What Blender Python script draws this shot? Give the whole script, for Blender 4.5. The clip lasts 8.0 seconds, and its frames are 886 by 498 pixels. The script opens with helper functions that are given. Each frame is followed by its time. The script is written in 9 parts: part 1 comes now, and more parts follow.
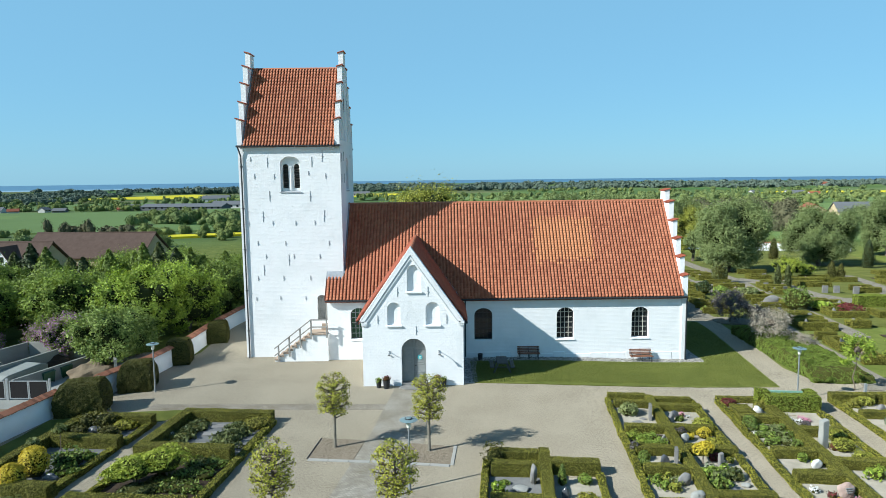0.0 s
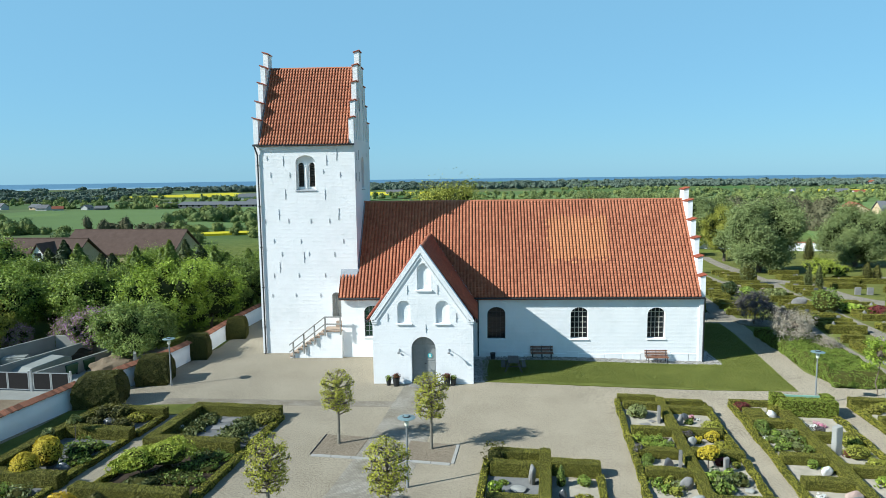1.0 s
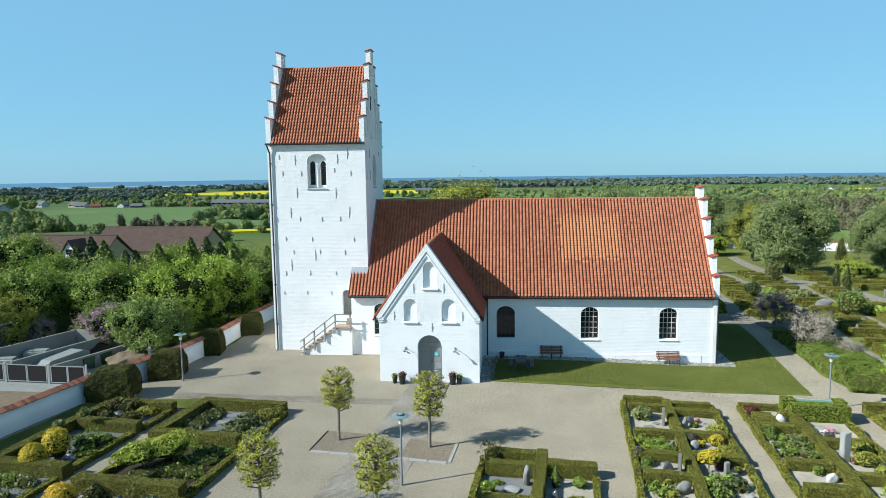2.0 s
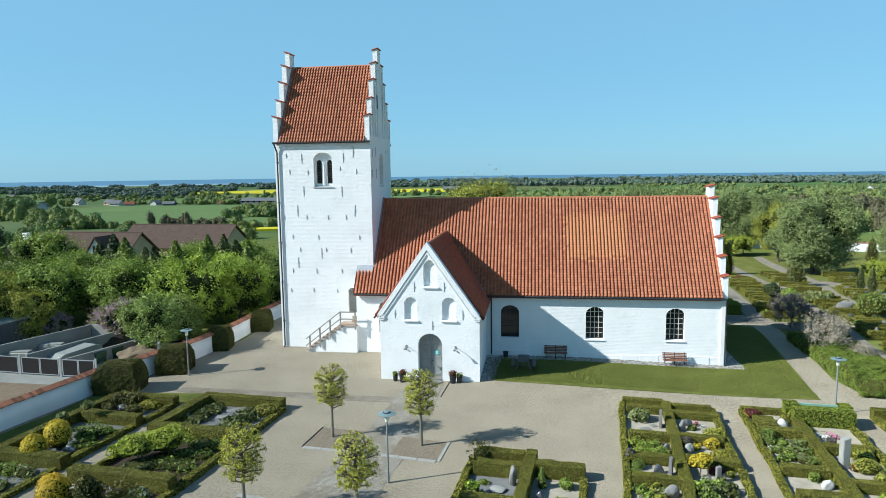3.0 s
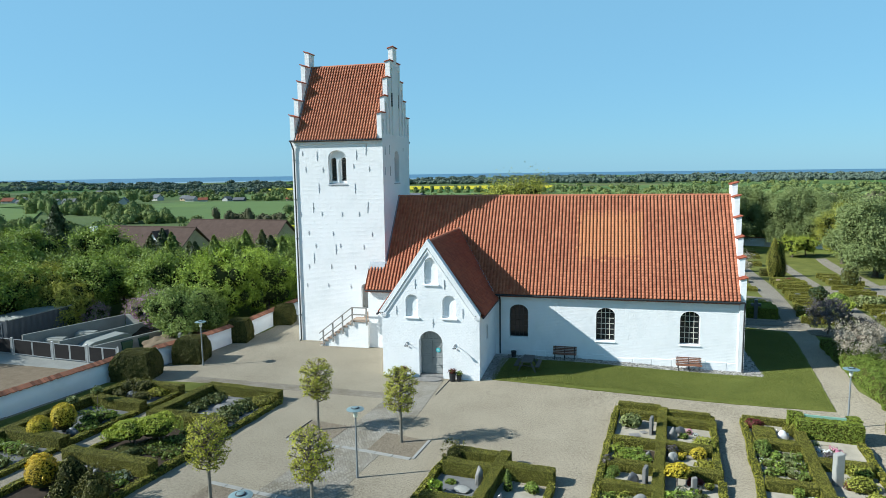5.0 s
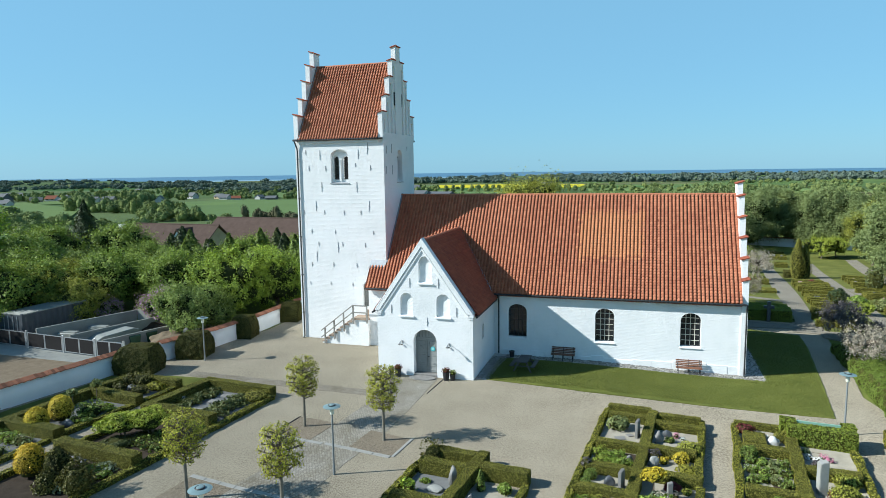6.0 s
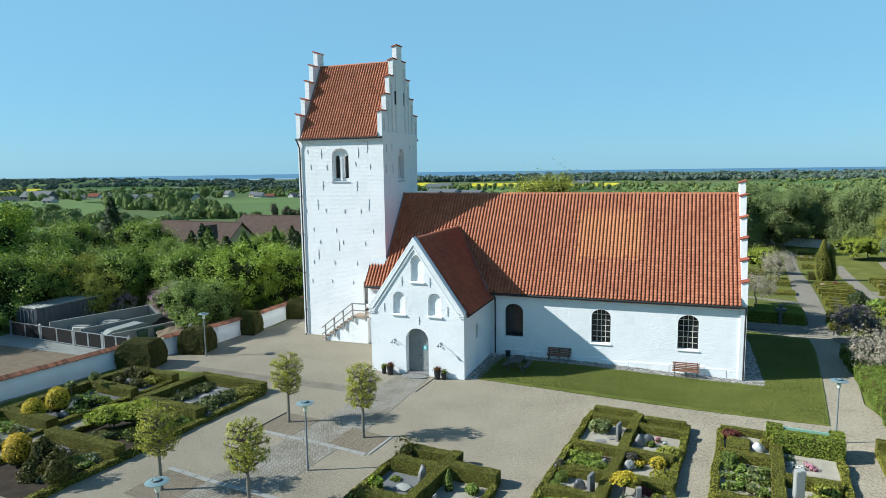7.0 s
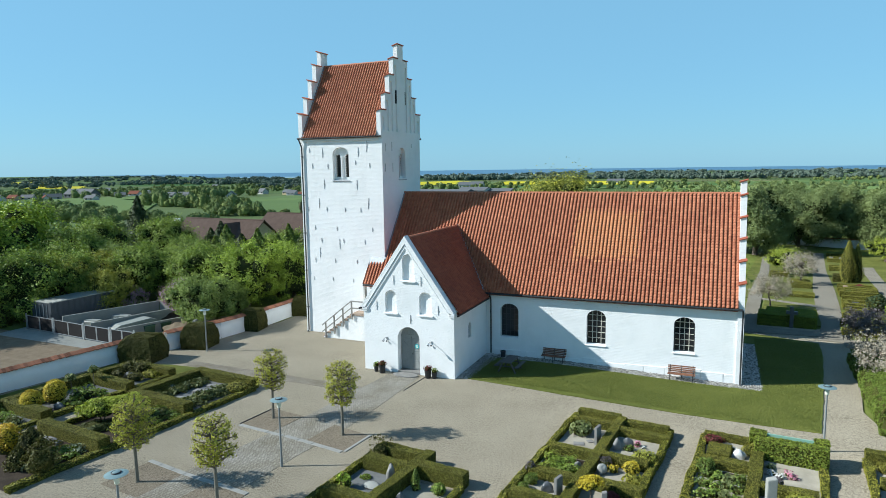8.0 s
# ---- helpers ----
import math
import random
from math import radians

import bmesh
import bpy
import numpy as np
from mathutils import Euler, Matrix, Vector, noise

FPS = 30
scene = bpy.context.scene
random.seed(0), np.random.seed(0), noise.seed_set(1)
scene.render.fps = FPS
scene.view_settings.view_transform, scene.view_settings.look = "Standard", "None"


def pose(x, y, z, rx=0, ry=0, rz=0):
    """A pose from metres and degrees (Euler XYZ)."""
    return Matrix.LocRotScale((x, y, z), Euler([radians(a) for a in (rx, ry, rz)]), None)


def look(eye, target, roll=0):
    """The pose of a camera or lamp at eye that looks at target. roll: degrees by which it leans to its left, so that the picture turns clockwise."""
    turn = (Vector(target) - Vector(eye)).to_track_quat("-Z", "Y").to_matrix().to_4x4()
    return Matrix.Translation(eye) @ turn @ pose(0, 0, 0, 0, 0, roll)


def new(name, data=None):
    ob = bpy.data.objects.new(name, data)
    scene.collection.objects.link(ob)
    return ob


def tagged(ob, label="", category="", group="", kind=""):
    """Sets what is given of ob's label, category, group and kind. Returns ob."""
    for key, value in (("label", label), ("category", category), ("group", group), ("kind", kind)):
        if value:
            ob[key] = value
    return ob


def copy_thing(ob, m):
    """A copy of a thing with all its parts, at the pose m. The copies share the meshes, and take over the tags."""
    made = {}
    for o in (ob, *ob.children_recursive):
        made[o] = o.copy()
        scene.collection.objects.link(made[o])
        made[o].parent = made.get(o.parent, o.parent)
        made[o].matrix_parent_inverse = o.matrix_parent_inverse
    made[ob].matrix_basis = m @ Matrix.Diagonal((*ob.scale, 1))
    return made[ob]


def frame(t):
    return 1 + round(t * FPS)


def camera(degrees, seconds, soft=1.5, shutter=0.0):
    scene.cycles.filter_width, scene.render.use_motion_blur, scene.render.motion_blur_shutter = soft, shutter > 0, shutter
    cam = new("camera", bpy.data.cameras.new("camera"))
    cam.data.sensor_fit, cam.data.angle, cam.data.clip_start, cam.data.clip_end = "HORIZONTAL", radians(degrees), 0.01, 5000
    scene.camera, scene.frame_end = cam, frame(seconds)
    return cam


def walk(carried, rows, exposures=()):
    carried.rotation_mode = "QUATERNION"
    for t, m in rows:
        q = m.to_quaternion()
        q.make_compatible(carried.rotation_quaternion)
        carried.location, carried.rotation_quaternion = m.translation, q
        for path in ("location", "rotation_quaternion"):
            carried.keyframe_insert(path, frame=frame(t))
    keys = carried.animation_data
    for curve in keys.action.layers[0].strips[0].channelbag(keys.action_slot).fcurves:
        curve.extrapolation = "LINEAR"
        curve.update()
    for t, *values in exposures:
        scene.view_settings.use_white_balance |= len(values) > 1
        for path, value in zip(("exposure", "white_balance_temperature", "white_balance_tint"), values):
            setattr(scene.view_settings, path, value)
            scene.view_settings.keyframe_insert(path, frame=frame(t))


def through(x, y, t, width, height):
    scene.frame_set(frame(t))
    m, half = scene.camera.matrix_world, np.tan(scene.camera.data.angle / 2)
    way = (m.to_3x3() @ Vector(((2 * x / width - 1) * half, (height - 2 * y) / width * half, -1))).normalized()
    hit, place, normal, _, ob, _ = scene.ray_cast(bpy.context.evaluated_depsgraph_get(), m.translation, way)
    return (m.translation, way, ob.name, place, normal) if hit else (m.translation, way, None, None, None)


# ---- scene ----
cam = camera(69.3, 8.0, soft=0.6)
METRES, EYE, TILT, LEAN, TURN = 16.43, 13.1, -1.2, -0.15, -0.2
ROWS = [
    (0.0, 0.0, 0.0, 0.0, -0.08, -5.21, 0.83),
    (0.5, 0.0434, 0.0002, -0.0002, 1.37, -5.27, 0.81),
    (1.0, 0.0879, 0.002, -0.0002, 2.91, -5.32, 0.79),
    (1.5, 0.131, 0.0055, 0.0003, 4.3, -5.39, 0.78),
    (3.0, 0.2832, 0.025, -0.0014, 8.19, -5.55, 0.72),
    (3.5, 0.3429, 0.0348, -0.0014, 9.58, -5.59, 0.7),
    (4.0, 0.4031, 0.0473, -0.0018, 11.08, -5.65, 0.67),
    (4.5, 0.4634, 0.0616, -0.0016, 12.66, -5.71, 0.66),
    (6.0, 0.6648, 0.119, -0.0025, 17.09, -5.85, 0.58),
    (6.5, 0.7403, 0.1434, -0.0023, 18.6, -5.9, 0.55),
    (7.0, 0.8161, 0.1703, -0.002, 20.16, -5.96, 0.51),
    (7.5, 0.8912, 0.1999, -0.0015, 21.69, -6.02, 0.48),
    (8.0, 0.9659, 0.2324, 0.0005, 23.22, -6.11, 0.45),
]
walk(cam, [(t, pose(0, 0, EYE, TILT, LEAN, TURN) @ pose(METRES * x, METRES * y, METRES * z, 90 + pitch, roll, yaw)) for t, x, y, z, yaw, pitch, roll in ROWS],
     exposures=[(0.0, 0.63, 6000, 4.5)])

# ---- world and sun ----
SHADOW_DIR, SUN_ELEV = radians(24.0), radians(34.3)
world = bpy.data.worlds.new("sky")
scene.world = world
world.use_nodes = True
sky = world.node_tree.nodes.new("ShaderNodeTexSky")
sky.sky_type = "NISHITA"
sky.sun_disc = False
sky.sun_elevation, sky.sun_rotation = SUN_ELEV, radians(246.0)
sky.altitude, sky.air_density, sky.dust_density, sky.ozone_density = 0.0, 1.0, 0.3, 5.0
back = world.node_tree.nodes["Background"]
back.inputs["Strength"].default_value = 0.0895
tint = world.node_tree.nodes.new("ShaderNodeMix")
tint.data_type, tint.blend_type = "RGBA", "MULTIPLY"
tint.inputs[0].default_value, tint.inputs[7].default_value = 1.0, (0.78, 1.0, 1.02, 1.0)
world.node_tree.links.new(sky.outputs[0], tint.inputs[6])
clear = world.node_tree.nodes.new("ShaderNodeMix")
clear.data_type = "RGBA"
clear.inputs[7].default_value = (2.08, 4.10, 5.62, 1.0)
# the low sky is evened out to a clear pale blue; the deep blue overhead stays as it is
green = world.node_tree.nodes.new("ShaderNodeSeparateColor")
world.node_tree.links.new(sky.outputs[0], green.inputs[0])
low_sky = world.node_tree.nodes.new("ShaderNodeMapRange")
low_sky.interpolation_type = "SMOOTHSTEP"
low_sky.inputs[1].default_value, low_sky.inputs[2].default_value, low_sky.inputs[4].default_value = 1.3, 2.2, 0.75
world.node_tree.links.new(green.outputs[1], low_sky.inputs[0])
world.node_tree.links.new(low_sky.outputs[0], clear.inputs[0])
world.node_tree.links.new(tint.outputs[2], clear.inputs[6])
world.node_tree.links.new(clear.outputs[2], back.inputs[0])
sun_data = bpy.data.lights.new("sun", "SUN")
sun_data.energy, sun_data.angle, sun_data.color = 5.0, radians(0.5), (1.0, 0.96, 0.90)
sun = new("sun", sun_data)
sun.matrix_world = look((-60, -20, 60), (-60 + math.cos(SHADOW_DIR) * math.cos(SUN_ELEV), -20 + math.sin(SHADOW_DIR) * math.cos(SUN_ELEV), 60 - math.sin(SUN_ELEV)))

# ---- materials ----
def nodes_of(name, rough=0.8, metal=0.0):
    m = bpy.data.materials.new(name)
    m.use_nodes = True
    nt = m.node_tree
    bs = nt.nodes["Principled BSDF"]
    bs.inputs["Roughness"].default_value, bs.inputs["Metallic"].default_value = rough, metal
    bs.inputs["Diffuse Roughness"].default_value = 0.5 if rough > 0.75 else 0.0
    bs.inputs["Specular IOR Level"].default_value = 0.12 if rough > 0.83 else 0.5
    return m, nt, bs


def noise_node(nt, vec, scale, detail=4.0, rough=0.6):
    n = nt.nodes.new("ShaderNodeTexNoise")
    n.inputs["Scale"].default_value, n.inputs["Detail"].default_value, n.inputs["Roughness"].default_value = scale, detail, rough
    nt.links.new(vec, n.inputs["Vector"])
    return n.outputs["Fac"]


def math_node(nt, op, a, b):
    n = nt.nodes.new("ShaderNodeMath")
    n.operation = op
    for i, v in enumerate((a, b)):
        if isinstance(v, (int, float)):
            n.inputs[i].default_value = v
        else:
            nt.links.new(v, n.inputs[i])
    return n.outputs[0]


def ramp_node(nt, fac, stops):
    n = nt.nodes.new("ShaderNodeValToRGB")
    el = n.color_ramp.elements
    while len(el) < len(stops):
        el.new(0.5)
    for e, (p, c) in zip(el, stops):
        e.position, e.color = p, (*c, 1)
    nt.links.new(fac, n.inputs[0])
    return n.outputs[0]


def mix_node(nt, fac, a, b, mode="MIX"):
    n = nt.nodes.new("ShaderNodeMix")
    n.data_type, n.blend_type = "RGBA", mode
    for sock, v in ((n.inputs[0], fac), (n.inputs[6], a), (n.inputs[7], b)):
        if isinstance(v, (int, float)):
            sock.default_value = v
        elif isinstance(v, tuple):
            sock.default_value = (*v, 1)
        else:
            nt.links.new(v, sock)
    return n.outputs[2]


def bump_node(nt, height, strength, dist, bs):
    b = nt.nodes.new("ShaderNodeBump")
    b.inputs["Strength"].default_value, b.inputs["Distance"].default_value = strength, dist
    nt.links.new(height, b.inputs["Height"])
    nt.links.new(b.outputs[0], bs.inputs["Normal"])


def place_node(nt):
    g = nt.nodes.new("ShaderNodeNewGeometry")
    return g.outputs["Position"], g.outputs["Random Per Island"]


def surface(name, a, b, scale=1.0, fine=30.0, rough=0.85, bump=0.4, dist=0.01, metal=0.0, per="", spread=0.5):
    """A mottled surface between the colours a and b, at two scales; per: vary by island or by object."""
    m, nt, bs = nodes_of(name, rough, metal)
    pos, island = place_node(nt)
    big, small = noise_node(nt, pos, scale), noise_node(nt, pos, fine, 3.0)
    fac = math_node(nt, "ADD", math_node(nt, "MULTIPLY", big, 0.6), math_node(nt, "MULTIPLY", small, 0.4))
    if per:
        rnd = island
        if per == "object":
            rnd = nt.nodes.new("ShaderNodeObjectInfo").outputs["Random"]
        fac = math_node(nt, "ADD", math_node(nt, "MULTIPLY", fac, 1 - spread), math_node(nt, "MULTIPLY", rnd, spread))
    lo, hi = (0.3, 0.7) if not per else (0.2, 0.8)
    nt.links.new(ramp_node(nt, fac, [(lo, a), (hi, b)]), bs.inputs["Base Color"])
    if bump:
        bump_node(nt, small, bump, dist, bs)
    return m


def leafy(name, dark, light, through=0.35, rough=0.6, scale=0.6, vary=0.6):
    """Leaves: colour by leaf and by patch of the crown, with light shining through."""
    m, nt, bs = nodes_of(name, rough)
    pos, island = place_node(nt)
    fac = math_node(nt, "ADD", math_node(nt, "MULTIPLY", island, vary), math_node(nt, "MULTIPLY", noise_node(nt, pos, scale, 2.0), 1.0 - vary))
    col = ramp_node(nt, fac, [(0.15, dark), (0.8, light)])
    nt.links.new(col, bs.inputs["Base Color"])
    bs.inputs["Specular IOR Level"].default_value = 0.3
    tr = nt.nodes.new("ShaderNodeBsdfTranslucent")
    nt.links.new(mix_node(nt, 1.0, col, (1.0, 1.0, 0.55), "MULTIPLY"), tr.inputs["Color"])
    mx = nt.nodes.new("ShaderNodeMixShader")
    mx.inputs[0].default_value = through * 0.6
    nt.links.new(bs.outputs[0], mx.inputs[1])
    nt.links.new(tr.outputs[0], mx.inputs[2])
    nt.links.new(mx.outputs[0], nt.nodes["Material Output"].inputs["Surface"])
    return m


def whitewash(name):
    m, nt, bs = nodes_of(name, 0.9)
    bs.inputs["Diffuse Roughness"].default_value = 0.25
    pos, _ = place_node(nt)
    stain, lump, grit = noise_node(nt, pos, 0.55, 5.0), noise_node(nt, pos, 3.5, 4.0), noise_node(nt, pos, 22.0, 3.0)
    col = ramp_node(nt, stain, [(0.25, (0.74, 0.75, 0.74)), (0.5, (0.82, 0.82, 0.81)), (0.8, (0.85, 0.85, 0.84))])
    patch = ramp_node(nt, noise_node(nt, pos, 1.7, 6.0, 0.7), [(0.66, (0, 0, 0)), (0.74, (1, 1, 1))])
    col = mix_node(nt, math_node(nt, "MULTIPLY", patch, 0.35), col, (0.66, 0.64, 0.60))
    nt.links.new(col, bs.inputs["Base Color"])
    br = nt.nodes.new("ShaderNodeTexBrick")
    mp = nt.nodes.new("ShaderNodeMapping")
    mp.inputs["Rotation"].default_value = (radians(90), 0, 0)
    nt.links.new(pos, mp.inputs["Vector"])
    nt.links.new(mp.outputs[0], br.inputs["Vector"])
    br.inputs["Scale"].default_value = 1.0
    br.inputs["Brick Width"].default_value, br.inputs["Row Height"].default_value, br.inputs["Mortar Size"].default_value = 0.28, 0.1, 0.012
    br.inputs["Color1"].default_value = br.inputs["Color2"].default_value = (1, 1, 1, 1)
    br.inputs["Mortar"].default_value = (0, 0, 0, 1)
    h = math_node(nt, "ADD", math_node(nt, "MULTIPLY", lump, 1.0), math_node(nt, "MULTIPLY", grit, 0.35))
    h = math_node(nt, "ADD", h, math_node(nt, "MULTIPLY", br.outputs[0], 0.22))
    bump_node(nt, h, 0.55, 0.036, bs)
    return m


def roof_tiles(name, a, b, patch=None, single=False):
    """Red clay: colour by tile, weathered in patches; patch: (x0, x1, z0, z1, colour), a mended field of newer tiles."""
    m, nt, bs = nodes_of(name, 0.75)
    pos, island = place_node(nt)
    if single:
        island = nt.nodes.new("ShaderNodeObjectInfo").outputs["Random"]
    fac = math_node(nt, "ADD", math_node(nt, "MULTIPLY", island, 0.35), math_node(nt, "MULTIPLY", noise_node(nt, pos, 0.45, 4.0), 0.65))
    col = ramp_node(nt, fac, [(0.15, a), (0.85, b)])
    lichen = ramp_node(nt, noise_node(nt, pos, 9.0, 5.0, 0.7), [(0.6, (0, 0, 0)), (0.75, (1, 1, 1))])
    col = mix_node(nt, math_node(nt, "MULTIPLY", lichen, 0.3), col, (0.30, 0.17, 0.10))
    if patch:
        sep = nt.nodes.new("ShaderNodeSeparateXYZ")
        nt.links.new(pos, sep.inputs[0])
        wob = math_node(nt, "MULTIPLY", math_node(nt, "SUBTRACT", island, 0.5), 0.5)
        inside = 1.0
        for sock, lo, hi in ((sep.outputs[0], patch[0], patch[1]), (sep.outputs[2], patch[2], patch[3])):
            s = math_node(nt, "ADD", sock, wob)
            inside = math_node(nt, "MULTIPLY", inside, math_node(nt, "MULTIPLY", math_node(nt, "GREATER_THAN", s, lo), math_node(nt, "LESS_THAN", s, hi)))
        col = mix_node(nt, math_node(nt, "MULTIPLY", inside, 0.45), col, patch[4])
    nt.links.new(col, bs.inputs["Base Color"])
    bump_node(nt, noise_node(nt, pos, 40.0, 3.0), 0.3, 0.004, bs)
    return m


def plain(name, col, rough=0.5, metal=0.0, vary=0.12, scale=6.0):
    d = tuple(c * (1 - vary) for c in col)
    l = tuple(min(1.0, c * (1 + vary)) for c in col)
    return surface(name, d, l, scale, 60.0, rough, 0.12, 0.002, metal)


WHITE = whitewash("whitewashed brick")
TILE = roof_tiles("red clay pantiles", (0.27, 0.076, 0.035), (0.50, 0.186, 0.094), (7.0, 11.3, 6.9, 9.9, (0.60, 0.26, 0.10)))
TILE_PIECE = roof_tiles("red clay pantile", (0.27, 0.076, 0.035), (0.50, 0.186, 0.094), None, True)
TILE_DARK = roof_tiles("weathered clay pantiles", (0.20, 0.045, 0.025), (0.36, 0.095, 0.045))
LEAD = surface("lead flashing", (0.22, 0.24, 0.26), (0.36, 0.38, 0.40), 3.0, 30.0, 0.55, 0.3, 0.004, 0.3)
IRON = plain("dark iron", (0.035, 0.037, 0.04), 0.55, 0.3)
ANCHOR = plain("limewashed iron", (0.36, 0.37, 0.38), 0.8)
GREYWOOD = surface("weathered grey wood", (0.22, 0.21, 0.19), (0.36, 0.35, 0.32), 2.0, 26.0, 0.8, 0.4, 0.004)
DARKWOOD = surface("dark weathered wood", (0.065, 0.060, 0.052), (0.135, 0.126, 0.11), 2.0, 26.0, 0.8, 0.4, 0.004)
DOORGREY = surface("grey painted door", (0.20, 0.215, 0.21), (0.28, 0.29, 0.28), 2.0, 22.0, 0.6, 0.3, 0.003)
BENCHWOOD = surface("brown stained wood", (0.12, 0.052, 0.028), (0.24, 0.105, 0.055), 3.0, 40.0, 0.55, 0.3, 0.002)
LOUVRE = surface("dark louvre wood", (0.05, 0.042, 0.034), (0.10, 0.085, 0.07), 3.0, 30.0, 0.7, 0.3, 0.003)
STEPSTONE = surface("worn tread brick", (0.30, 0.22, 0.16), (0.46, 0.37, 0.29), 2.0, 20.0, 0.85, 0.4, 0.008)
GRANITE = surface("grey granite", (0.145, 0.140, 0.130), (0.255, 0.245, 0.228), 3.0, 60.0, 0.7, 0.3, 0.003)
SLATE = surface("polished dark granite", (0.05, 0.055, 0.06), (0.12, 0.125, 0.13), 3.0, 80.0, 0.3, 0.05, 0.002)
KERBSTONE = surface("grey kerb granite", (0.25, 0.245, 0.22), (0.35, 0.34, 0.305), 2.0, 40.0, 0.8, 0.4, 0.004)
WHITESTONE = surface("white quartz stone", (0.48, 0.48, 0.45), (0.66, 0.65, 0.62), 2.0, 40.0, 0.7, 0.3, 0.006)
PALESTONE = surface("pale granite", (0.22, 0.222, 0.20), (0.34, 0.34, 0.31), 2.0, 60.0, 0.75, 0.3, 0.006)
REDSTONE = surface("reddish field stone", (0.32, 0.22, 0.18), (0.45, 0.34, 0.29), 2.0, 40.0, 0.8, 0.4, 0.01)
LAMPBLUE = plain("blue green lamp enamel", (0.16, 0.23, 0.235), 0.45)
LAMPWHITE = plain("opal lamp glass", (0.72, 0.72, 0.60), 0.4)
GALV = plain("galvanised steel", (0.42, 0.44, 0.45), 0.45, 0.6)
CONCRETE = surface("pale concrete", (0.235, 0.235, 0.21), (0.33, 0.33, 0.295), 0.8, 24.0, 0.9, 0.4, 0.006)
POTBLACK = plain("black plastic pot", (0.02, 0.021, 0.023), 0.5)
BARK = surface("grey brown bark", (0.09, 0.07, 0.05), (0.22, 0.18, 0.14), 5.0, 40.0, 0.9, 0.6, 0.01)
PALEBARK = surface("grey brown smooth bark", (0.15, 0.135, 0.105), (0.27, 0.245, 0.195), 6.0, 40.0, 0.85, 0.5, 0.006)
GREENBIN = plain("green plastic", (0.014, 0.07, 0.034), 0.45)
CONTAINER = plain("slate blue steel", (0.045, 0.055, 0.066), 0.55, 0.0)
SCREEN = plain("dark screen mesh", (0.024, 0.022, 0.022), 0.85)
PALEBOX = plain("pale grey sheet metal", (0.23, 0.24, 0.215), 0.5)
SOIL = surface("dark soil", (0.032, 0.024, 0.016), (0.072, 0.054, 0.039), 2.0, 30.0, 0.95, 0.8, 0.02)
DARKGRAVEL = surface("blue grey grave gravel", (0.11, 0.113, 0.11), (0.215, 0.217, 0.21), 1.5, 50.0, 0.9, 0.8, 0.015)
PALEGRAVEL = surface("pale grave gravel", (0.22, 0.20, 0.155), (0.41, 0.375, 0.30), 1.5, 50.0, 0.9, 0.8, 0.015)
PEBBLE = surface("pebble strip", (0.28, 0.26, 0.23), (0.60, 0.58, 0.54), 8.0, 26.0, 0.85, 1.0, 0.03)
WINDOWFRAME = plain("cream window bars", (0.55, 0.53, 0.47), 0.6)
BROWNROOF = surface("brown concrete tiles", (0.085, 0.055, 0.042), (0.14, 0.095, 0.075), 1.0, 12.0, 0.85, 0.6, 0.03)
YELLOWBRICK = surface("yellow brick", (0.42, 0.33, 0.20), (0.54, 0.44, 0.29), 1.0, 20.0, 0.9, 0.3, 0.01)
SANDPILE = surface("brown sand", (0.15, 0.112, 0.072), (0.26, 0.205, 0.140), 1.5, 20.0, 0.95, 0.7, 0.03)

LEAF_DARK = leafy("dark green leaves", (0.058, 0.094, 0.018), (0.250, 0.325, 0.062), 0.35)
LEAF_CARPET = leafy("juniper carpet needles", (0.080, 0.122, 0.018), (0.220, 0.285, 0.045), 0.2, vary=0.4)
LEAF_MID = leafy("green leaves", (0.075, 0.122, 0.020), (0.315, 0.410, 0.066), 0.35)
LEAF_LIGHT = leafy("fresh green leaves", (0.105, 0.170, 0.017), (0.380, 0.480, 0.058), 0.3)
LEAF_LIGHT2 = leafy("pale willow leaves", (0.075, 0.125, 0.026), (0.300, 0.380, 0.090), 0.3)
LEAF_BEAM = leafy("whitebeam leaves", (0.125, 0.165, 0.060), (0.270, 0.325, 0.118), 0.35, vary=0.35)
LEAF_LINDEN = leafy("new linden leaves", (0.19, 0.20, 0.022), (0.47, 0.46, 0.060), 0.35)
LEAF_LIME = leafy("young lime leaves", (0.13, 0.145, 0.020), (0.42, 0.42, 0.065), 0.3)
LEAF_GREY = leafy("grey green leaves", (0.099, 0.130, 0.045), (0.283, 0.308, 0.115))
LEAF_HEDGE = leafy("box hedge leaves", (0.135, 0.130, 0.017), (0.260, 0.245, 0.038), 0.15, vary=0.18)
LEAF_EDGE = leafy("yellow green edging leaves", (0.150, 0.150, 0.016), (0.36, 0.335, 0.045), 0.25, vary=0.45)
LEAF_YEW = leafy("yew needles", (0.045, 0.050, 0.011), (0.140, 0.130, 0.024), 0.15, vary=0.4)
LEAF_YELLOW = leafy("golden leaves", (0.34, 0.27, 0.02), (0.70, 0.55, 0.05), 0.25)
LEAF_RED = leafy("dark red leaves", (0.07, 0.015, 0.015), (0.20, 0.04, 0.04), 0.25)
LEAF_PURPLE = leafy("purple black leaves", (0.050, 0.042, 0.045), (0.165, 0.145, 0.150), 0.2)
LEAF_BLUE = leafy("blue green juniper", (0.099, 0.138, 0.087), (0.271, 0.312, 0.188), 0.15)
LEAF_JUNIPER = leafy("dark juniper", (0.045, 0.065, 0.020), (0.148, 0.165, 0.051), 0.15)
BLOSSOM = leafy("white pink blossom", (0.24, 0.20, 0.15), (0.50, 0.44, 0.35), 0.3)
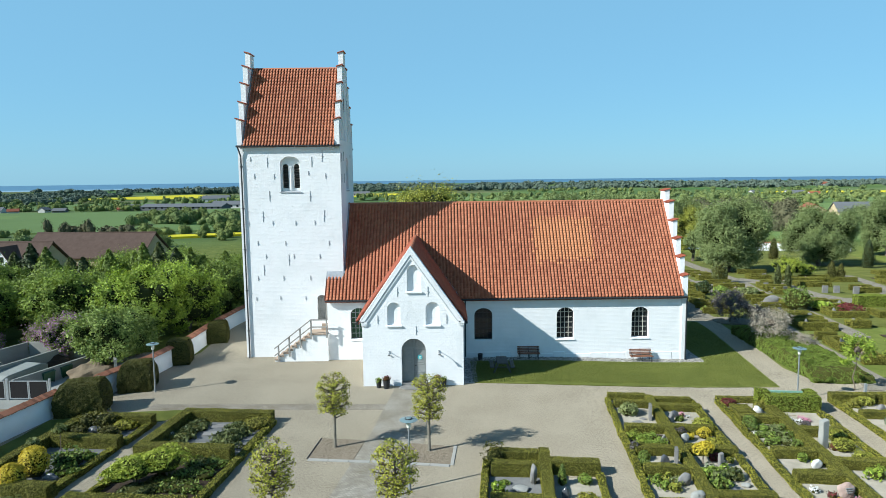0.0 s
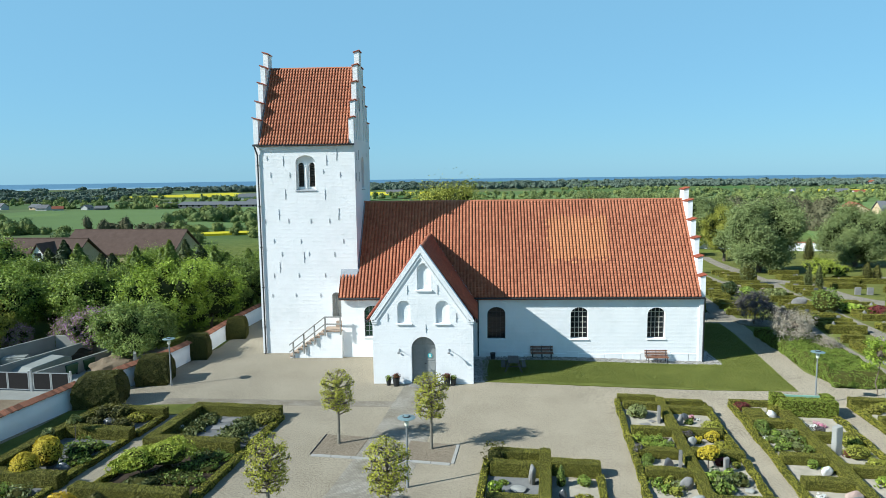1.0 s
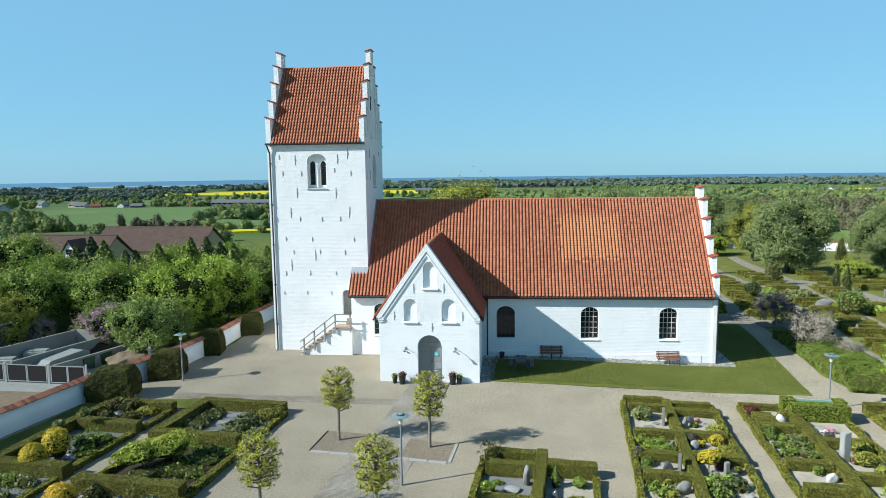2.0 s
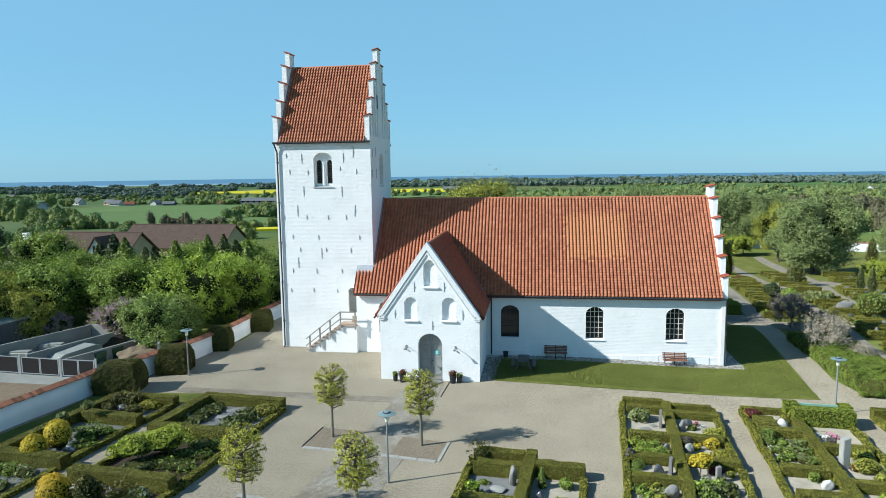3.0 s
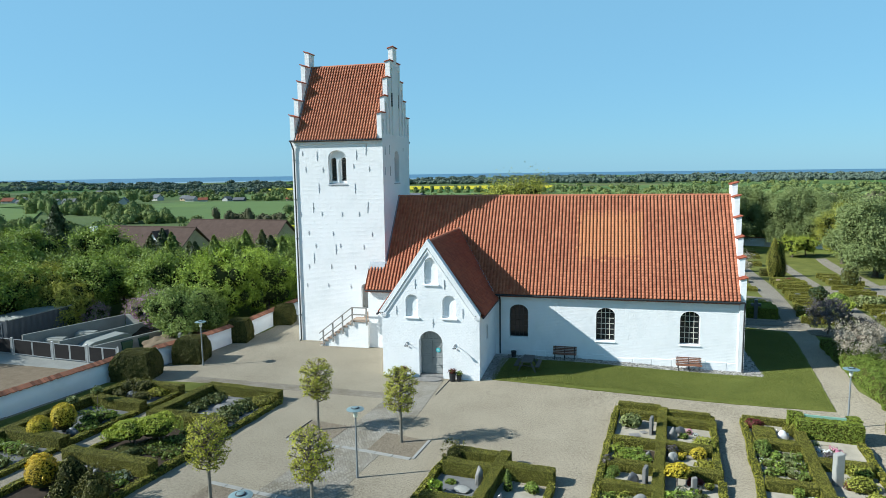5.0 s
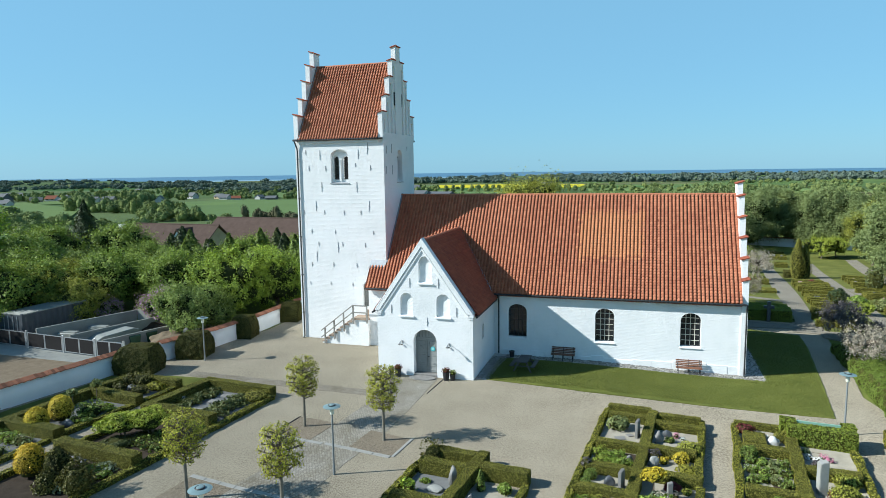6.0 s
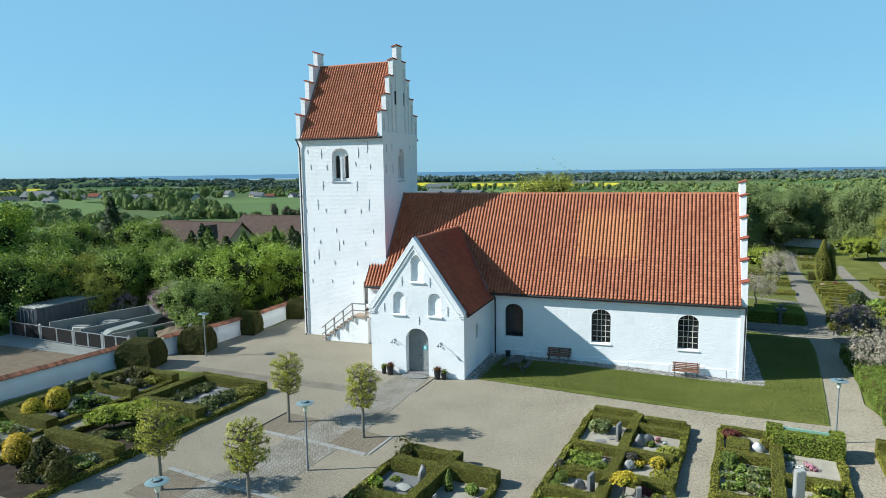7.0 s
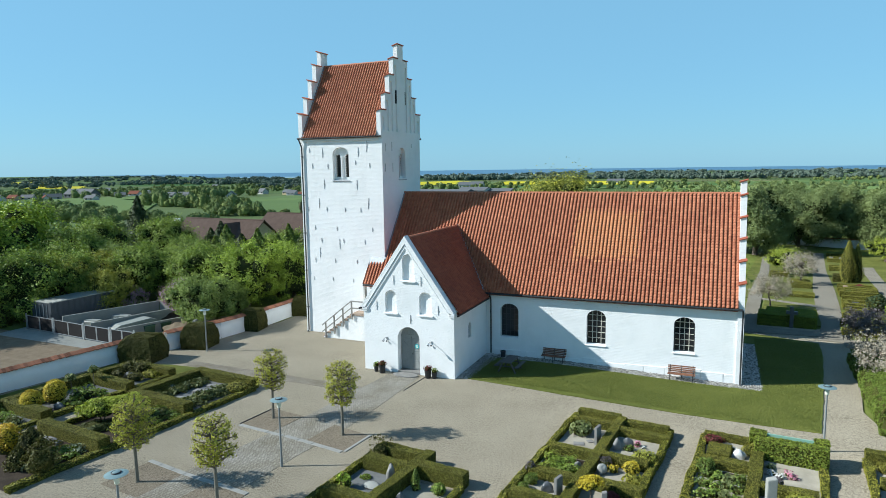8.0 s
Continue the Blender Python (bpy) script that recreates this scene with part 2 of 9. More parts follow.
LEAF_GOLD = leafy("orange gold conifer leaves", (0.36, 0.25, 0.015), (0.68, 0.47, 0.03), 0.2)
LEAF_FIR = leafy("dark fir needles", (0.018, 0.034, 0.012), (0.075, 0.105, 0.034), 0.1)
LILAC = leafy("lilac blossom", (0.26, 0.11, 0.26), (0.52, 0.30, 0.50), 0.3)
PINKFLOWER = leafy("pink flowers", (0.45, 0.12, 0.22), (0.65, 0.35, 0.42), 0.2)
WHITEFLOWER = leafy("white flowers", (0.6, 0.6, 0.58), (0.8, 0.8, 0.78), 0.2)
# plant cores: the shade between the leaves is put into these dark colours
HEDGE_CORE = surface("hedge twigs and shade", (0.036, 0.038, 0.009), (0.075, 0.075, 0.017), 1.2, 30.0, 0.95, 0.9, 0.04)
EDGE_CORE = surface("edging twigs and inner shade", (0.025, 0.029, 0.007), (0.06, 0.064, 0.014), 1.2, 30.0, 0.95, 0.9, 0.03)
CROWN_CORE = surface("inner twigs, leaves and shade", (0.012, 0.018, 0.006), (0.032, 0.045, 0.012), 1.0, 20.0, 0.95, 0.9, 0.05)
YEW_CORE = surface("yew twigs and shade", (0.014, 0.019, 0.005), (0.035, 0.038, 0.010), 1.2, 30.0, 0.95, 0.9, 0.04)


# ---- mesh tools ----
def thing(name, x, y, z, label, category, group="", turn=0.0, kind=""):
    """An empty at a thing's base; its parts are built round the origin."""
    e = new(name)
    e.empty_display_size = 0.3
    e.matrix_world = pose(x, y, z, 0, 0, turn)
    return tagged(e, label, category, group, kind)


def under(name, bm, material, parent, label=""):
    """A part whose mesh is given in its parent's own frame."""
    me = bpy.data.meshes.new(name)
    bm.to_mesh(me)
    bm.free()
    return under_mesh(name, me, material, parent, label)


def under_mesh(name, me, materials, parent, label=""):
    for m in materials if isinstance(materials, (list, tuple)) else [materials]:
        me.materials.append(m)
    ob = new(name, me)
    ob.parent = parent
    return tagged(ob, label)


def alone(name, bm, material, label, category, kind="", group="", m=None):
    """A top-level thing of one mesh."""
    me = bpy.data.meshes.new(name)
    bm.to_mesh(me)
    bm.free()
    return alone_mesh(name, me, material, label, category, kind, group, m)


def alone_mesh(name, me, materials, label, category, kind="", group="", m=None):
    for q in materials if isinstance(materials, (list, tuple)) else [materials]:
        me.materials.append(q)
    ob = new(name, me)
    if m is not None:
        ob.matrix_world = m
    return tagged(ob, label, category, group, kind)


def box(bm, x0, x1, y0, y1, z0, z1):
    v = [bm.verts.new(p) for p in ((x0, y0, z0), (x1, y0, z0), (x1, y1, z0), (x0, y1, z0), (x0, y0, z1), (x1, y0, z1), (x1, y1, z1), (x0, y1, z1))]
    for f in ((0, 3, 2, 1), (4, 5, 6, 7), (0, 1, 5, 4), (1, 2, 6, 5), (2, 3, 7, 6), (3, 0, 4, 7)):
        bm.faces.new([v[i] for i in f])
    return v


def soft_box(bm, x0, x1, y0, y1, z0, z1, r=0.01, seg=1):
    tmp = bmesh.new()
    box(tmp, x0, x1, y0, y1, z0, z1)
    bmesh.ops.bevel(tmp, geom=tmp.edges[:], offset=r, segments=seg, affect="EDGES")
    join(bm, tmp)


def join(bm, tmp, m=None):
    """Adds the faces of tmp to bm and frees tmp."""
    if m is not None:
        bmesh.ops.transform(tmp, matrix=m, verts=tmp.verts[:])
    at = {v: bm.verts.new(v.co) for v in tmp.verts}
    for f in tmp.faces:
        bm.faces.new([at[v] for v in f.verts])
    tmp.free()


def rod(bm, p0, p1, r0, r1=None, n=8, caps=True):
    p0, p1 = Vector(p0), Vector(p1)
    r1 = r0 if r1 is None else r1
    d = (p1 - p0).normalized()
    a = d.orthogonal().normalized()
    b = d.cross(a)
    rings = [[bm.verts.new(p + (a * math.cos(2 * math.pi * i / n) + b * math.sin(2 * math.pi * i / n)) * r) for i in range(n)] for p, r in ((p0, r0), (p1, r1))]
    for i in range(n):
        bm.faces.new((rings[0][i], rings[0][(i + 1) % n], rings[1][(i + 1) % n], rings[1][i]))
    if caps:
        bm.faces.new(rings[0][::-1])
        bm.faces.new(rings[1])


def pipe(bm, pts, r, n=8):
    for a, b in zip(pts, pts[1:]):
        rod(bm, a, b, r, r, n)


def lathe(bm, profile, n=20, centre=(0, 0, 0)):
    """Turns (radius, height) pairs round the upright axis."""
    c = Vector(centre)
    rings = [[bm.verts.new(c + Vector((r * math.cos(2 * math.pi * i / n), r * math.sin(2 * math.pi * i / n), z))) for i in range(n)] for r, z in profile]
    for a, b in zip(rings, rings[1:]):
        for i in range(n):
            bm.faces.new((a[i], a[(i + 1) % n], b[(i + 1) % n], b[i]))
    bm.faces.new(rings[0][::-1])
    bm.faces.new(rings[-1])


def prism(bm, outline, y0, y1, put=lambda x, y, z: (x, y, z)):
    """An outline of (x, z) pairs drawn from y0 to y1."""
    a = [bm.verts.new(put(x, y0, z)) for x, z in outline]
    b = [bm.verts.new(put(x, y1, z)) for x, z in outline]
    bm.faces.new(a)
    bm.faces.new(b[::-1])
    n = len(a)
    for i in range(n):
        bm.faces.new((a[(i + 1) % n], a[i], b[i], b[(i + 1) % n]))


def quads(name, verts, faces, index=None):
    """A mesh of four-cornered faces from arrays."""
    verts, faces = np.asarray(verts, np.float32).reshape(-1, 3), np.asarray(faces, np.int32).reshape(-1, 4)
    me = bpy.data.meshes.new(name)
    me.vertices.add(len(verts))
    me.vertices.foreach_set("co", verts.ravel())
    me.loops.add(faces.size)
    me.loops.foreach_set("vertex_index", faces.ravel())
    me.polygons.add(len(faces))
    me.polygons.foreach_set("loop_start", np.arange(0, faces.size, 4, dtype=np.int32))
    me.polygons.foreach_set("loop_total", np.full(len(faces), 4, np.int32))
    if index is not None:
        me.polygons.foreach_set("material_index", np.asarray(index, np.int32))
    me.update(calc_edges=True)
    return me


def heap(name, pieces):
    """One mesh from (verts, faces, material index) pieces."""
    vs, fs, ix, n = [], [], [], 0
    for v, f, k in pieces:
        v, f = np.asarray(v, float).reshape(-1, 3), np.asarray(f, int).reshape(-1, 4)
        vs.append(v), fs.append(f + n), ix.append(np.full(len(f), k))
        n += len(v)
    return quads(name, np.concatenate(vs), np.concatenate(fs), np.concatenate(ix))


WAVES = np.random.RandomState(7).normal(size=(3, 8, 3)), np.random.RandomState(8).uniform(0, 6.28, (3, 8))


def wobble(p, amp, freq):
    """A smooth random shift of points, by their place."""
    p = np.asarray(p, float)
    out = np.zeros_like(p)
    for k in range(3):
        out[:, k] = np.sin(p @ WAVES[0][k].T * freq + WAVES[1][k]).sum(1) / 2.8
    return out * amp


def cards(p, nrm, size, rng, spread=0.7, long=1.5):
    """Leaves: a small bent four-cornered blade at each point, facing roughly along the normal."""
    n = len(p)
    nrm = nrm + rng.normal(0, spread, (n, 3))
    nrm /= np.linalg.norm(nrm, axis=1)[:, None] + 1e-9
    t = np.cross(nrm, rng.normal(size=(n, 3)))
    t /= np.linalg.norm(t, axis=1)[:, None] + 1e-9
    b = np.cross(nrm, t)
    s = (size * rng.uniform(0.6, 1.35, n))[:, None]
    w = s / long
    v = np.stack([p - t * s, p - b * w + nrm * s * 0.25, p + t * s, p + b * w + nrm * s * 0.25], 1)
    return v.reshape(-1, 3), np.arange(4 * n).reshape(-1, 4)


def grid_face(o, a, b, na, nb):
    i, j = np.meshgrid(np.linspace(0, 1, na + 1), np.linspace(0, 1, nb + 1), indexing="ij")
    v = np.array(o) + i[..., None] * np.array(a) + j[..., None] * np.array(b)
    k = np.arange((na + 1) * (nb + 1)).reshape(na + 1, nb + 1)
    f = np.stack([k[:-1, :-1], k[1:, :-1], k[1:, 1:], k[:-1, 1:]], -1)
    return v.reshape(-1, 3), f.reshape(-1, 4)


def leafy_box(name, sx, sy, h, cell=0.12, leaf=0.05, dens=170, rough=0.05, seed=0, round_top=0.0, shift=(0, 0)):
    """A clipped hedge: a knobbly body covered in small leaves. Base centre at the origin."""
    rng = np.random.RandomState(seed)
    x, y = sx / 2, sy / 2
    sides = [((-x, -y, 0), (sx, 0, 0), (0, 0, h)), ((x, -y, 0), (0, sy, 0), (0, 0, h)), ((x, y, 0), (-sx, 0, 0), (0, 0, h)),
             ((-x, y, 0), (0, -sy, 0), (0, 0, h)), ((-x, -y, h), (sx, 0, 0), (0, sy, 0))]
    off = np.array([shift[0], shift[1], 0.0])

    def form(p):
        p = p.copy()
        if round_top:
            e = np.maximum(np.abs(p[:, 0]) / x, np.abs(p[:, 1]) / y)
            up = np.clip(p[:, 2] / h, 0, 1)
            k = 1 - round_top * np.clip(up - 0.45, 0, 1) ** 2 * 2 - round_top * 0.35 * np.clip(0.3 - up, 0, 1)
            p[:, 0] *= k
            p[:, 1] *= k
            p[:, 2] *= 1 - 0.12 * round_top * e ** 3
        w = wobble(p + off, rough, 2.3) + wobble(p + off, rough * 0.6, 7.0)
        w[:, 2] *= np.clip(p[:, 2] / 0.15, 0, 1)
        return p + w

    pieces = []
    for o, a, b in sides:
        la, lb = np.linalg.norm(a), np.linalg.norm(b)
        v, f = grid_face(o, a, b, max(1, int(la / cell)), max(1, int(lb / cell)))
        pieces.append((form(v), f, 0))
        n = int(la * lb * dens)
        if n:
            q = np.array(o) + rng.rand(n, 1) * np.array(a) + rng.rand(n, 1) * np.array(b)
            nn = np.cross(a, b)
            nn = nn / np.linalg.norm(nn)
            v, f = cards(form(q) + nn * 0.012, np.tile(nn, (n, 1)), leaf, rng, 0.55)
            pieces.append((v, f, 1))
    return heap(name, pieces)


def ball_body(rx, ry, rz, n=10, z=0.0, rough=0.08):
    th, ph = np.meshgrid(np.linspace(0, 2 * np.pi, 2 * n + 1), np.linspace(0.02, np.pi - 0.02, n + 1), indexing="ij")
    p = np.stack([rx * np.cos(th) * np.sin(ph), ry * np.sin(th) * np.sin(ph), rz * np.cos(ph)], -1).reshape(-1, 3)
    k = np.arange((2 * n + 1) * (n + 1)).reshape(2 * n + 1, n + 1)
    f = np.stack([k[:-1, :-1], k[1:, :-1], k[1:, 1:], k[:-1, 1:]], -1).reshape(-1, 4)[:, ::-1]
    p = p + wobble(p * 3 / max(rx, rz), rough * max(rx, rz), 1.0)
    return p + np.array([0, 0, z]), f


def shrub_mesh(name, rx, ry, h, leaf, count, seed, lump=0.15, spread=0.7):
    """A bush: a dark core with leaves over an uneven outline; base at the origin."""
    rng = np.random.RandomState(seed)
    d = rng.normal(size=(count, 3))
    d /= np.linalg.norm(d, axis=1)[:, None]
    d[:, 2] = np.where(d[:, 2] < -0.5, -d[:, 2], d[:, 2])
    r = 1 + wobble(d * 4 + seed, lump, 1.0)[:, :1] + rng.uniform(-0.14, 0.05, (count, 1))
    p = d * r * np.array([rx, ry, h / 2]) + np.array([0, 0, h / 2])
    p[:, 2] = np.maximum(p[:, 2], 0.02)
    v, f = cards(p, d, leaf, rng, spread)
    bv, bf = ball_body(rx * 0.82, ry * 0.82, h * 0.42, 8, h * 0.46)
    bv[:, 2] = np.maximum(bv[:, 2], -0.02)
    return heap(name, [(bv, bf, 0), (v, f, 1)])


def smooth(t):
    t = min(1.0, max(0.0, t))
    return t * t * (3 - 2 * t)


def gz(x, y):
    """The height of the ground."""
    r = math.hypot(x, y - 40)
    z = -0.32 * smooth((x - 6) / 12) * smooth((y - 30) / 14)
    z -= 2.6 * smooth((y - 62) / 60)
    z -= 8.5 * smooth((r - 90) / 800)
    a = math.atan2(x, y - 20)
    z += 3.0 * smooth((r - 700) / 500) * smooth((a + 0.1) / 0.5) * smooth((1700 - r) / 200)
    return z


# Graves lie in rows that run a few degrees off the church's own line.
BED = radians(-6.1)
BU, BV = Vector((math.cos(BED), math.sin(BED))), Vector((math.sin(BED), -math.cos(BED)))


def bed(u, v, z=0.0):
    p = Vector((9.75, 36.53)) + u * BU + v * BV
    return Vector((p.x, p.y, gz(p.x, p.y) + z))


# ---- the church ----
def arch_top(h, u):
    r = h["w"] / 2
    t = max(-1.0, min(1.0, (u - h["u"]) / r))
    return h["zs"] + h["rise"] * math.sqrt(max(0.0, 1 - t * t))


def hole(u, w, zb, ztop, rise, depth=None):
    return {"u": u, "w": w, "zb": zb, "zs": ztop - rise, "rise": rise, "depth": depth}


def pierced(put, u0, u1, z0, top, holes, thick):
    """A wall with arched openings and blind niches; top: (ua, ub, za, zb) stretches of its upper edge."""
    bm = bmesh.new()
    cuts = {u0, u1}
    for a, b, _, _ in top:
        cuts |= {a, b}
    for h in holes:
        n = 12 if h["rise"] else 1
        cuts |= {h["u"] - h["w"] / 2 * math.cos(math.pi * i / n) for i in range(n + 1)}
    cuts = sorted(round(c, 4) for c in cuts if u0 - 1e-6 <= c <= u1 + 1e-6)

    def quad(*pts):
        bm.faces.new([bm.verts.new(put(*p)) for p in pts])

    def top_at(a, b, u):
        m = (a + b) / 2
        for ua, ub, za, zb in top:
            if ua - 1e-4 <= m <= ub + 1e-4:
                return za + (zb - za) * (u - ua) / (ub - ua)
        return top[-1][3]

    last = None
    for a, b in zip(cuts, cuts[1:]):
        if b - a < 1e-4:
            continue
        m = (a + b) / 2
        live = sorted((h for h in holes if abs(m - h["u"]) < h["w"] / 2), key=lambda h: h["zb"])
        for d, group in ((0.0, live), (thick, [h for h in live if h["depth"] is None])):
            la = lb = z0
            for h in group:
                quad((a, d, la), (b, d, lb), (b, d, h["zb"]), (a, d, h["zb"]))
                la, lb = arch_top(h, a), arch_top(h, b)
            quad((a, d, la), (b, d, lb), (b, d, top_at(a, b, b)), (a, d, top_at(a, b, a)))
        for h in live:
            e = h["depth"] or thick
            ta, tb = arch_top(h, a), arch_top(h, b)
            quad((a, 0, h["zb"]), (b, 0, h["zb"]), (b, e, h["zb"]), (a, e, h["zb"]))
            quad((a, 0, ta), (b, 0, tb), (b, e, tb), (a, e, ta))
            if h["depth"]:
                quad((a, e, h["zb"]), (b, e, h["zb"]), (b, e, tb), (a, e, ta))
        ta, tb = top_at(a, b, a), top_at(a, b, b)
        quad((a, 0, ta), (b, 0, tb), (b, thick, tb), (a, thick, ta))
        if last is not None and abs(last - ta) > 1e-3:
            quad((a, 0, last), (a, thick, last), (a, thick, ta), (a, 0, ta))
        last = tb
    for h in holes:
        e = h["depth"] or thick
        for s in (-1, 1):
            u = h["u"] + s * h["w"] / 2
            quad((u, 0, h["zb"]), (u, e, h["zb"]), (u, e, h["zs"]), (u, 0, h["zs"]))
    for u, z in ((u0, top_at(cuts[0], cuts[1], u0)), (u1, last)):
        quad((u, 0, z0), (u, thick, z0), (u, thick, z), (u, 0, z))
    bmesh.ops.remove_doubles(bm, verts=bm.verts[:], dist=2e-4)
    bmesh.ops.recalc_face_normals(bm, faces=bm.faces[:])
    return bm


def at_home(bm, root):
    bmesh.ops.translate(bm, vec=-root.location, verts=bm.verts[:])
    return bm


def tiles(name, origin, across, up, width, length, root, keep=None, cover=0.246, gauge=0.206, seed=1, roof=None, lowest=0):
    """Wavy pantiles, each a piece of its own with a raised lower edge, on a slope."""
    rng = np.random.RandomState(seed)
    s = np.array([0.0, 0.11, 0.24, 0.40, 0.62, 0.84, 1.03]) * cover
    h = np.array([0.080, -0.010, -0.006, 0.040, 0.088, 0.115, 0.104])
    o, a, b = (np.array(q, float) for q in (origin, across, up))
    a, b = a / np.linalg.norm(a), b / np.linalg.norm(b)
    n = np.cross(a, b)
    if n[2] < 0:
        n = -n
    cols, rows = int(round(width / cover)), int(round(length / gauge))
    cover2, gauge2 = width / cols, length / rows
    i, j = np.meshgrid(np.arange(cols), np.arange(rows), indexing="ij")
    i, j = i.ravel(), j.ravel()
    c = o + (i + 0.5)[:, None] * cover2 * a + (j + 0.5)[:, None] * gauge2 * b
    if keep is not None:
        ok = np.array([keep(*p) for p in c])
        i, j = i[ok], j[ok]
    k = len(i)
    lift = 0.006 * rng.rand(k) + 0.012 * np.sin(i * 0.21) * np.sin(j * 0.33)
    slide = rng.normal(0, 0.006, k)
    v = np.zeros((k, 3, 7, 3))
    for r, (dv, dh) in enumerate(((-0.035, -0.012), (-0.035, 0.044), (gauge2, 0.0))):
        base = o + (i * cover2)[:, None, None] * a + ((j * gauge2) + dv + slide)[:, None, None] * b
        v[:, r] = base + s[None, :, None] * a + (h[None, :] + dh + lift[:, None])[..., None] * n
    v -= np.array(root.location)
    single = j < lowest
    if single.any():
        # the lowest courses are tiles of their own, all on one mesh
        home = v[single][0]
        piece = quads("tile", home - home[0, 0], np.concatenate([np.stack([g[:-1], g[1:], g[1:] + 7, g[:-1] + 7], -1) for g in (np.arange(7), np.arange(7, 14))]))
        piece.materials.append(TILE_PIECE)
        for spot in v[single]:
            ob = new("tile", piece)
            ob.parent = roof
            ob.location = spot[0, 0]
        v, k = v[~single], int((~single).sum())
    q = np.arange(7 * 3).reshape(3, 7)
    f = np.concatenate([np.stack([q[r, :-1], q[r, 1:], q[r + 1, 1:], q[r + 1, :-1]], -1) for r in (0, 1)])
    f = f[None] + (np.arange(k) * 21)[:, None, None]
    return quads(name, v.reshape(-1, 3), f.reshape(-1, 4))


def ridge_row(root, parent, p0, p1, r=0.13, step=0.36, material=None):
    """Half-round ridge tiles, one by one along a ridge."""
    p0, p1 = Vector(p0) - root.location, Vector(p1) - root.location
    n = max(2, round((p1 - p0).length / step))
    d = (p1 - p0) / n
    side = d.cross(Vector((0, 0, 1))).normalized()
    bm = bmesh.new()
    prof = [(math.cos(math.pi * i / 6), math.sin(math.pi * i / 6)) for i in range(7)]
    rings = []
    for t, k in ((-0.06, 1.06), (1.0, 0.92)):
        rings.append([bm.verts.new(d * t + side * r * k * c + Vector((0, 0, r * k * s * 0.8 - 0.02))) for c, s in prof])
        rings.append([bm.verts.new(d * t + side * (r * k - 0.02) * c + Vector((0, 0, (r * k - 0.02) * s * 0.8 - 0.02))) for c, s in prof])
    for a, b in ((0, 2), (1, 3), (0, 1), (2, 3)):
        for i in range(6):
            bm.faces.new((rings[a][i], rings[a][i + 1], rings[b][i + 1], rings[b][i]))
    me = bpy.data.meshes.new("ridge_tile")
    bm.to_mesh(me)
    bm.free()
    me.materials.append(material or TILE)
    for i in range(n):
        ob = new("ridge_tile", me)
        ob.parent = parent
        ob.location = p0 + d * i


def cap(root, parent, x0, x1, y0, y1, z, along=1):
    """Clay tiles laid at a slant on one step of a gable; along: the side on which they are higher."""
    bm = bmesh.new()
    w, t = (x1 - x0) / 2 + 0.07, 0.05
    xc, s = (x0 + x1) / 2, along
    prism(bm, [(xc - w, z + 0.02 - s * 0.07), (xc + w, z + 0.02 + s * 0.07), (xc + w, z + 0.02 + s * 0.07 + t), (xc - w, z + 0.02 - s * 0.07 + t)], y0 - 0.06, y1 + 0.04)
    n = max(2, round((y1 - y0) / 0.22))
    for i in range(n + 1):
        y = y0 - 0.04 + (y1 - y0 + 0.06) * i / n
        rod(bm, (xc - w, y, z + 0.05 - s * 0.07 + t * 0.5), (xc + w, y, z + 0.05 + s * 0.07 + t * 0.5), 0.035, 0.035, 6)
    top = z + 0.02
    bed_ = [(x0 + 0.01, z - 0.14), (x1 - 0.01, z - 0.14), (x1 - 0.01, top + s * 0.055), (x0 + 0.01, top - s * 0.055)]
    core = bmesh.new()
    prism(core, bed_, y0 + 0.01, y1 - 0.01)
    under("cap_bed", at_home(core, root), WHITE, parent)
    under("gable_cap", at_home(bm, root), TILE_DARK, parent)


def stepped(y0, cuts, tops, yc):
    """Upper edge of a stepped gable, the same on both sides of yc."""
    left = [y0] + cuts
    rows = [(a, b, z, z) for a, b, z in zip(left, left[1:], tops[:-1])]
    right = [(2 * yc - b, 2 * yc - a, z, z) for a, b, z, _ in reversed(rows)]
    return rows + [(cuts[-1], 2 * yc - cuts[-1], tops[-1], tops[-1])] + right


def arched_outline(w, zb, zs, rise, n=12, grow=0.0):
    r = w / 2 + grow
    pts = [(-r, zb - grow)] + [(-r * math.cos(math.pi * i / n), zs + (rise + grow) * math.sin(math.pi * i / n)) for i in range(n + 1)] + [(r, zb - grow)]
    return pts


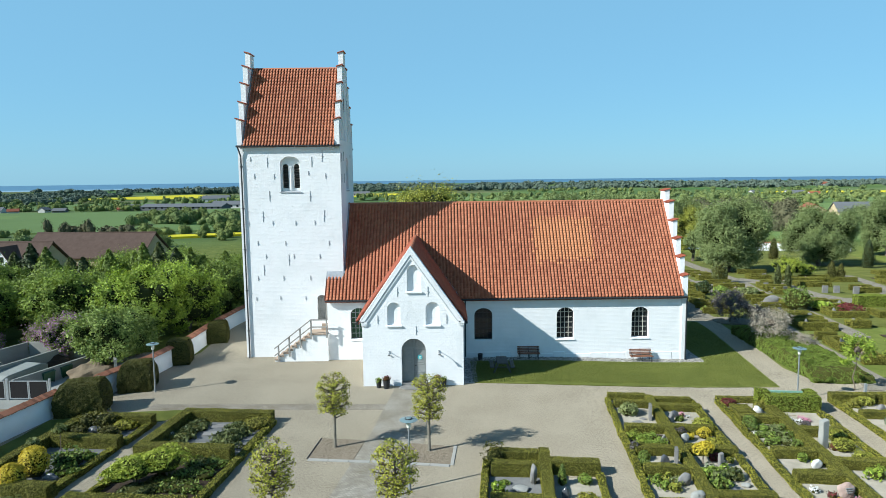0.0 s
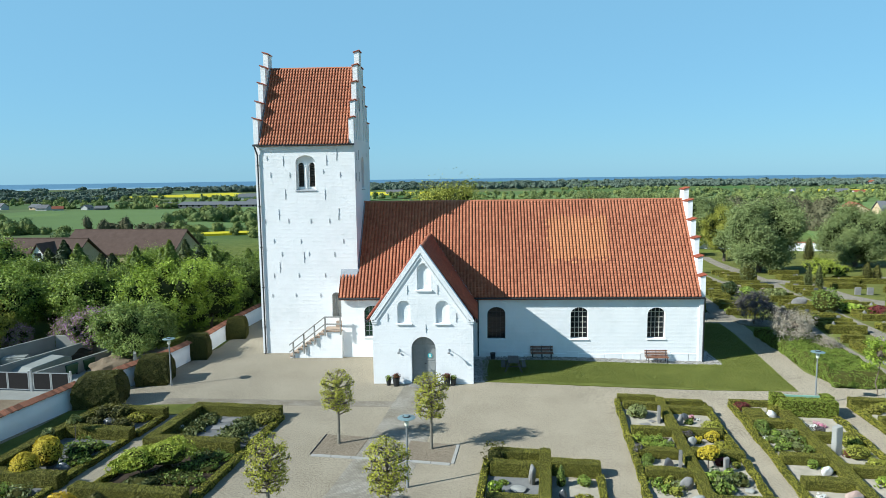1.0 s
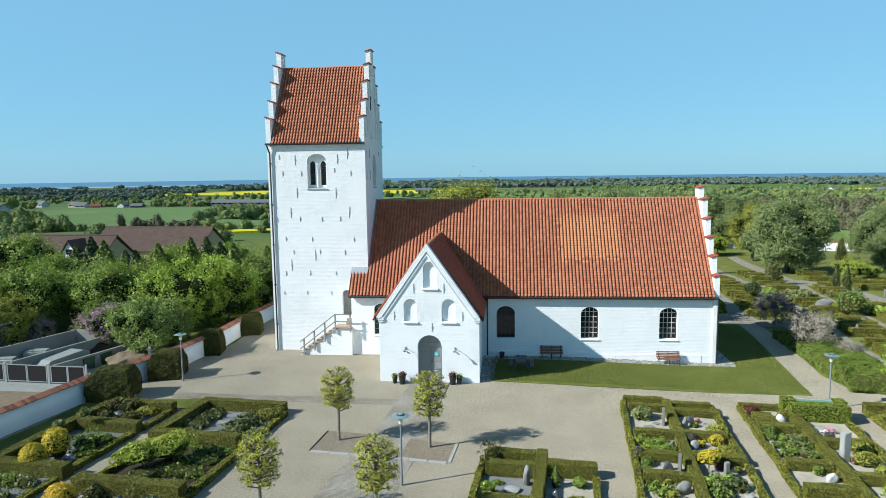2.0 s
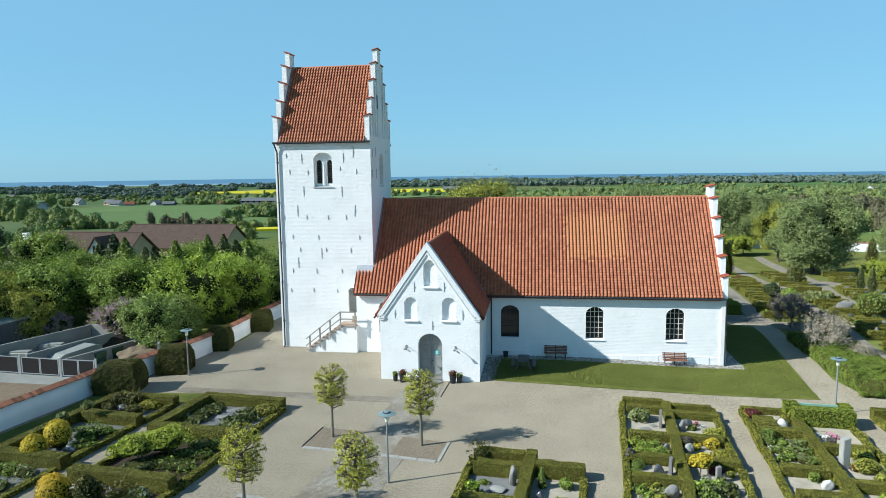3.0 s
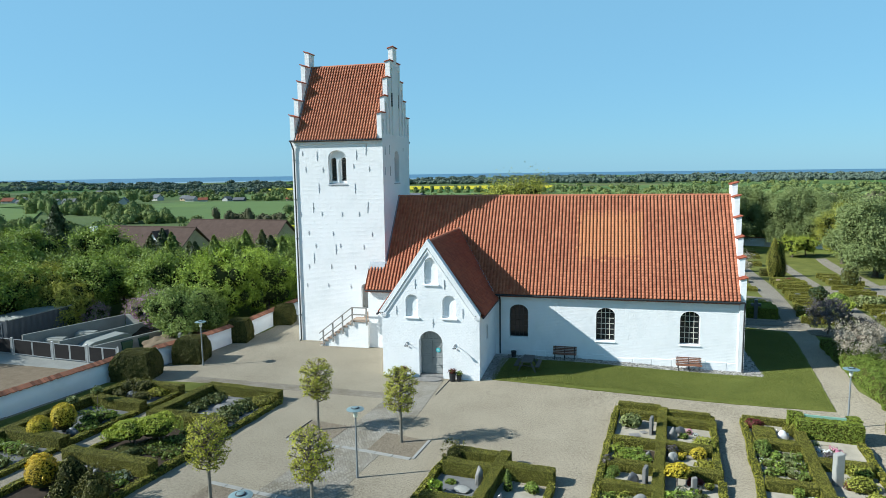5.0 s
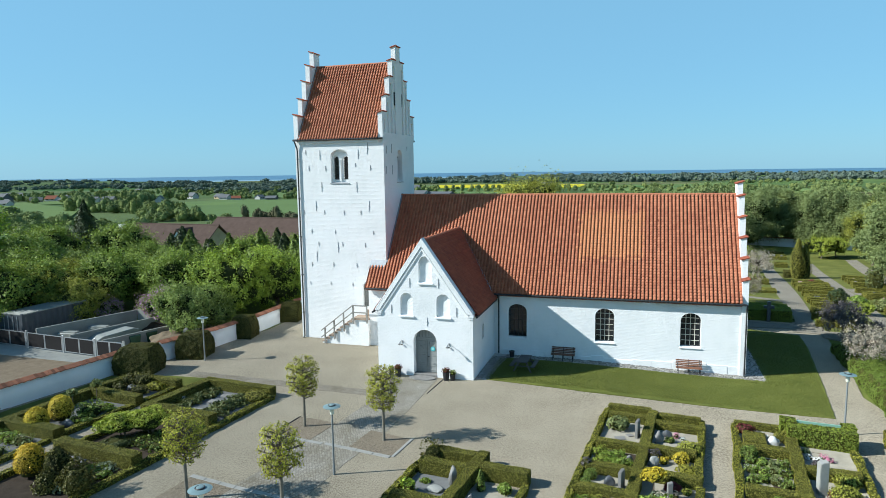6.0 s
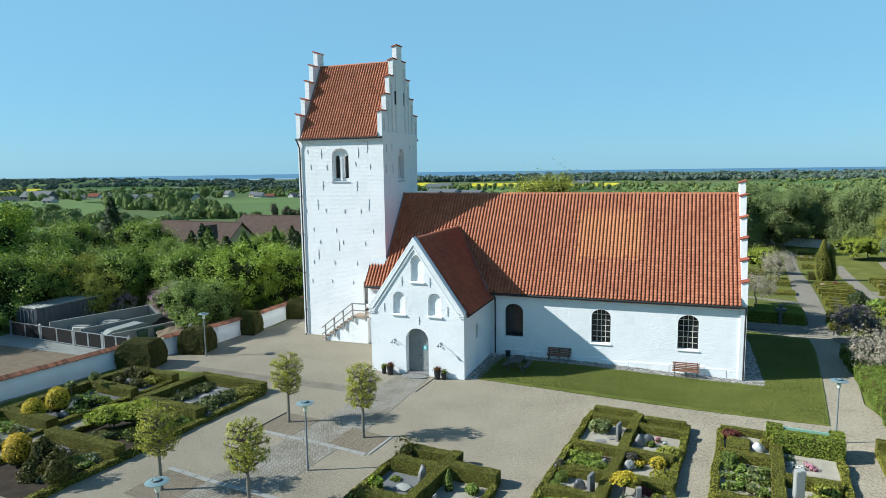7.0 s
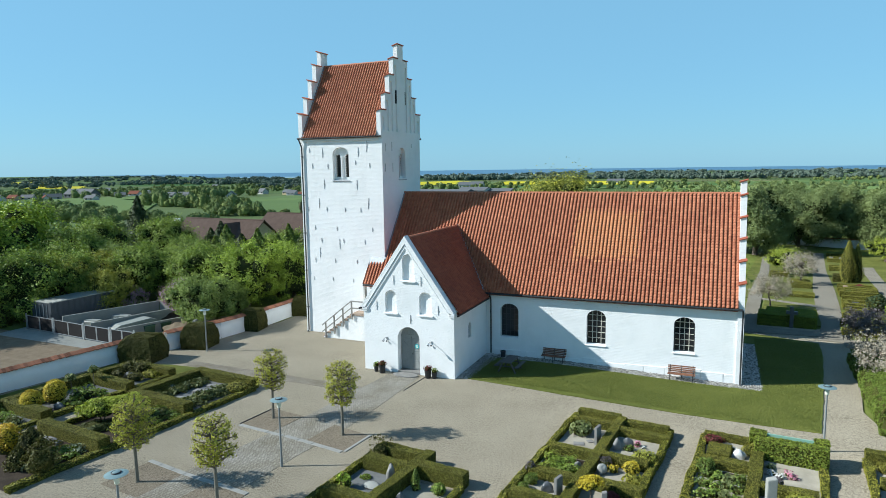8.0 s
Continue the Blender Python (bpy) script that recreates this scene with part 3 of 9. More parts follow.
def window(root, put, w, zb, ztop, rise, rows, cols, frame_mat, bar_mat, glass):
    """An arched window: frame, one pane and its glazing bars; put(u, d, z) lays it into the wall."""
    bm = bmesh.new()
    zs = ztop - rise
    outer, inner = arched_outline(w, zb, zs, rise, grow=0.03), arched_outline(w - 0.12, zb + 0.06, zs, rise - 0.06)
    for d0, d1 in ((0.30, 0.38),):
        rings = [[bm.verts.new(put(u, d, z)) for u, z in o] for o in (outer, inner) for d in (d0, d1)]
        n = len(outer)
        for a, b in ((0, 2), (1, 3), (0, 1), (2, 3)):
            for i in range(n):
                bm.faces.new((rings[a][i], rings[a][(i + 1) % n], rings[b][(i + 1) % n], rings[b][i]))
    fr = under("window", at_home(bm, root), frame_mat, root, "arched church window with dark panes")
    bm = bmesh.new()
    a = [bm.verts.new(put(u, 0.345, z)) for u, z in inner]
    b = [bm.verts.new(put(u, 0.351, z)) for u, z in inner]
    bm.faces.new(a), bm.faces.new(b[::-1])
    under("pane", at_home(bm, root), glass, fr)
    half = w / 2 - 0.06
    for i in range(1, cols):
        u = -half + 2 * half * i / cols
        z1 = zs + (rise - 0.06) * math.sqrt(max(0, 1 - (u / half) ** 2))
        bm = bmesh.new()
        prism(bm, [(u - 0.018, zb + 0.05), (u + 0.018, zb + 0.05), (u + 0.018, z1), (u - 0.018, z1)], 0.315, 0.342, lambda x, y, z: put(x, y, z))
        under("glazing_bar", at_home(bm, root), bar_mat, fr)
    for j in range(1, rows):
        z = zb + (ztop - zb) * j / rows
        k = half if z < zs else half * math.sqrt(max(0.02, 1 - ((z - zs) / rise) ** 2))
        bm = bmesh.new()
        prism(bm, [(-k, z - 0.016), (k, z - 0.016), (k, z + 0.016), (-k, z + 0.016)], 0.318, 0.340, lambda x, y, z: put(x, y, z))
        under("glazing_bar", at_home(bm, root), bar_mat, fr)
    return fr


def anchor(root, x, y, z, length, lean=0.0):
    """A flat iron wall tie under whitewash."""
    bm = bmesh.new()
    soft_box(bm, -0.014, 0.014, -0.03, 0.0, -length / 2, length / 2, 0.006)
    box(bm, -0.022, 0.022, -0.045, 0.0, -0.04, 0.04)
    bmesh.ops.transform(bm, matrix=pose(x, y, z, 0, lean, 0), verts=bm.verts[:])
    under("wall_anchor", at_home(bm, root), ANCHOR, root)


def glass_dark(name, tint):
    m, nt, bs = nodes_of(name, 0.06)
    pos, _ = place_node(nt)
    nt.links.new(ramp_node(nt, noise_node(nt, pos, 1.5, 2.0), [(0.3, tint), (0.7, tuple(c * 1.6 for c in tint))]), bs.inputs["Base Color"])
    bs.inputs["IOR"].default_value = 1.5
    bump_node(nt, noise_node(nt, pos, 5.0, 2.0), 0.12, 0.01, bs)
    return m


GLASS = glass_dark("old dark window glass", (0.012, 0.014, 0.016))
GLASS_GREEN = glass_dark("green tinted window glass", (0.02, 0.05, 0.03))


def church_tower():
    root = thing("church_tower", -10.75, 49.65, gz(-10.75, 49.65) , "whitewashed church tower with stepped gables and red pantile roof", "church tower")
    x0, x1, y0, y1 = -14.4, -7.1, 46.35, 52.95
    yc = (y0 + y1) / 2
    gt = 0.36
    foot, eave, ridge = -0.6, 15.45, 21.3
    south = pierced(lambda u, d, z: (u, y0 + d, z), x0, x1, foot, [(x0, x1, eave, eave)],
                    [hole(-10.72, 1.43, 12.15, 14.69, 0.52), hole(-8.73, 0.74, 2.72, 4.62, 0.3)], 0.9)
    under("wall", at_home(south, root), WHITE, root)
    cuts, tops = [47.02, 47.72, 48.42, 49.17], [17.28, 18.55, 19.98, 21.30, 22.40]
    shape = stepped(y0 - 0.12, cuts, tops, yc)
    niches = [hole((a + b) / 2, 0.36, 15.85, z - 0.42, 0.0, 0.11) for a, b, z, _ in shape if b - a < 0.95]
    east = pierced(lambda u, d, z: (x1 - d, u, z), y0 - 0.12, 2 * yc - y0 + 0.12, eave - 0.02, shape, niches, gt)
    under("gable", at_home(east, root), WHITE, root, "stepped east gable with narrow blind niches")
    west = pierced(lambda u, d, z: (x0 + d, u, z), y0 - 0.12, 2 * yc - y0 + 0.12, eave - 0.02, shape, [], gt)
    under("gable", at_home(west, root), WHITE, root, "stepped west gable")
    lower_e = pierced(lambda u, d, z: (x1 - d, u, z), y0 + 0.9, y1, foot, [(y0 + 0.9, y1, eave - 0.02, eave - 0.02)], [hole(49.62, 1.2, 12.25, 14.65, 0.5)], 0.9)
    under("wall", at_home(lower_e, root), WHITE, root)
    for a, b, c, d in ((x0, x0 + 0.9, y0 + 0.9, y1), (x0 + 0.9, x1 - 0.9, y1 - 0.9, y1)):
        bm = bmesh.new()
        box(bm, a, b, c, d, foot, eave - 0.02)
        under("wall", at_home(bm, root), WHITE, root)
    # cornice and eaves gutter
    for s, ye in ((-1, y0), (1, y1)):
        bm = bmesh.new()
        box(bm, x0 + gt + 0.01, x1 - gt - 0.01, min(ye, ye + s * 0.1), max(ye, ye + s * 0.1), eave - 0.28, eave - 0.06)
        under("cornice", at_home(bm, root), WHITE, root)
        bm = bmesh.new()
        rod(bm, (x0 - 0.05, ye + s * 0.24, eave - 0.02), (x1 + 0.02, ye + s * 0.24, eave - 0.02), 0.075, 0.075, 10)
        under("gutter", at_home(bm, root), IRON, root, "dark eaves gutter")
    bm = bmesh.new()
    pipe(bm, [(x0 + 0.05, y0 - 0.24, eave - 0.05), (x0 + 0.22, y0 - 0.1, eave - 0.7), (x0 + 0.22, y0 - 0.09, 0.12), (x0 + 0.22, y0 - 0.25, 0.02)], 0.055, 10)
    for z in (2.0, 5.0, 8.0, 11.0, 14.0):
        box(bm, x0 + 0.14, x0 + 0.30, y0 - 0.16, y0 + 0.0, z, z + 0.05)
    under("downpipe", at_home(bm, root), IRON, root, "dark downpipe")
    # roof
    up = Vector((0, yc - (y0 - 0.2), ridge - eave))
    deck = bmesh.new()
    prism(deck, [(y0 - 0.15, eave - 0.1), (yc, ridge - 0.12), (2 * yc - y0 + 0.15, eave - 0.1)], x0 + gt + 0.01, x1 - gt - 0.01, lambda y, x, z: (x, y, z))
    roof = under("roof", at_home(deck, root), TILE_DARK, root, "steep red pantile roof")
    for s, seed in ((1, 3), (-1, 4)):
        o = Vector((x0 + gt + 0.01, yc - s * (yc - y0 + 0.2), eave))
        me = tiles("tile_covering", o, (1, 0, 0), (0, s * up.y, up.z), x1 - x0 - 2 * gt - 0.02, up.length, root, cover=0.222, gauge=0.30, seed=seed)
        tagged(under_mesh("tile_covering", me, TILE, roof, "wavy red clay pantiles"), kind="stuff")
    ridge_row(root, roof, (x0 + gt, yc, ridge + 0.04), (x1 - gt, yc, ridge + 0.04))
    for xa, xb in ((x0, x0 + gt), (x1 - gt, x1)):
        for a, b, z, _ in shape:
            cap(root, root, xa, xb, a, b, z, 1 if xa > -10 else -1)
    for xa in (x0 + gt + 0.01, x1 - gt - 0.11):
        for s in (-1, 1):
            bm = bmesh.new()
            a, b = Vector((0, yc + s * (yc - y0 + 0.2), eave + 0.07)), Vector((0, yc, ridge + 0.07))
            prism(bm, [(a.y, a.z), (b.y, b.z), (b.y, b.z + 0.05), (a.y, a.z + 0.05)], xa, xa + 0.1, lambda y, x, z: (x, y, z))
            under("flashing", at_home(bm, root), LEAD, root)
    # bell openings
    for put, cx in ((lambda u, d, z: (-10.72 + u, y0 + d, z), 0), (lambda u, d, z: (x1 - d, 49.62 + u, z), 1)):
        w = 0.72 if cx == 0 else 0.60
        top = 14.80
        bm = pierced(lambda u, d, z: put(u, d + 0.30, z), -w - 0.06, w + 0.06, 12.05, [(-w - 0.06, w + 0.06, top, top)],
                     [hole(-0.40, 0.42, 12.42, 14.17, 0.2), hole(0.40, 0.42, 12.42, 14.17, 0.2)], 0.3)
        panel = under("bell_opening", at_home(bm, root), WHITE, root, "twin arched bell opening with dark louvres")
        for uc in (-0.40, 0.40):
            for i in range(9):
                bm = bmesh.new()
                z = 12.46 + i * 0.185
                prism(bm, [(0.40, z), (0.56, z + 0.12), (0.56, z + 0.15), (0.40, z + 0.03)], uc - 0.21, uc + 0.21, lambda d, u, zz: put(u, d, zz))
                under("louvre", at_home(bm, root), LOUVRE, panel)
            bm = bmesh.new()
            prism(bm, [(0.58, 12.3), (0.60, 12.3), (0.60, 14.3), (0.58, 14.3)], uc - 0.25, uc + 0.25, lambda d, u, zz: put(u, d, zz))
            under("backing", at_home(bm, root), IRON, panel)
        bm = bmesh.new()
        prism(bm, [(-0.06, 12.10), (0.28, 12.20), (0.28, 12.24), (-0.06, 12.15)], -w - 0.08, w + 0.08, lambda d, u, zz: put(u, d, zz))
        under("sill", at_home(bm, root), ANCHOR, root)
        bm = bmesh.new()
        a, b = Vector(put(0, 0.22, 12.3)), Vector(put(0, 0.22, 13.9))
        rod(bm, a, b, 0.07, 0.06, 10)
        box(bm, *sorted((a.x - 0.1, a.x + 0.1)), *sorted((a.y - 0.1, a.y + 0.1)), 13.9, 14.02)
        under("colonnette", at_home(bm, root), WHITE, root)
    for x, z, n in ((-13.52, 14.5, 0.36), (-12.33, 14.29, 0.72), (-9.16, 14.3, 0.72), (-8.40, 14.71, 0.85), (-13.29, 13.3, 0.4), (-11.88, 13.27, 0.4), (-9.41, 13.5, 0.34), (-8.19, 13.27, 0.4), (-12.26, 11.88, 0.75), (-9.34, 11.84, 0.75),
                    (-12.79, 10.41, 0.8), (-8.38, 10.41, 0.85), (-13.83, 9.91, 0.36), (-12.10, 9.94, 0.36), (-10.45, 9.91, 0.36), (-9.07, 9.92, 0.36), (-13.24, 8.47, 0.36), (-11.24, 8.44, 0.36), (-8.09, 8.42, 0.34), (-12.69, 7.49, 0.36),
                    (-11.04, 7.24, 0.8), (-10.67, 7.5, 0.34), (-8.78, 7.46, 0.36), (-12.88, 6.51, 0.8), (-13.33, 5.89, 0.36), (-11.48, 5.9, 0.36), (-9.52, 5.9, 0.34), (-13.52, 4.39, 0.3), (-11.76, 4.43, 0.3), (-9.91, 4.4, 0.3)):
        anchor(root, x, y0, z, n, 4 if n > 0.82 else 0)
    for y, z, n in ((46.9, 14.6, 0.6), (47.9, 14.7, 0.7), (46.8, 13.1, 0.6), (48.0, 13.1, 0.7), (51.3, 14.8, 0.3)):
        bm = bmesh.new()
        soft_box(bm, 0.0, 0.035, -0.014, 0.014, -n / 2, n / 2, 0.006)
        bmesh.ops.translate(bm, vec=(x1, y, z), verts=bm.verts[:])
        under("wall_anchor", at_home(bm, root), ANCHOR, root)
    # small slits in the east gable: flush dark boxes stand for their shade
    for y in (48.9, 50.4):
        bm = bmesh.new()
        box(bm, x1 - 0.10, x1 + 0.006, y - 0.06, y + 0.06, 18.0, 19.0)
        under("slit_shade", at_home(bm, root), IRON, root)
    # the upper door
    door = bmesh.new()
    prism(door, [(u - 8.73, z) for u, z in arched_outline(0.78, 2.70, 4.32, 0.3)], y0 + 0.28, y0 + 0.34)
    leaf = under("door", at_home(door, root), GREYWOOD, root, "small weathered plank door")
    for i in range(5):
        bm = bmesh.new()
        x = -8.73 - 0.36 + i * 0.145
        soft_box(bm, x, x + 0.135, y0 + 0.255, y0 + 0.285, 2.76, 4.36, 0.008)
        under("plank", at_home(bm, root), GREYWOOD, leaf)
    return root


def stairs():
    root = thing("outdoor_stairs", -10.3, 45.7, gz(-10.3, 45.7), "whitewashed masonry stairs with brick treads and grey wooden handrail", "stairs")
    xs, n, top = -12.0, 9, 2.06
    run = (9.15 - 12.0) / -n
    for i in range(n):
        x, z = xs + i * run, top * (i + 1) / n
        bm = bmesh.new()
        box(bm, x, x + run if i < n - 1 else -8.16, 45.10, 46.34, -0.4, z - 0.10)
        under("step", at_home(bm, root), WHITE, root)
        bm = bmesh.new()
        soft_box(bm, x - 0.05, x + run + 0.02 if i < n - 1 else -8.16, 45.02, 46.34, z - 0.10, z, 0.015)
        under("tread", at_home(bm, root), STEPSTONE, root)
    for i in range(3):
        bm = bmesh.new()
        soft_box(bm, -8.78, -8.38, 46.0 + 0.2 * i, 46.62 + 0.001 * i, top + 0.22 * i, top + 0.22 * (i + 1), 0.012)
        under("tread", at_home(bm, root), STEPSTONE, root)
    posts = [(-11.72, 0.0, 1.22), (-10.93, 0.62, 1.84), (-10.13, 1.28, 2.46), (-9.33, 1.92, 3.08), (-8.22, 2.0, 3.08)]
    for x, za, zb in posts:
        bm = bmesh.new()
        soft_box(bm, x - 0.05, x + 0.05, 44.94, 45.04, za - 0.25, zb, 0.008)
        under("rail_post", at_home(bm, root), GREYWOOD, root)
    for dz in (0.0, -0.52):
        bm = bmesh.new()
        prism(bm, [(-12.0, 0.96 + dz), (-9.33, 3.03 + dz), (-9.33, 3.13 + dz), (-12.0, 1.06 + dz)], 44.90, 44.945)
        box(bm, -9.33, -8.16, 44.90, 44.945, 3.03 + dz, 3.12 + dz)
        under("handrail", at_home(bm, root), GREYWOOD, root)


NAVE_EAVE, NAVE_RIDGE, NAVE_Y0, NAVE_YC = 4.45, 11.08, 45.1, 49.95


def nave_roof_z(y):
    return NAVE_EAVE + (NAVE_RIDGE - NAVE_EAVE) * (1 - abs(y - NAVE_YC) / (NAVE_YC - NAVE_Y0))


PORCH_X, PORCH_EAVE, PORCH_RIDGE, PORCH_HALF = -1.88, 4.05, 8.68, 3.42


def porch_roof_z(x):
    return PORCH_EAVE + (PORCH_RIDGE - PORCH_EAVE) * (1 - abs(x - PORCH_X) / PORCH_HALF)


def church_nave():
    root = thing("church_nave", 4.75, 49.95, gz(4.75, 49.95), "whitewashed church nave with long red pantile roof", "church nave")
    x0, x1, y0, y1 = -8.2, 17.7, 45.4, 54.5
    foot, wall_top = -0.8, 4.5
    holes = [hole(-5.95, 1.22, 1.5, 3.8, 0.5), hole(3.03, 1.3, 1.32, 3.68, 0.5), hole(8.95, 1.24, 1.36, 3.65, 0.5), hole(14.37, 1.24, 1.38, 3.62, 0.5)]
    south = pierced(lambda u, d, z: (u, y0 + d, z), x0, x1 - 0.36, foot, [(x0, x1 - 0.36, wall_top, wall_top)], holes, 0.9)
    under("wall", at_home(south, root), WHITE, root)
    bm = bmesh.new()
    box(bm, x0, x1 - 0.36, y1 - 0.9, y1, foot, wall_top)
    under("wall", at_home(bm, root), WHITE, root)
    for yy in ((y0 + 0.03, y0 + 0.94), (y1 - 1.4, y1 - 0.03)):
        bm = bmesh.new()
        z = [nave_roof_z(yy[0]) - 0.16, nave_roof_z(yy[1]) - 0.16]
        prism(bm, [(yy[0], foot), (yy[1], foot), (yy[1], z[1]), (yy[0], z[0])], x0 + 0.003, x0 + 0.5, lambda y, x, zz: (x, y, zz))
        under("wall", at_home(bm, root), WHITE, root)
    cuts, tops = [46.02, 46.84, 47.66, 48.50, 49.46], [5.86, 7.12, 8.38, 9.66, 11.02, 11.88]
    shape = stepped(y0 - 0.12, cuts, tops, NAVE_YC)
    ge = pierced(lambda u, d, z: (x1 - d, u, z), y0 - 0.12, 2 * NAVE_YC - y0 + 0.12, foot, shape, [], 0.36)
    under("gable", at_home(ge, root), WHITE, root, "stepped east gable with tile caps")
    for a, b, z, _ in shape:
        cap(root, root, x1 - 0.36, x1, a, b, z)
    # plinth blocks along the foot of the wall
    rng = random.Random(5)
    x = 1.9
    while x < x1 - 0.3:
        w = rng.uniform(0.7, 1.3)
        bm = bmesh.new()
        soft_box(bm, x, min(x + w, x1) - 0.02, y0 - 0.035 - rng.uniform(0, 0.02), y0 + 0.05, -0.5, 0.34 + rng.uniform(-0.1, 0.12), 0.02)
        under("plinth_stone", at_home(bm, root), WHITE, root)
        x += w
    up = Vector((0, NAVE_YC - NAVE_Y0, NAVE_RIDGE - NAVE_EAVE))
    deck = bmesh.new()
    prism(deck, [(NAVE_Y0 + 0.04, NAVE_EAVE - 0.12), (NAVE_YC, NAVE_RIDGE - 0.14), (2 * NAVE_YC - NAVE_Y0 - 0.04, NAVE_EAVE - 0.12),
                 (2 * NAVE_YC - NAVE_Y0 - 0.04, NAVE_EAVE - 0.2), (NAVE_YC, NAVE_RIDGE - 0.3), (NAVE_Y0 + 0.04, NAVE_EAVE - 0.2)], -7.1, x1 - 0.36, lambda y, x, z: (x, y, z))
    prism(deck, [(NAVE_Y0 + 0.04, NAVE_EAVE - 0.12), (46.34, nave_roof_z(46.34) - 0.14), (46.34, nave_roof_z(46.34) - 0.3), (NAVE_Y0 + 0.04, NAVE_EAVE - 0.2)], x0 - 0.1, -7.1, lambda y, x, z: (x, y, z))
    roof = under("roof", at_home(deck, root), TILE_DARK, root, "long red pantile roof with a paler mended patch")

    def keep(x, y, z):
        if x < -7.08 and 46.2 < y < 53.1:
            return False
        return not (abs(x - PORCH_X) < PORCH_HALF and porch_roof_z(x) > z + 0.35)

    for s, seed in ((1, 11), (-1, 12)):
        o = Vector((x0 - 0.12, NAVE_YC - s * (NAVE_YC - NAVE_Y0), NAVE_EAVE))
        me = tiles("tile_covering", o, (1, 0, 0), (0, s * up.y, up.z), x1 - 0.36 - x0 + 0.12, up.length, root, keep, seed=seed, roof=roof, lowest=3 if s > 0 else 0)
        tagged(under_mesh("tile_covering", me, TILE, roof, "wavy red clay pantiles"), kind="stuff")
    ridge_row(root, roof, (-7.1, NAVE_YC, NAVE_RIDGE + 0.04), (x1 - 0.36, NAVE_YC, NAVE_RIDGE + 0.04))
    # small snow hooks in a row
    for i in range(11):
        bm = bmesh.new()
        y = 48.62
        soft_box(bm, -3.9 + i * 2.02, -3.84 + i * 2.02, y - 0.12, y + 0.06, nave_roof_z(y) + 0.03, nave_roof_z(y) + 0.16, 0.01)
        under("roof_hook", at_home(bm, root), TILE_DARK, roof)
    # lead against tower and gable
    bm = bmesh.new()
    for a, b in ((46.3, NAVE_YC), (2 * NAVE_YC - 46.3, NAVE_YC)):
        prism(bm, [(a, nave_roof_z(a) + 0.06), (b, nave_roof_z(b) + 0.06), (b, nave_roof_z(b) + 0.16), (a, nave_roof_z(a) + 0.16)], -7.12, -7.0, lambda y, x, z: (x, y, z))
    under("flashing", at_home(bm, root), LEAD, root)
    bm = bmesh.new()
    prism(bm, [(46.02, nave_roof_z(46.02) + 0.07), (46.36, nave_roof_z(46.3) + 0.10), (46.36, nave_roof_z(46.3) + 0.28), (46.02, nave_roof_z(46.02) + 0.11)], x0 - 0.12, -7.08, lambda y, x, z: (x, y, z))
    under("flashing", at_home(bm, root), LEAD, root)
    bm = bmesh.new()
    for s in (-1, 1):
        a = NAVE_YC + s * (NAVE_YC - NAVE_Y0)
        prism(bm, [(a, NAVE_EAVE + 0.07), (NAVE_YC, NAVE_RIDGE + 0.07), (NAVE_YC, NAVE_RIDGE + 0.13), (a, NAVE_EAVE + 0.13)], x1 - 0.46, x1 - 0.34, lambda y, x, z: (x, y, z))
    under("flashing", at_home(bm, root), LEAD, root)
    for xa, xb in ((x0 - 0.1, -4.75), (1.35, x1 - 0.1)):
        bm = bmesh.new()
        rod(bm, (xa, NAVE_Y0 - 0.06, NAVE_EAVE - 0.07), (xb, NAVE_Y0 - 0.06, NAVE_EAVE - 0.07), 0.07, 0.07, 10)
        under("gutter", at_home(bm, root), IRON, root, "dark eaves gutter")
    for pts in ([(17.62, 45.04, 4.36), (17.62, 45.18, 3.95), (17.62, 45.19, -0.25), (17.62, 44.98, -0.33)], [(1.72, 45.04, 4.36), (1.72, 45.30, 3.9), (1.72, 45.31, 0.1)]):
        bm = bmesh.new()
        pipe(bm, pts, 0.05, 10)
        under("downpipe", at_home(bm, root), IRON, root, "dark downpipe")
    for (xc, w, zb, zt, g, bars) in ((-5.95, 1.22, 1.5, 3.8, GLASS_GREEN, LEAD), (3.03, 1.3, 1.32, 3.68, GLASS, IRON), (8.95, 1.24, 1.36, 3.65, GLASS, WINDOWFRAME), (14.37, 1.24, 1.38, 3.62, GLASS, WINDOWFRAME)):
        window(root, lambda u, d, z, c=xc: (c + u, y0 + d, z), w, zb, zt, 0.5, 6, 4, IRON, bars, g)
        bm = bmesh.new()
        prism(bm, [(y0 - 0.07, zb - 0.10), (y0 + 0.30, zb - 0.02), (y0 + 0.30, zb + 0.01), (y0 - 0.07, zb - 0.05)], xc - w / 2 - 0.06, xc + w / 2 + 0.06, lambda y, x, z: (x, y, z))
        under("sill", at_home(bm, root), WHITE, root)
    return root


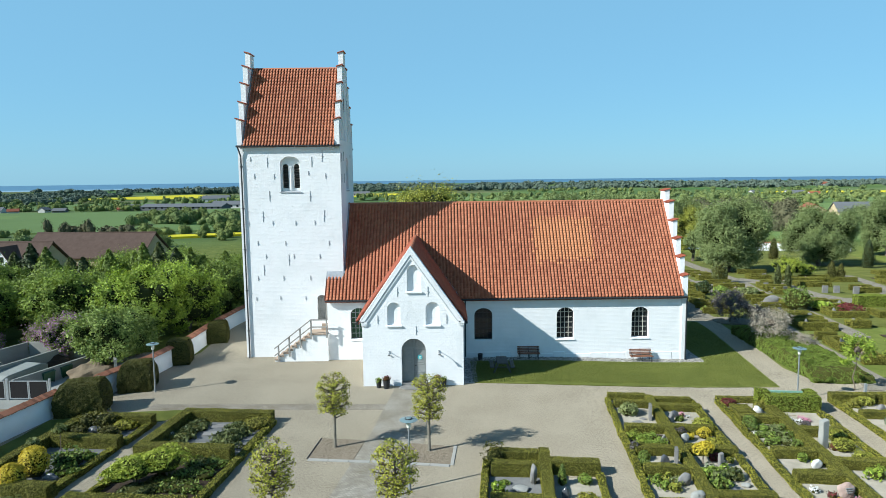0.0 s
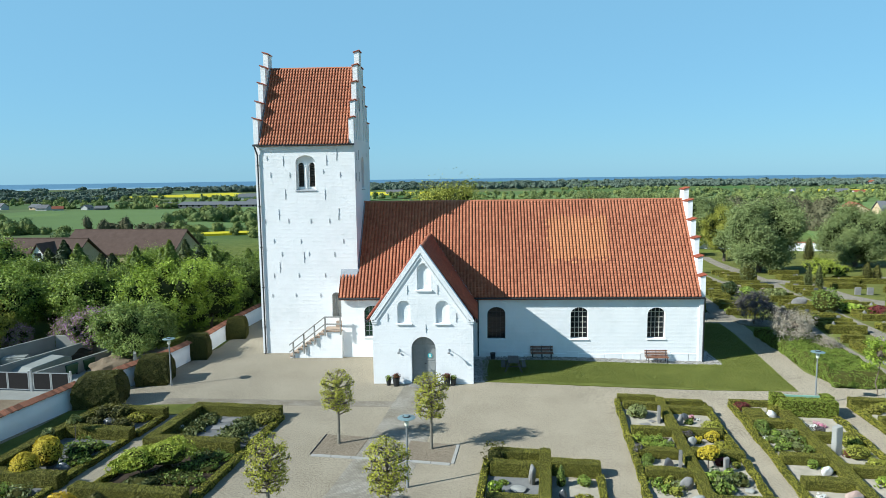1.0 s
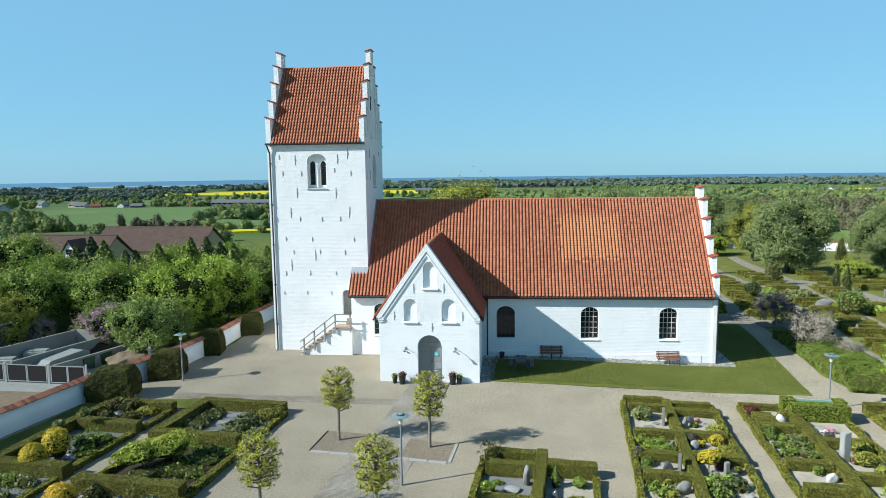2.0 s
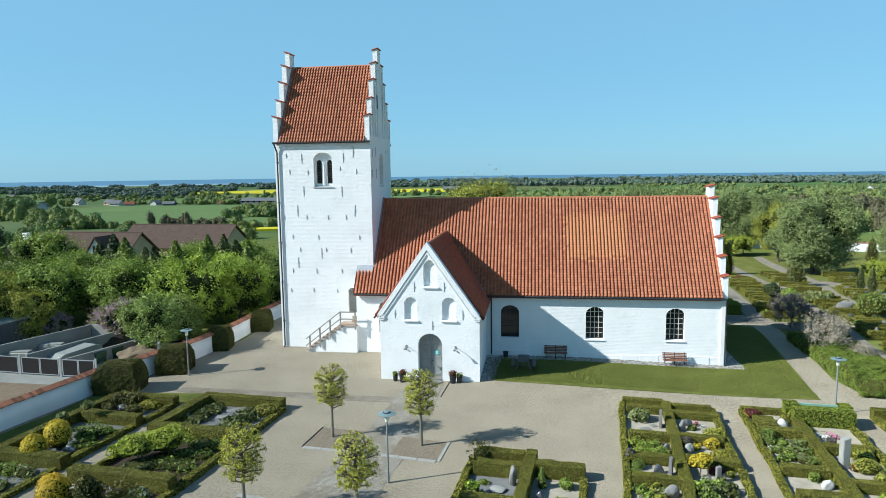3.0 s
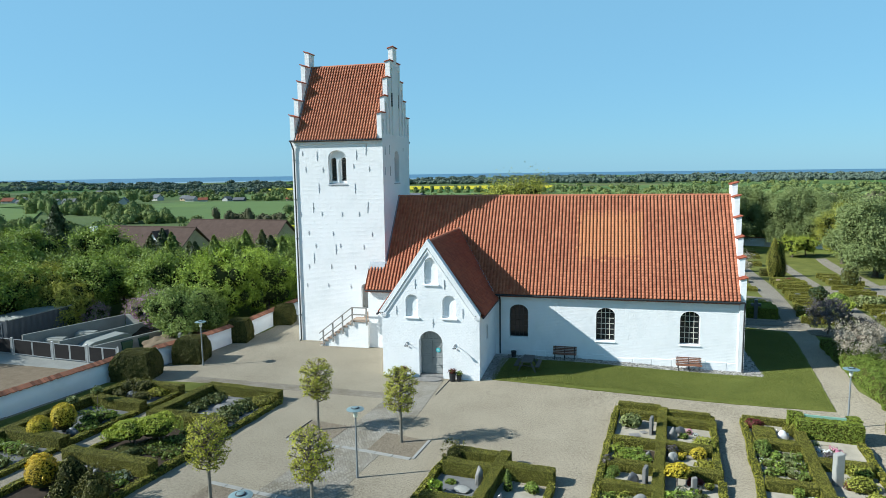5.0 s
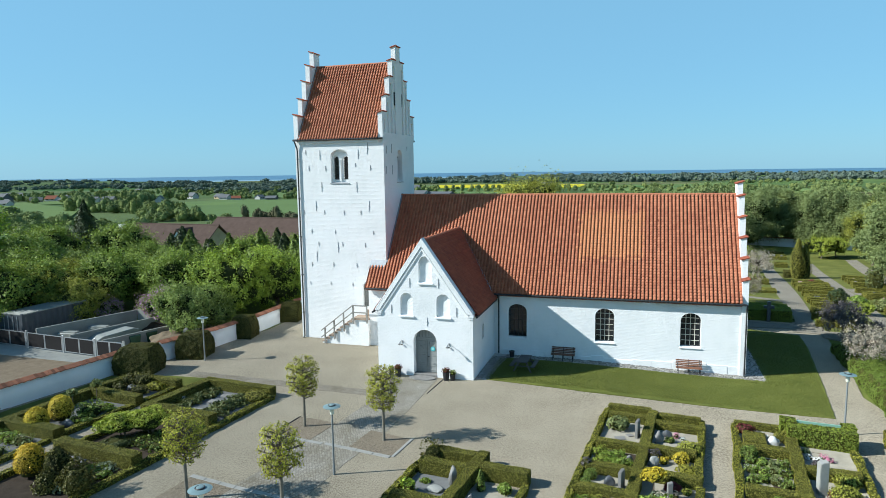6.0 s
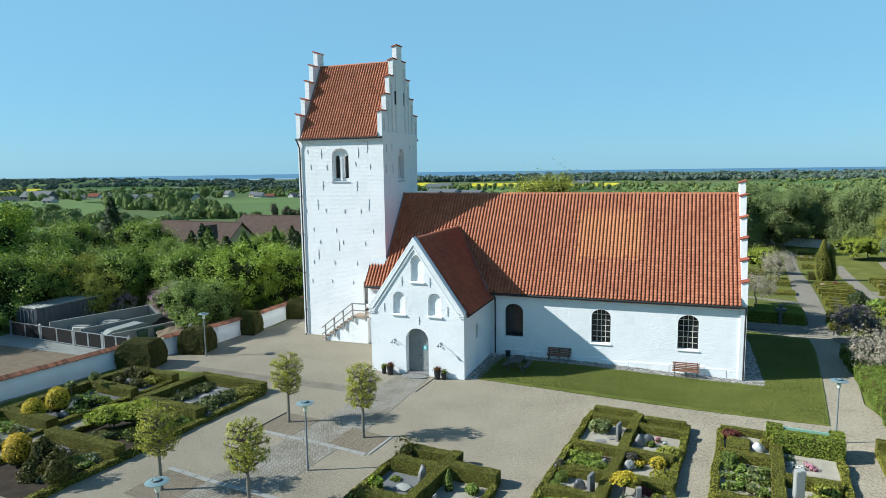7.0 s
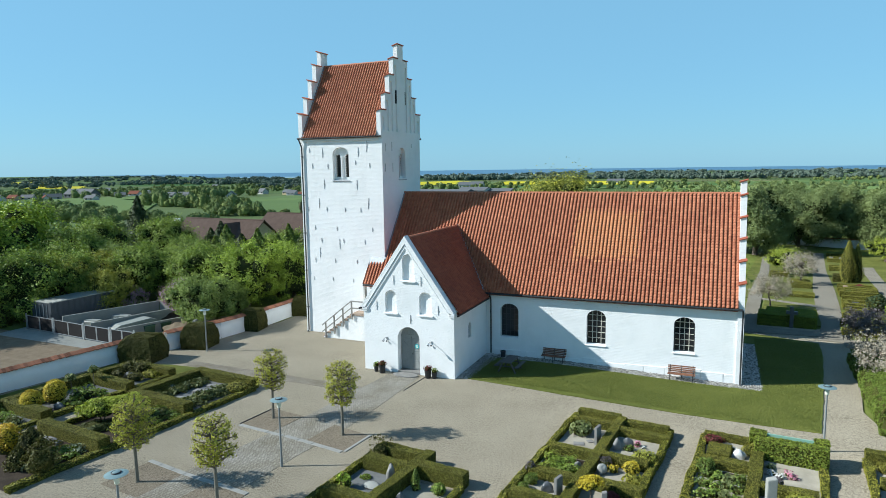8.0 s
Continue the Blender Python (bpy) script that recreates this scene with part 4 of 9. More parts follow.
def church_porch():
    root = thing("church_porch", PORCH_X, 42.4, 0.0, "whitewashed church porch with gabled front and red tile roof", "church porch")
    x0, x1, y0, y1 = -4.97, 1.37, 39.35, 45.4
    foot, sh, apex = -0.4, 4.18, 8.72
    front = pierced(lambda u, d, z: (u, y0 + d, z), x0, x1, foot, [(x0, PORCH_X, sh, apex), (PORCH_X, x1, apex, sh)],
                    [hole(-1.77, 1.54, 0.12, 3.04, 0.76), hole(-2.97, 0.82, 3.92, 5.36, 0.41, 0.18), hole(-0.55, 0.86, 3.92, 5.36, 0.43, 0.18), hole(-1.69, 0.86, 6.05, 7.72, 0.43, 0.18)], 0.62)
    under("wall", at_home(front, root), WHITE, root, "gabled front wall with three blind niches")
    for a, hs in (((x0, x0 + 0.5), []), ((x1 - 0.5, x1), [hole(42.05, 0.5, 2.0, 3.0, 0.25)])):
        if hs:
            bm = pierced(lambda u, d, z: (x1 - d, u, z), y0 + 0.62, y1 - 0.004, foot, [(y0 + 0.62, y1 - 0.004, 4.0, 4.0)], hs, 0.5)
        else:
            bm = bmesh.new()
            box(bm, a[0], a[1], y0 + 0.62, y1 - 0.004, foot, 4.0)
        under("wall", at_home(bm, root), WHITE, root)
    window(root, lambda u, d, z: (x1 - d + 0.12, 42.05 + u, z), 0.5, 2.0, 3.0, 0.25, 3, 2, IRON, IRON, GLASS)
    # mouldings along the rakes, stepped twice
    for s in (-1, 1):
        for k, (gap, hgt, proud) in enumerate(((0.0, 0.20, 0.10), (0.26, 0.10, 0.06))):
            bm = bmesh.new()
            run, rise = (x1 - x0) / 2, apex - sh
            ln = math.hypot(run, rise)
            nx, nz = rise / ln, run / ln
            pts = []
            for t, off in ((0.0, gap), (1.0, gap), (1.0, gap + hgt), (0.0, gap + hgt)):
                px_, pz_ = run * (1 - t), rise * t
                if t == 1.0:
                    pts.append((PORCH_X, apex - off / nz))
                else:
                    pts.append((PORCH_X + s * (px_ - off * nx), sh + pz_ - off * nz))
            prism(bm, pts if s > 0 else pts[::-1], y0 - proud, y0 + 0.02)
            bmesh.ops.recalc_face_normals(bm, faces=bm.faces[:])
            under("moulding", at_home(bm, root), WHITE, root)
        bm = bmesh.new()
        xe = x1 if s > 0 else x0
        box(bm, *sorted((xe - s * 0.32, xe + s * 0.06)), y0 - 0.10, y0 + 0.05, sh - 0.18, sh - 0.02)
        box(bm, *sorted((xe - s * 0.28, xe + s * 0.03)), y0 - 0.07, y0 + 0.05, sh - 0.30, sh - 0.18)
        under("kneeler", at_home(bm, root), WHITE, root)
    # coping that stands a little over the roof
    for s in (-1, 1):
        bm = bmesh.new()
        xe = PORCH_X + s * (x1 - x0 + 0.1) / 2
        prism(bm, [(PORCH_X, apex + 0.002), (xe, sh - 0.05), (xe, sh + 0.08), (PORCH_X, apex + 0.14)][::s], y0 - 0.10, y0 + 0.42)
        bmesh.ops.recalc_face_normals(bm, faces=bm.faces[:])
        under("coping", at_home(bm, root), WHITE, root)
    # sills of the niches
    for uc, w, zb in ((-2.97, 0.82, 3.92), (-0.55, 0.86, 3.92), (-1.69, 0.86, 6.05)):
        bm = bmesh.new()
        prism(bm, [(y0 - 0.10, zb - 0.10), (y0 + 0.17, zb - 0.03), (y0 + 0.17, zb + 0.012), (y0 - 0.10, zb - 0.03)], uc - w / 2 - 0.09, uc + w / 2 + 0.09, lambda y, x, z: (x, y, z))
        under("sill", at_home(bm, root), WHITE, root)
    for x, z, n in ((-2.73, 6.03, 0.6), (-0.83, 6.04, 0.6), (-3.99, 4.29, 0.55), (0.32, 4.27, 0.6), (-1.6, 3.57, 0.55)):
        anchor(root, x, y0, z, n)
    up = Vector((PORCH_HALF, 0, PORCH_RIDGE - PORCH_EAVE))
    deck = bmesh.new()
    h, e, r = PORCH_HALF - 0.04, PORCH_EAVE, PORCH_RIDGE
    prism(deck, [(PORCH_X - h, e - 0.10), (PORCH_X, r - 0.12), (PORCH_X + h, e - 0.10), (PORCH_X + h, e - 0.18), (PORCH_X, r - 0.3), (PORCH_X - h, e - 0.18)], y0 + 0.43, 48.1)
    roof = under("roof", at_home(deck, root), TILE_DARK, root, "steep red tile roof of the porch")
    for s, seed in ((1, 21), (-1, 22)):
        o = Vector((PORCH_X + s * PORCH_HALF, y0 + 0.40, PORCH_EAVE))
        me = tiles("tile_covering", o, (0, 1, 0), (-s * up.x, 0, up.z), 8.46, up.length, root, lambda x, y, z: z > nave_roof_z(y) - 0.12 or y < NAVE_Y0, seed=seed)
        tagged(under_mesh("tile_covering", me, TILE_DARK, roof, "wavy red clay pantiles"), kind="stuff")
    ye = NAVE_YC - (NAVE_RIDGE - PORCH_RIDGE) / (NAVE_RIDGE - NAVE_EAVE) * (NAVE_YC - NAVE_Y0)
    ridge_row(root, roof, (PORCH_X, y0 + 0.42, PORCH_RIDGE + 0.05), (PORCH_X, ye, PORCH_RIDGE + 0.05))
    for s in (-1, 1):
        a = Vector((PORCH_X, ye, PORCH_RIDGE + 0.02))
        b = Vector((PORCH_X + s * PORCH_HALF * (PORCH_RIDGE - NAVE_EAVE) / (PORCH_RIDGE - PORCH_EAVE), NAVE_Y0, NAVE_EAVE + 0.06))
        bm = bmesh.new()
        pipe(bm, [a + Vector((0, 0, 0.06)), b + Vector((0, 0, 0.06))], 0.09, 6)
        under("valley_gutter", at_home(bm, root), LEAD, roof, "dark lead valley")
        xe = PORCH_X + s * (PORCH_HALF + 0.05)
        bm = bmesh.new()
        rod(bm, (xe, y0 + 0.1, PORCH_EAVE - 0.06), (xe, 45.2, PORCH_EAVE - 0.06), 0.065, 0.065, 10)
        under("gutter", at_home(bm, root), IRON, root, "dark eaves gutter")
    # door: two panelled leaves under a boarded arch
    yd = y0 + 0.46
    bm = bmesh.new()
    prism(bm, [(u - 1.77, z) for u, z in arched_outline(1.60, 0.10, 2.28, 0.78)], yd + 0.05, yd + 0.09)
    door = under("door", at_home(bm, root), DOORGREY, root, "grey painted double door under a round arch")
    bm = bmesh.new()
    box(bm, -2.54, -1.0, yd - 0.02, yd + 0.05, 2.32, 2.44)
    under("transom", at_home(bm, root), DOORGREY, door)
    for i in range(7):
        bm = bmesh.new()
        x = -2.5 + i * 0.21
        zt = 2.28 + 0.72 * math.sqrt(max(0.03, 1 - ((x + 0.1 + 1.77) / 0.77) ** 2))
        soft_box(bm, x, x + 0.2, yd + 0.01, yd + 0.05, 2.44, max(2.5, zt), 0.006)
        under("board", at_home(bm, root), DOORGREY, door)
    for s in (-1, 1):
        xa, xb = (-2.52, -1.79) if s < 0 else (-1.75, -1.02)
        bm = bmesh.new()
        soft_box(bm, xa, xb, yd, yd + 0.05, 0.18, 2.32, 0.008)
        leaf = under("door_leaf", at_home(bm, root), DOORGREY, door)
        for za, zb in ((0.30, 0.62), (0.72, 1.30), (1.40, 2.20)):
            bm = bmesh.new()
            for q in ((xa + 0.08, xb - 0.08, za, za + 0.05), (xa + 0.08, xb - 0.08, zb - 0.05, zb), (xa + 0.08, xa + 0.13, za, zb), (xb - 0.13, xb - 0.08, za, zb)):
                box(bm, q[0], q[1], yd - 0.025, yd + 0.002, q[2], q[3])
            if zb > 2:
                c = Vector(((xa + xb) / 2, 0, (za + zb) / 2))
                for ang in (45, -45):
                    tmp = bmesh.new()
                    box(tmp, -0.26, 0.26, yd - 0.022, yd + 0.002, -0.025, 0.025)
                    join(bm, tmp, Matrix.Translation((c.x, 0, c.z)) @ Matrix.Rotation(radians(ang), 4, "Y"))
            under("panel", at_home(bm, root), DOORGREY, leaf)
    bm = bmesh.new()
    rod(bm, (-1.70, yd - 0.08, 1.2), (-1.70, yd, 1.2), 0.025)
    rod(bm, (-1.70, yd - 0.08, 1.2), (-1.60, yd - 0.08, 1.2), 0.014)
    under("door_handle", at_home(bm, root), IRON, door)
    bm = bmesh.new()
    rod(bm, (-1.39, yd - 0.045, 1.72), (-1.39, yd - 0.028, 1.72), 0.15, 0.15, 24)
    sign = under("notice", at_home(bm, root), plain("turquoise notice", (0.05, 0.36, 0.40), 0.4), door, "small round turquoise notice")
    for z, w in ((1.78, 0.16), (1.72, 0.12), (1.66, 0.15)):
        bm = bmesh.new()
        box(bm, -1.39 - w / 2, -1.39 + w / 2, yd - 0.050, yd - 0.044, z - 0.012, z + 0.012)
        under("text_bar", at_home(bm, root), LAMPWHITE, sign)
    bm = bmesh.new()
    box(bm, -2.54, -1.0, y0 - 0.02, yd + 0.1, 0.0, 0.14)
    under("threshold", at_home(bm, root), GRANITE, root, "worn granite threshold")
    return root


church_tower()
stairs()
church_nave()
church_porch()


def wall_lamp(x):
    y = 39.35
    e = thing("wall_lamp", x, y, 2.2, "small grey spotlight on a bent arm on the porch wall", "lamp", "porch wall lamps")
    bm = bmesh.new()
    soft_box(bm, -0.05, 0.05, -0.04, 0.0, -0.09, 0.09, 0.01)
    under("bracket", bm, GALV, e)
    bm = bmesh.new()
    pipe(bm, [(0, -0.02, 0.03), (0.0, -0.30, 0.10), (0.02, -0.52, 0.02)], 0.018)
    under("arm", bm, GALV, e)
    bm = bmesh.new()
    rod(bm, (0.02, -0.46, 0.06), (0.02, -0.58, -0.05), 0.045, 0.085, 12)
    under("lamp_head", bm, GALV, e)
    bm = bmesh.new()
    soft_box(bm, -0.04, 0.04, -0.12, -0.04, -0.22, -0.13, 0.015)
    under("sensor", bm, IRON, e)


wall_lamp(-3.3)
wall_lamp(-0.17)


# ---- ground, yard, lawns, paths ----
def field_material():
    """Farmland: a patchwork of crops with drill lines; grass close by."""
    m, nt, bs = nodes_of("farmland", 0.95)
    pos, _ = place_node(nt)
    mp = nt.nodes.new("ShaderNodeMapping")
    mp.inputs["Scale"].default_value, mp.inputs["Rotation"].default_value = (0.0042, 0.0085, 0.0), (0, 0, 0.25)
    nt.links.new(pos, mp.inputs["Vector"])
    vo = nt.nodes.new("ShaderNodeTexVoronoi")
    vo.inputs["Scale"].default_value, vo.inputs["Randomness"].default_value = 1.0, 0.85
    nt.links.new(mp.outputs[0], vo.inputs["Vector"])
    sep = nt.nodes.new("ShaderNodeSeparateColor")
    nt.links.new(vo.outputs["Color"], sep.inputs[0])
    crops = nt.nodes.new("ShaderNodeValToRGB")
    crops.color_ramp.interpolation = "CONSTANT"
    el = crops.color_ramp.elements
    stops = [(0.0, (0.070, 0.112, 0.032)), (0.22, (0.092, 0.140, 0.042)), (0.42, (0.056, 0.088, 0.030)), (0.58, (0.108, 0.148, 0.052)), (0.74, (0.080, 0.122, 0.036)), (0.86, (0.055, 0.120, 0.028)), (0.92, (0.11, 0.12, 0.050))]
    while len(el) < len(stops):
        el.new(0.5)
    for e, (p, c) in zip(el, stops):
        e.position, e.color = p, (*c, 1)
    nt.links.new(sep.outputs[0], crops.inputs[0])
    big = ramp_node(nt, noise_node(nt, pos, 0.012, 4.0), [(0.3, (0.75, 0.75, 0.75)), (0.7, (1.2, 1.2, 1.15))])
    col = mix_node(nt, 1.0, crops.outputs[0], big, "MULTIPLY")
    grass = ramp_node(nt, noise_node(nt, pos, 0.5, 6.0, 0.7), [(0.3, (0.075, 0.100, 0.018)), (0.7, (0.16, 0.18, 0.042))])
    ln = nt.nodes.new("ShaderNodeVectorMath")
    ln.operation = "DISTANCE"
    ln.inputs[1].default_value = (10, 60, 0)
    nt.links.new(pos, ln.inputs[0])
    near = ramp_node(nt, math_node(nt, "DIVIDE", ln.outputs["Value"], 400.0), [(0.26, (1, 1, 1)), (0.34, (0, 0, 0))])
    nt.links.new(mix_node(nt, near, col, grass), bs.inputs["Base Color"])
    bump_node(nt, noise_node(nt, pos, 6.0, 3.0), 0.5, 0.1, bs)
    return m


def lawn_material(name, a, b):
    m, nt, bs = nodes_of(name, 0.9)
    pos, _ = place_node(nt)
    mp = nt.nodes.new("ShaderNodeMapping")
    mp.inputs["Scale"].default_value = (1.0, 3.0, 1.0)
    nt.links.new(pos, mp.inputs["Vector"])
    fac = math_node(nt, "ADD", math_node(nt, "MULTIPLY", noise_node(nt, pos, 0.5, 5.0), 0.5), math_node(nt, "MULTIPLY", noise_node(nt, mp.outputs[0], 7.0, 6.0, 0.8), 0.5))
    nt.links.new(ramp_node(nt, fac, [(0.38, a), (0.62, b)]), bs.inputs["Base Color"])
    bump_node(nt, noise_node(nt, pos, 28.0, 4.0, 0.7), 1.0, 0.05, bs)
    return m


def gravel_material(name, a, b, rake=0.35):
    """Fine gravel, raked in long curving furrows."""
    m, nt, bs = nodes_of(name, 0.95)
    bs.inputs["Diffuse Roughness"].default_value = 0.45
    pos, _ = place_node(nt)
    grit = noise_node(nt, pos, 9.0, 6.0, 0.8)
    wv = nt.nodes.new("ShaderNodeTexWave")
    wv.wave_type, wv.rings_direction = "RINGS", "Z"
    wv.inputs["Scale"].default_value, wv.inputs["Distortion"].default_value = 1.9, 1.6
    wv.inputs["Detail"].default_value, wv.inputs["Detail Scale"].default_value = 2.0, 1.4
    drift = nt.nodes.new("ShaderNodeTexNoise")
    drift.inputs["Scale"].default_value, drift.inputs["Detail"].default_value = 0.11, 1.0
    nt.links.new(pos, drift.inputs["Vector"])
    bend = nt.nodes.new("ShaderNodeVectorMath")
    bend.operation = "MULTIPLY_ADD"
    bend.inputs[1].default_value = (14.0, 14.0, 0.0)
    nt.links.new(drift.outputs["Color"], bend.inputs[0])
    nt.links.new(pos, bend.inputs[2])
    nt.links.new(bend.outputs[0], wv.inputs["Vector"])
    fac = math_node(nt, "ADD", math_node(nt, "MULTIPLY", noise_node(nt, pos, 0.35, 5.0), 0.2), math_node(nt, "MULTIPLY", grit, 0.8))
    speck = noise_node(nt, pos, 19.0, 3.0, 0.9)
    fac = math_node(nt, "ADD", math_node(nt, "MULTIPLY", fac, 0.45), math_node(nt, "MULTIPLY", speck, 0.55))
    col = ramp_node(nt, fac, [(0.425, tuple(q * 0.55 for q in a)), (0.5, tuple((p + q) / 2 for p, q in zip(a, b))), (0.575, b)])
    col = mix_node(nt, math_node(nt, "MULTIPLY", wv.outputs["Fac"], 0.03), col, tuple(c * 0.72 for c in a))
    nt.links.new(col, bs.inputs["Base Color"])
    h = math_node(nt, "ADD", math_node(nt, "MULTIPLY", grit, 0.5), math_node(nt, "MULTIPLY", wv.outputs["Fac"], rake))
    bump_node(nt, h, 1.0, 0.042, bs)
    return m


def sett_material(name, a, b, turn):
    m, nt, bs = nodes_of(name, 0.85)
    pos, _ = place_node(nt)
    mp = nt.nodes.new("ShaderNodeMapping")
    mp.inputs["Rotation"].default_value = (0, 0, turn)
    nt.links.new(pos, mp.inputs["Vector"])
    br = nt.nodes.new("ShaderNodeTexBrick")
    sway = nt.nodes.new("ShaderNodeTexNoise")
    sway.inputs["Scale"].default_value, sway.inputs["Detail"].default_value = 1.6, 3.0
    nt.links.new(pos, sway.inputs["Vector"])
    uneven = nt.nodes.new("ShaderNodeVectorMath")
    uneven.operation = "MULTIPLY_ADD"
    uneven.inputs[1].default_value = (0.22, 0.22, 0.0)
    nt.links.new(sway.outputs["Color"], uneven.inputs[0])
    nt.links.new(mp.outputs[0], uneven.inputs[2])
    nt.links.new(uneven.outputs[0], br.inputs["Vector"])
    br.inputs["Scale"].default_value = 1.0
    br.inputs["Brick Width"].default_value, br.inputs["Row Height"].default_value, br.inputs["Mortar Size"].default_value = 0.15, 0.10, 0.012
    br.inputs["Color1"].default_value, br.inputs["Color2"].default_value, br.inputs["Mortar"].default_value = (*a, 1), (*b, 1), (0.175, 0.158, 0.126, 1)
    dirt = ramp_node(nt, noise_node(nt, pos, 0.6, 5.0), [(0.35, (0.8, 0.77, 0.7)), (0.65, (1.1, 1.1, 1.1))])
    nt.links.new(mix_node(nt, 1.0, br.outputs["Color"], dirt, "MULTIPLY"), bs.inputs["Base Color"])
    inv = math_node(nt, "SUBTRACT", 1.0, br.outputs["Fac"])
    bump_node(nt, math_node(nt, "ADD", inv, math_node(nt, "MULTIPLY", noise_node(nt, pos, 12.0, 3.0), 0.6)), 0.8, 0.02, bs)
    return m


LAWN_FAR = lawn_material("rough churchyard grass", (0.075, 0.086, 0.018), (0.150, 0.158, 0.040))
LAWN = lawn_material("mown lawn", (0.085, 0.102, 0.019), (0.170, 0.184, 0.042))
GRAVEL = gravel_material("raked gravel", (0.200, 0.169, 0.119), (0.400, 0.352, 0.262), 0.06)
# browner yard gravel at about 0.7, the paths' shade put into the colour
GRAVEL_PATH = gravel_material("brown path gravel darkened for shade", (0.140, 0.124, 0.095), (0.275, 0.250, 0.200), 0.09)
GRAVEL_BROWN = gravel_material("brown tree gravel", (0.16, 0.128, 0.088), (0.28, 0.235, 0.175), 0.1)
SETTS = sett_material("granite setts", (0.27, 0.248, 0.205), (0.375, 0.348, 0.296), 0.12)
SETTS_DARK = sett_material("worn setts", (0.245, 0.215, 0.17), (0.335, 0.30, 0.245), 0.0)
FIELD = field_material()


def sheet(name, outline, lift, material, label, category, cell=3.0, kind="structure", rough=0.0):
    """A flat area laid over the ground with a small edge; its outline may be a little ragged."""
    pts = [Vector((x, y, 0)) for x, y in outline]
    if rough:
        fine = []
        for a, b in zip(pts, pts[1:] + pts[:1]):
            n = max(1, int((b - a).length / 0.35))
            fine += [a.lerp(b, i / n) for i in range(n)]
        pts = [p + Vector((noise.noise(p * 1.7), noise.noise(p * 1.7 + Vector((9, 9, 9))), 0)) * rough for p in fine]
    bm = bmesh.new()
    face = bm.faces.new([bm.verts.new(p) for p in pts])
    if face.normal.z < 0 or face.calc_area() == 0:
        bmesh.ops.reverse_faces(bm, faces=[face])
    lo, hi = [min(p[i] for p in pts) for i in (0, 1)], [max(p[i] for p in pts) for i in (0, 1)]
    for ax in (0, 1):
        k = lo[ax] + cell
        while k < hi[ax]:
            co, no = [0, 0, 0], [0, 0, 0]
            co[ax], no[ax] = k, 1
            bmesh.ops.bisect_plane(bm, geom=bm.verts[:] + bm.edges[:] + bm.faces[:], plane_co=co, plane_no=no)
            k += cell
    rim = [e for e in bm.edges if e.is_boundary]
    for v in bm.verts:
        v.co.z = gz(v.co.x, v.co.y) + lift
    low = bmesh.ops.extrude_edge_only(bm, edges=rim)["geom"]
    for v in low:
        if isinstance(v, bmesh.types.BMVert):
            v.co.z -= lift + 0.08
    bmesh.ops.recalc_face_normals(bm, faces=bm.faces[:])
    return alone(name, bm, material, label, category, kind)


def coast(x, y):
    """How far off the shore lies, by direction, farther to the west."""
    a = math.atan2(x, y - 40)
    return 1900 + 560 * smooth((a + 0.30) / 0.25) + 2900 * smooth((-0.66 - a) / 0.34)


def build_ground():
    radii = [0.0] + [2.0 * i for i in range(1, 70)]
    while radii[-1] < 4900:
        radii.append(radii[-1] * 1.035)
    n = 180
    verts, faces = [], []
    for r in radii:
        for i in range(n):
            a = 2 * math.pi * i / n
            x, y = r * math.sin(a), 40 + r * math.cos(a)
            verts.append((x, y, gz(x, y) - 0.06 - (6.0 * smooth((r - coast(x, y)) / 110))))
    for k in range(len(radii) - 1):
        for i in range(n):
            faces.append((k * n + i, (k + 1) * n + i, (k + 1) * n + (i + 1) % n, k * n + (i + 1) % n))
    me = quads("ground", verts, np.array(faces)[:, ::-1])
    alone_mesh("ground", me, FIELD, "rolling green farmland and grass round the churchyard", "ground", "structure")
    m, nt, bs = nodes_of("sea", 0.6)
    pos, _ = place_node(nt)
    deep = ramp_node(nt, noise_node(nt, pos, 0.002, 3.0), [(0.3, (0.06, 0.150, 0.235)), (0.7, (0.08, 0.180, 0.265))])
    off = nt.nodes.new("ShaderNodeVectorMath")
    off.operation = "LENGTH"
    nt.links.new(pos, off.inputs[0])
    reach = math_node(nt, "ADD", math_node(nt, "DIVIDE", off.outputs["Value"], 5000.0), math_node(nt, "MULTIPLY", noise_node(nt, pos, 0.0012, 2.0), 0.06))
    shoal = ramp_node(nt, reach, [(0.44, (1, 1, 1)), (0.50, (0, 0, 0))])
    nt.links.new(mix_node(nt, shoal, deep, (0.24, 0.36, 0.42)), bs.inputs["Base Color"])
    bump_node(nt, noise_node(nt, pos, 0.15, 4.0), 0.6, 1.0, bs)
    bm = bmesh.new()
    rings = []
    for r in (1700, 3000, 4960):
        rings.append([bm.verts.new((r * math.sin(2 * math.pi * i / 120), 40 + r * math.cos(2 * math.pi * i / 120), -12.2)) for i in range(120)])
    for a, b in zip(rings, rings[1:]):
        for i in range(120):
            bm.faces.new((a[i], a[(i + 1) % 120], b[(i + 1) % 120], b[i]))
    alone("sea", bm, m, "calm blue sea on the horizon", "sea", "structure")


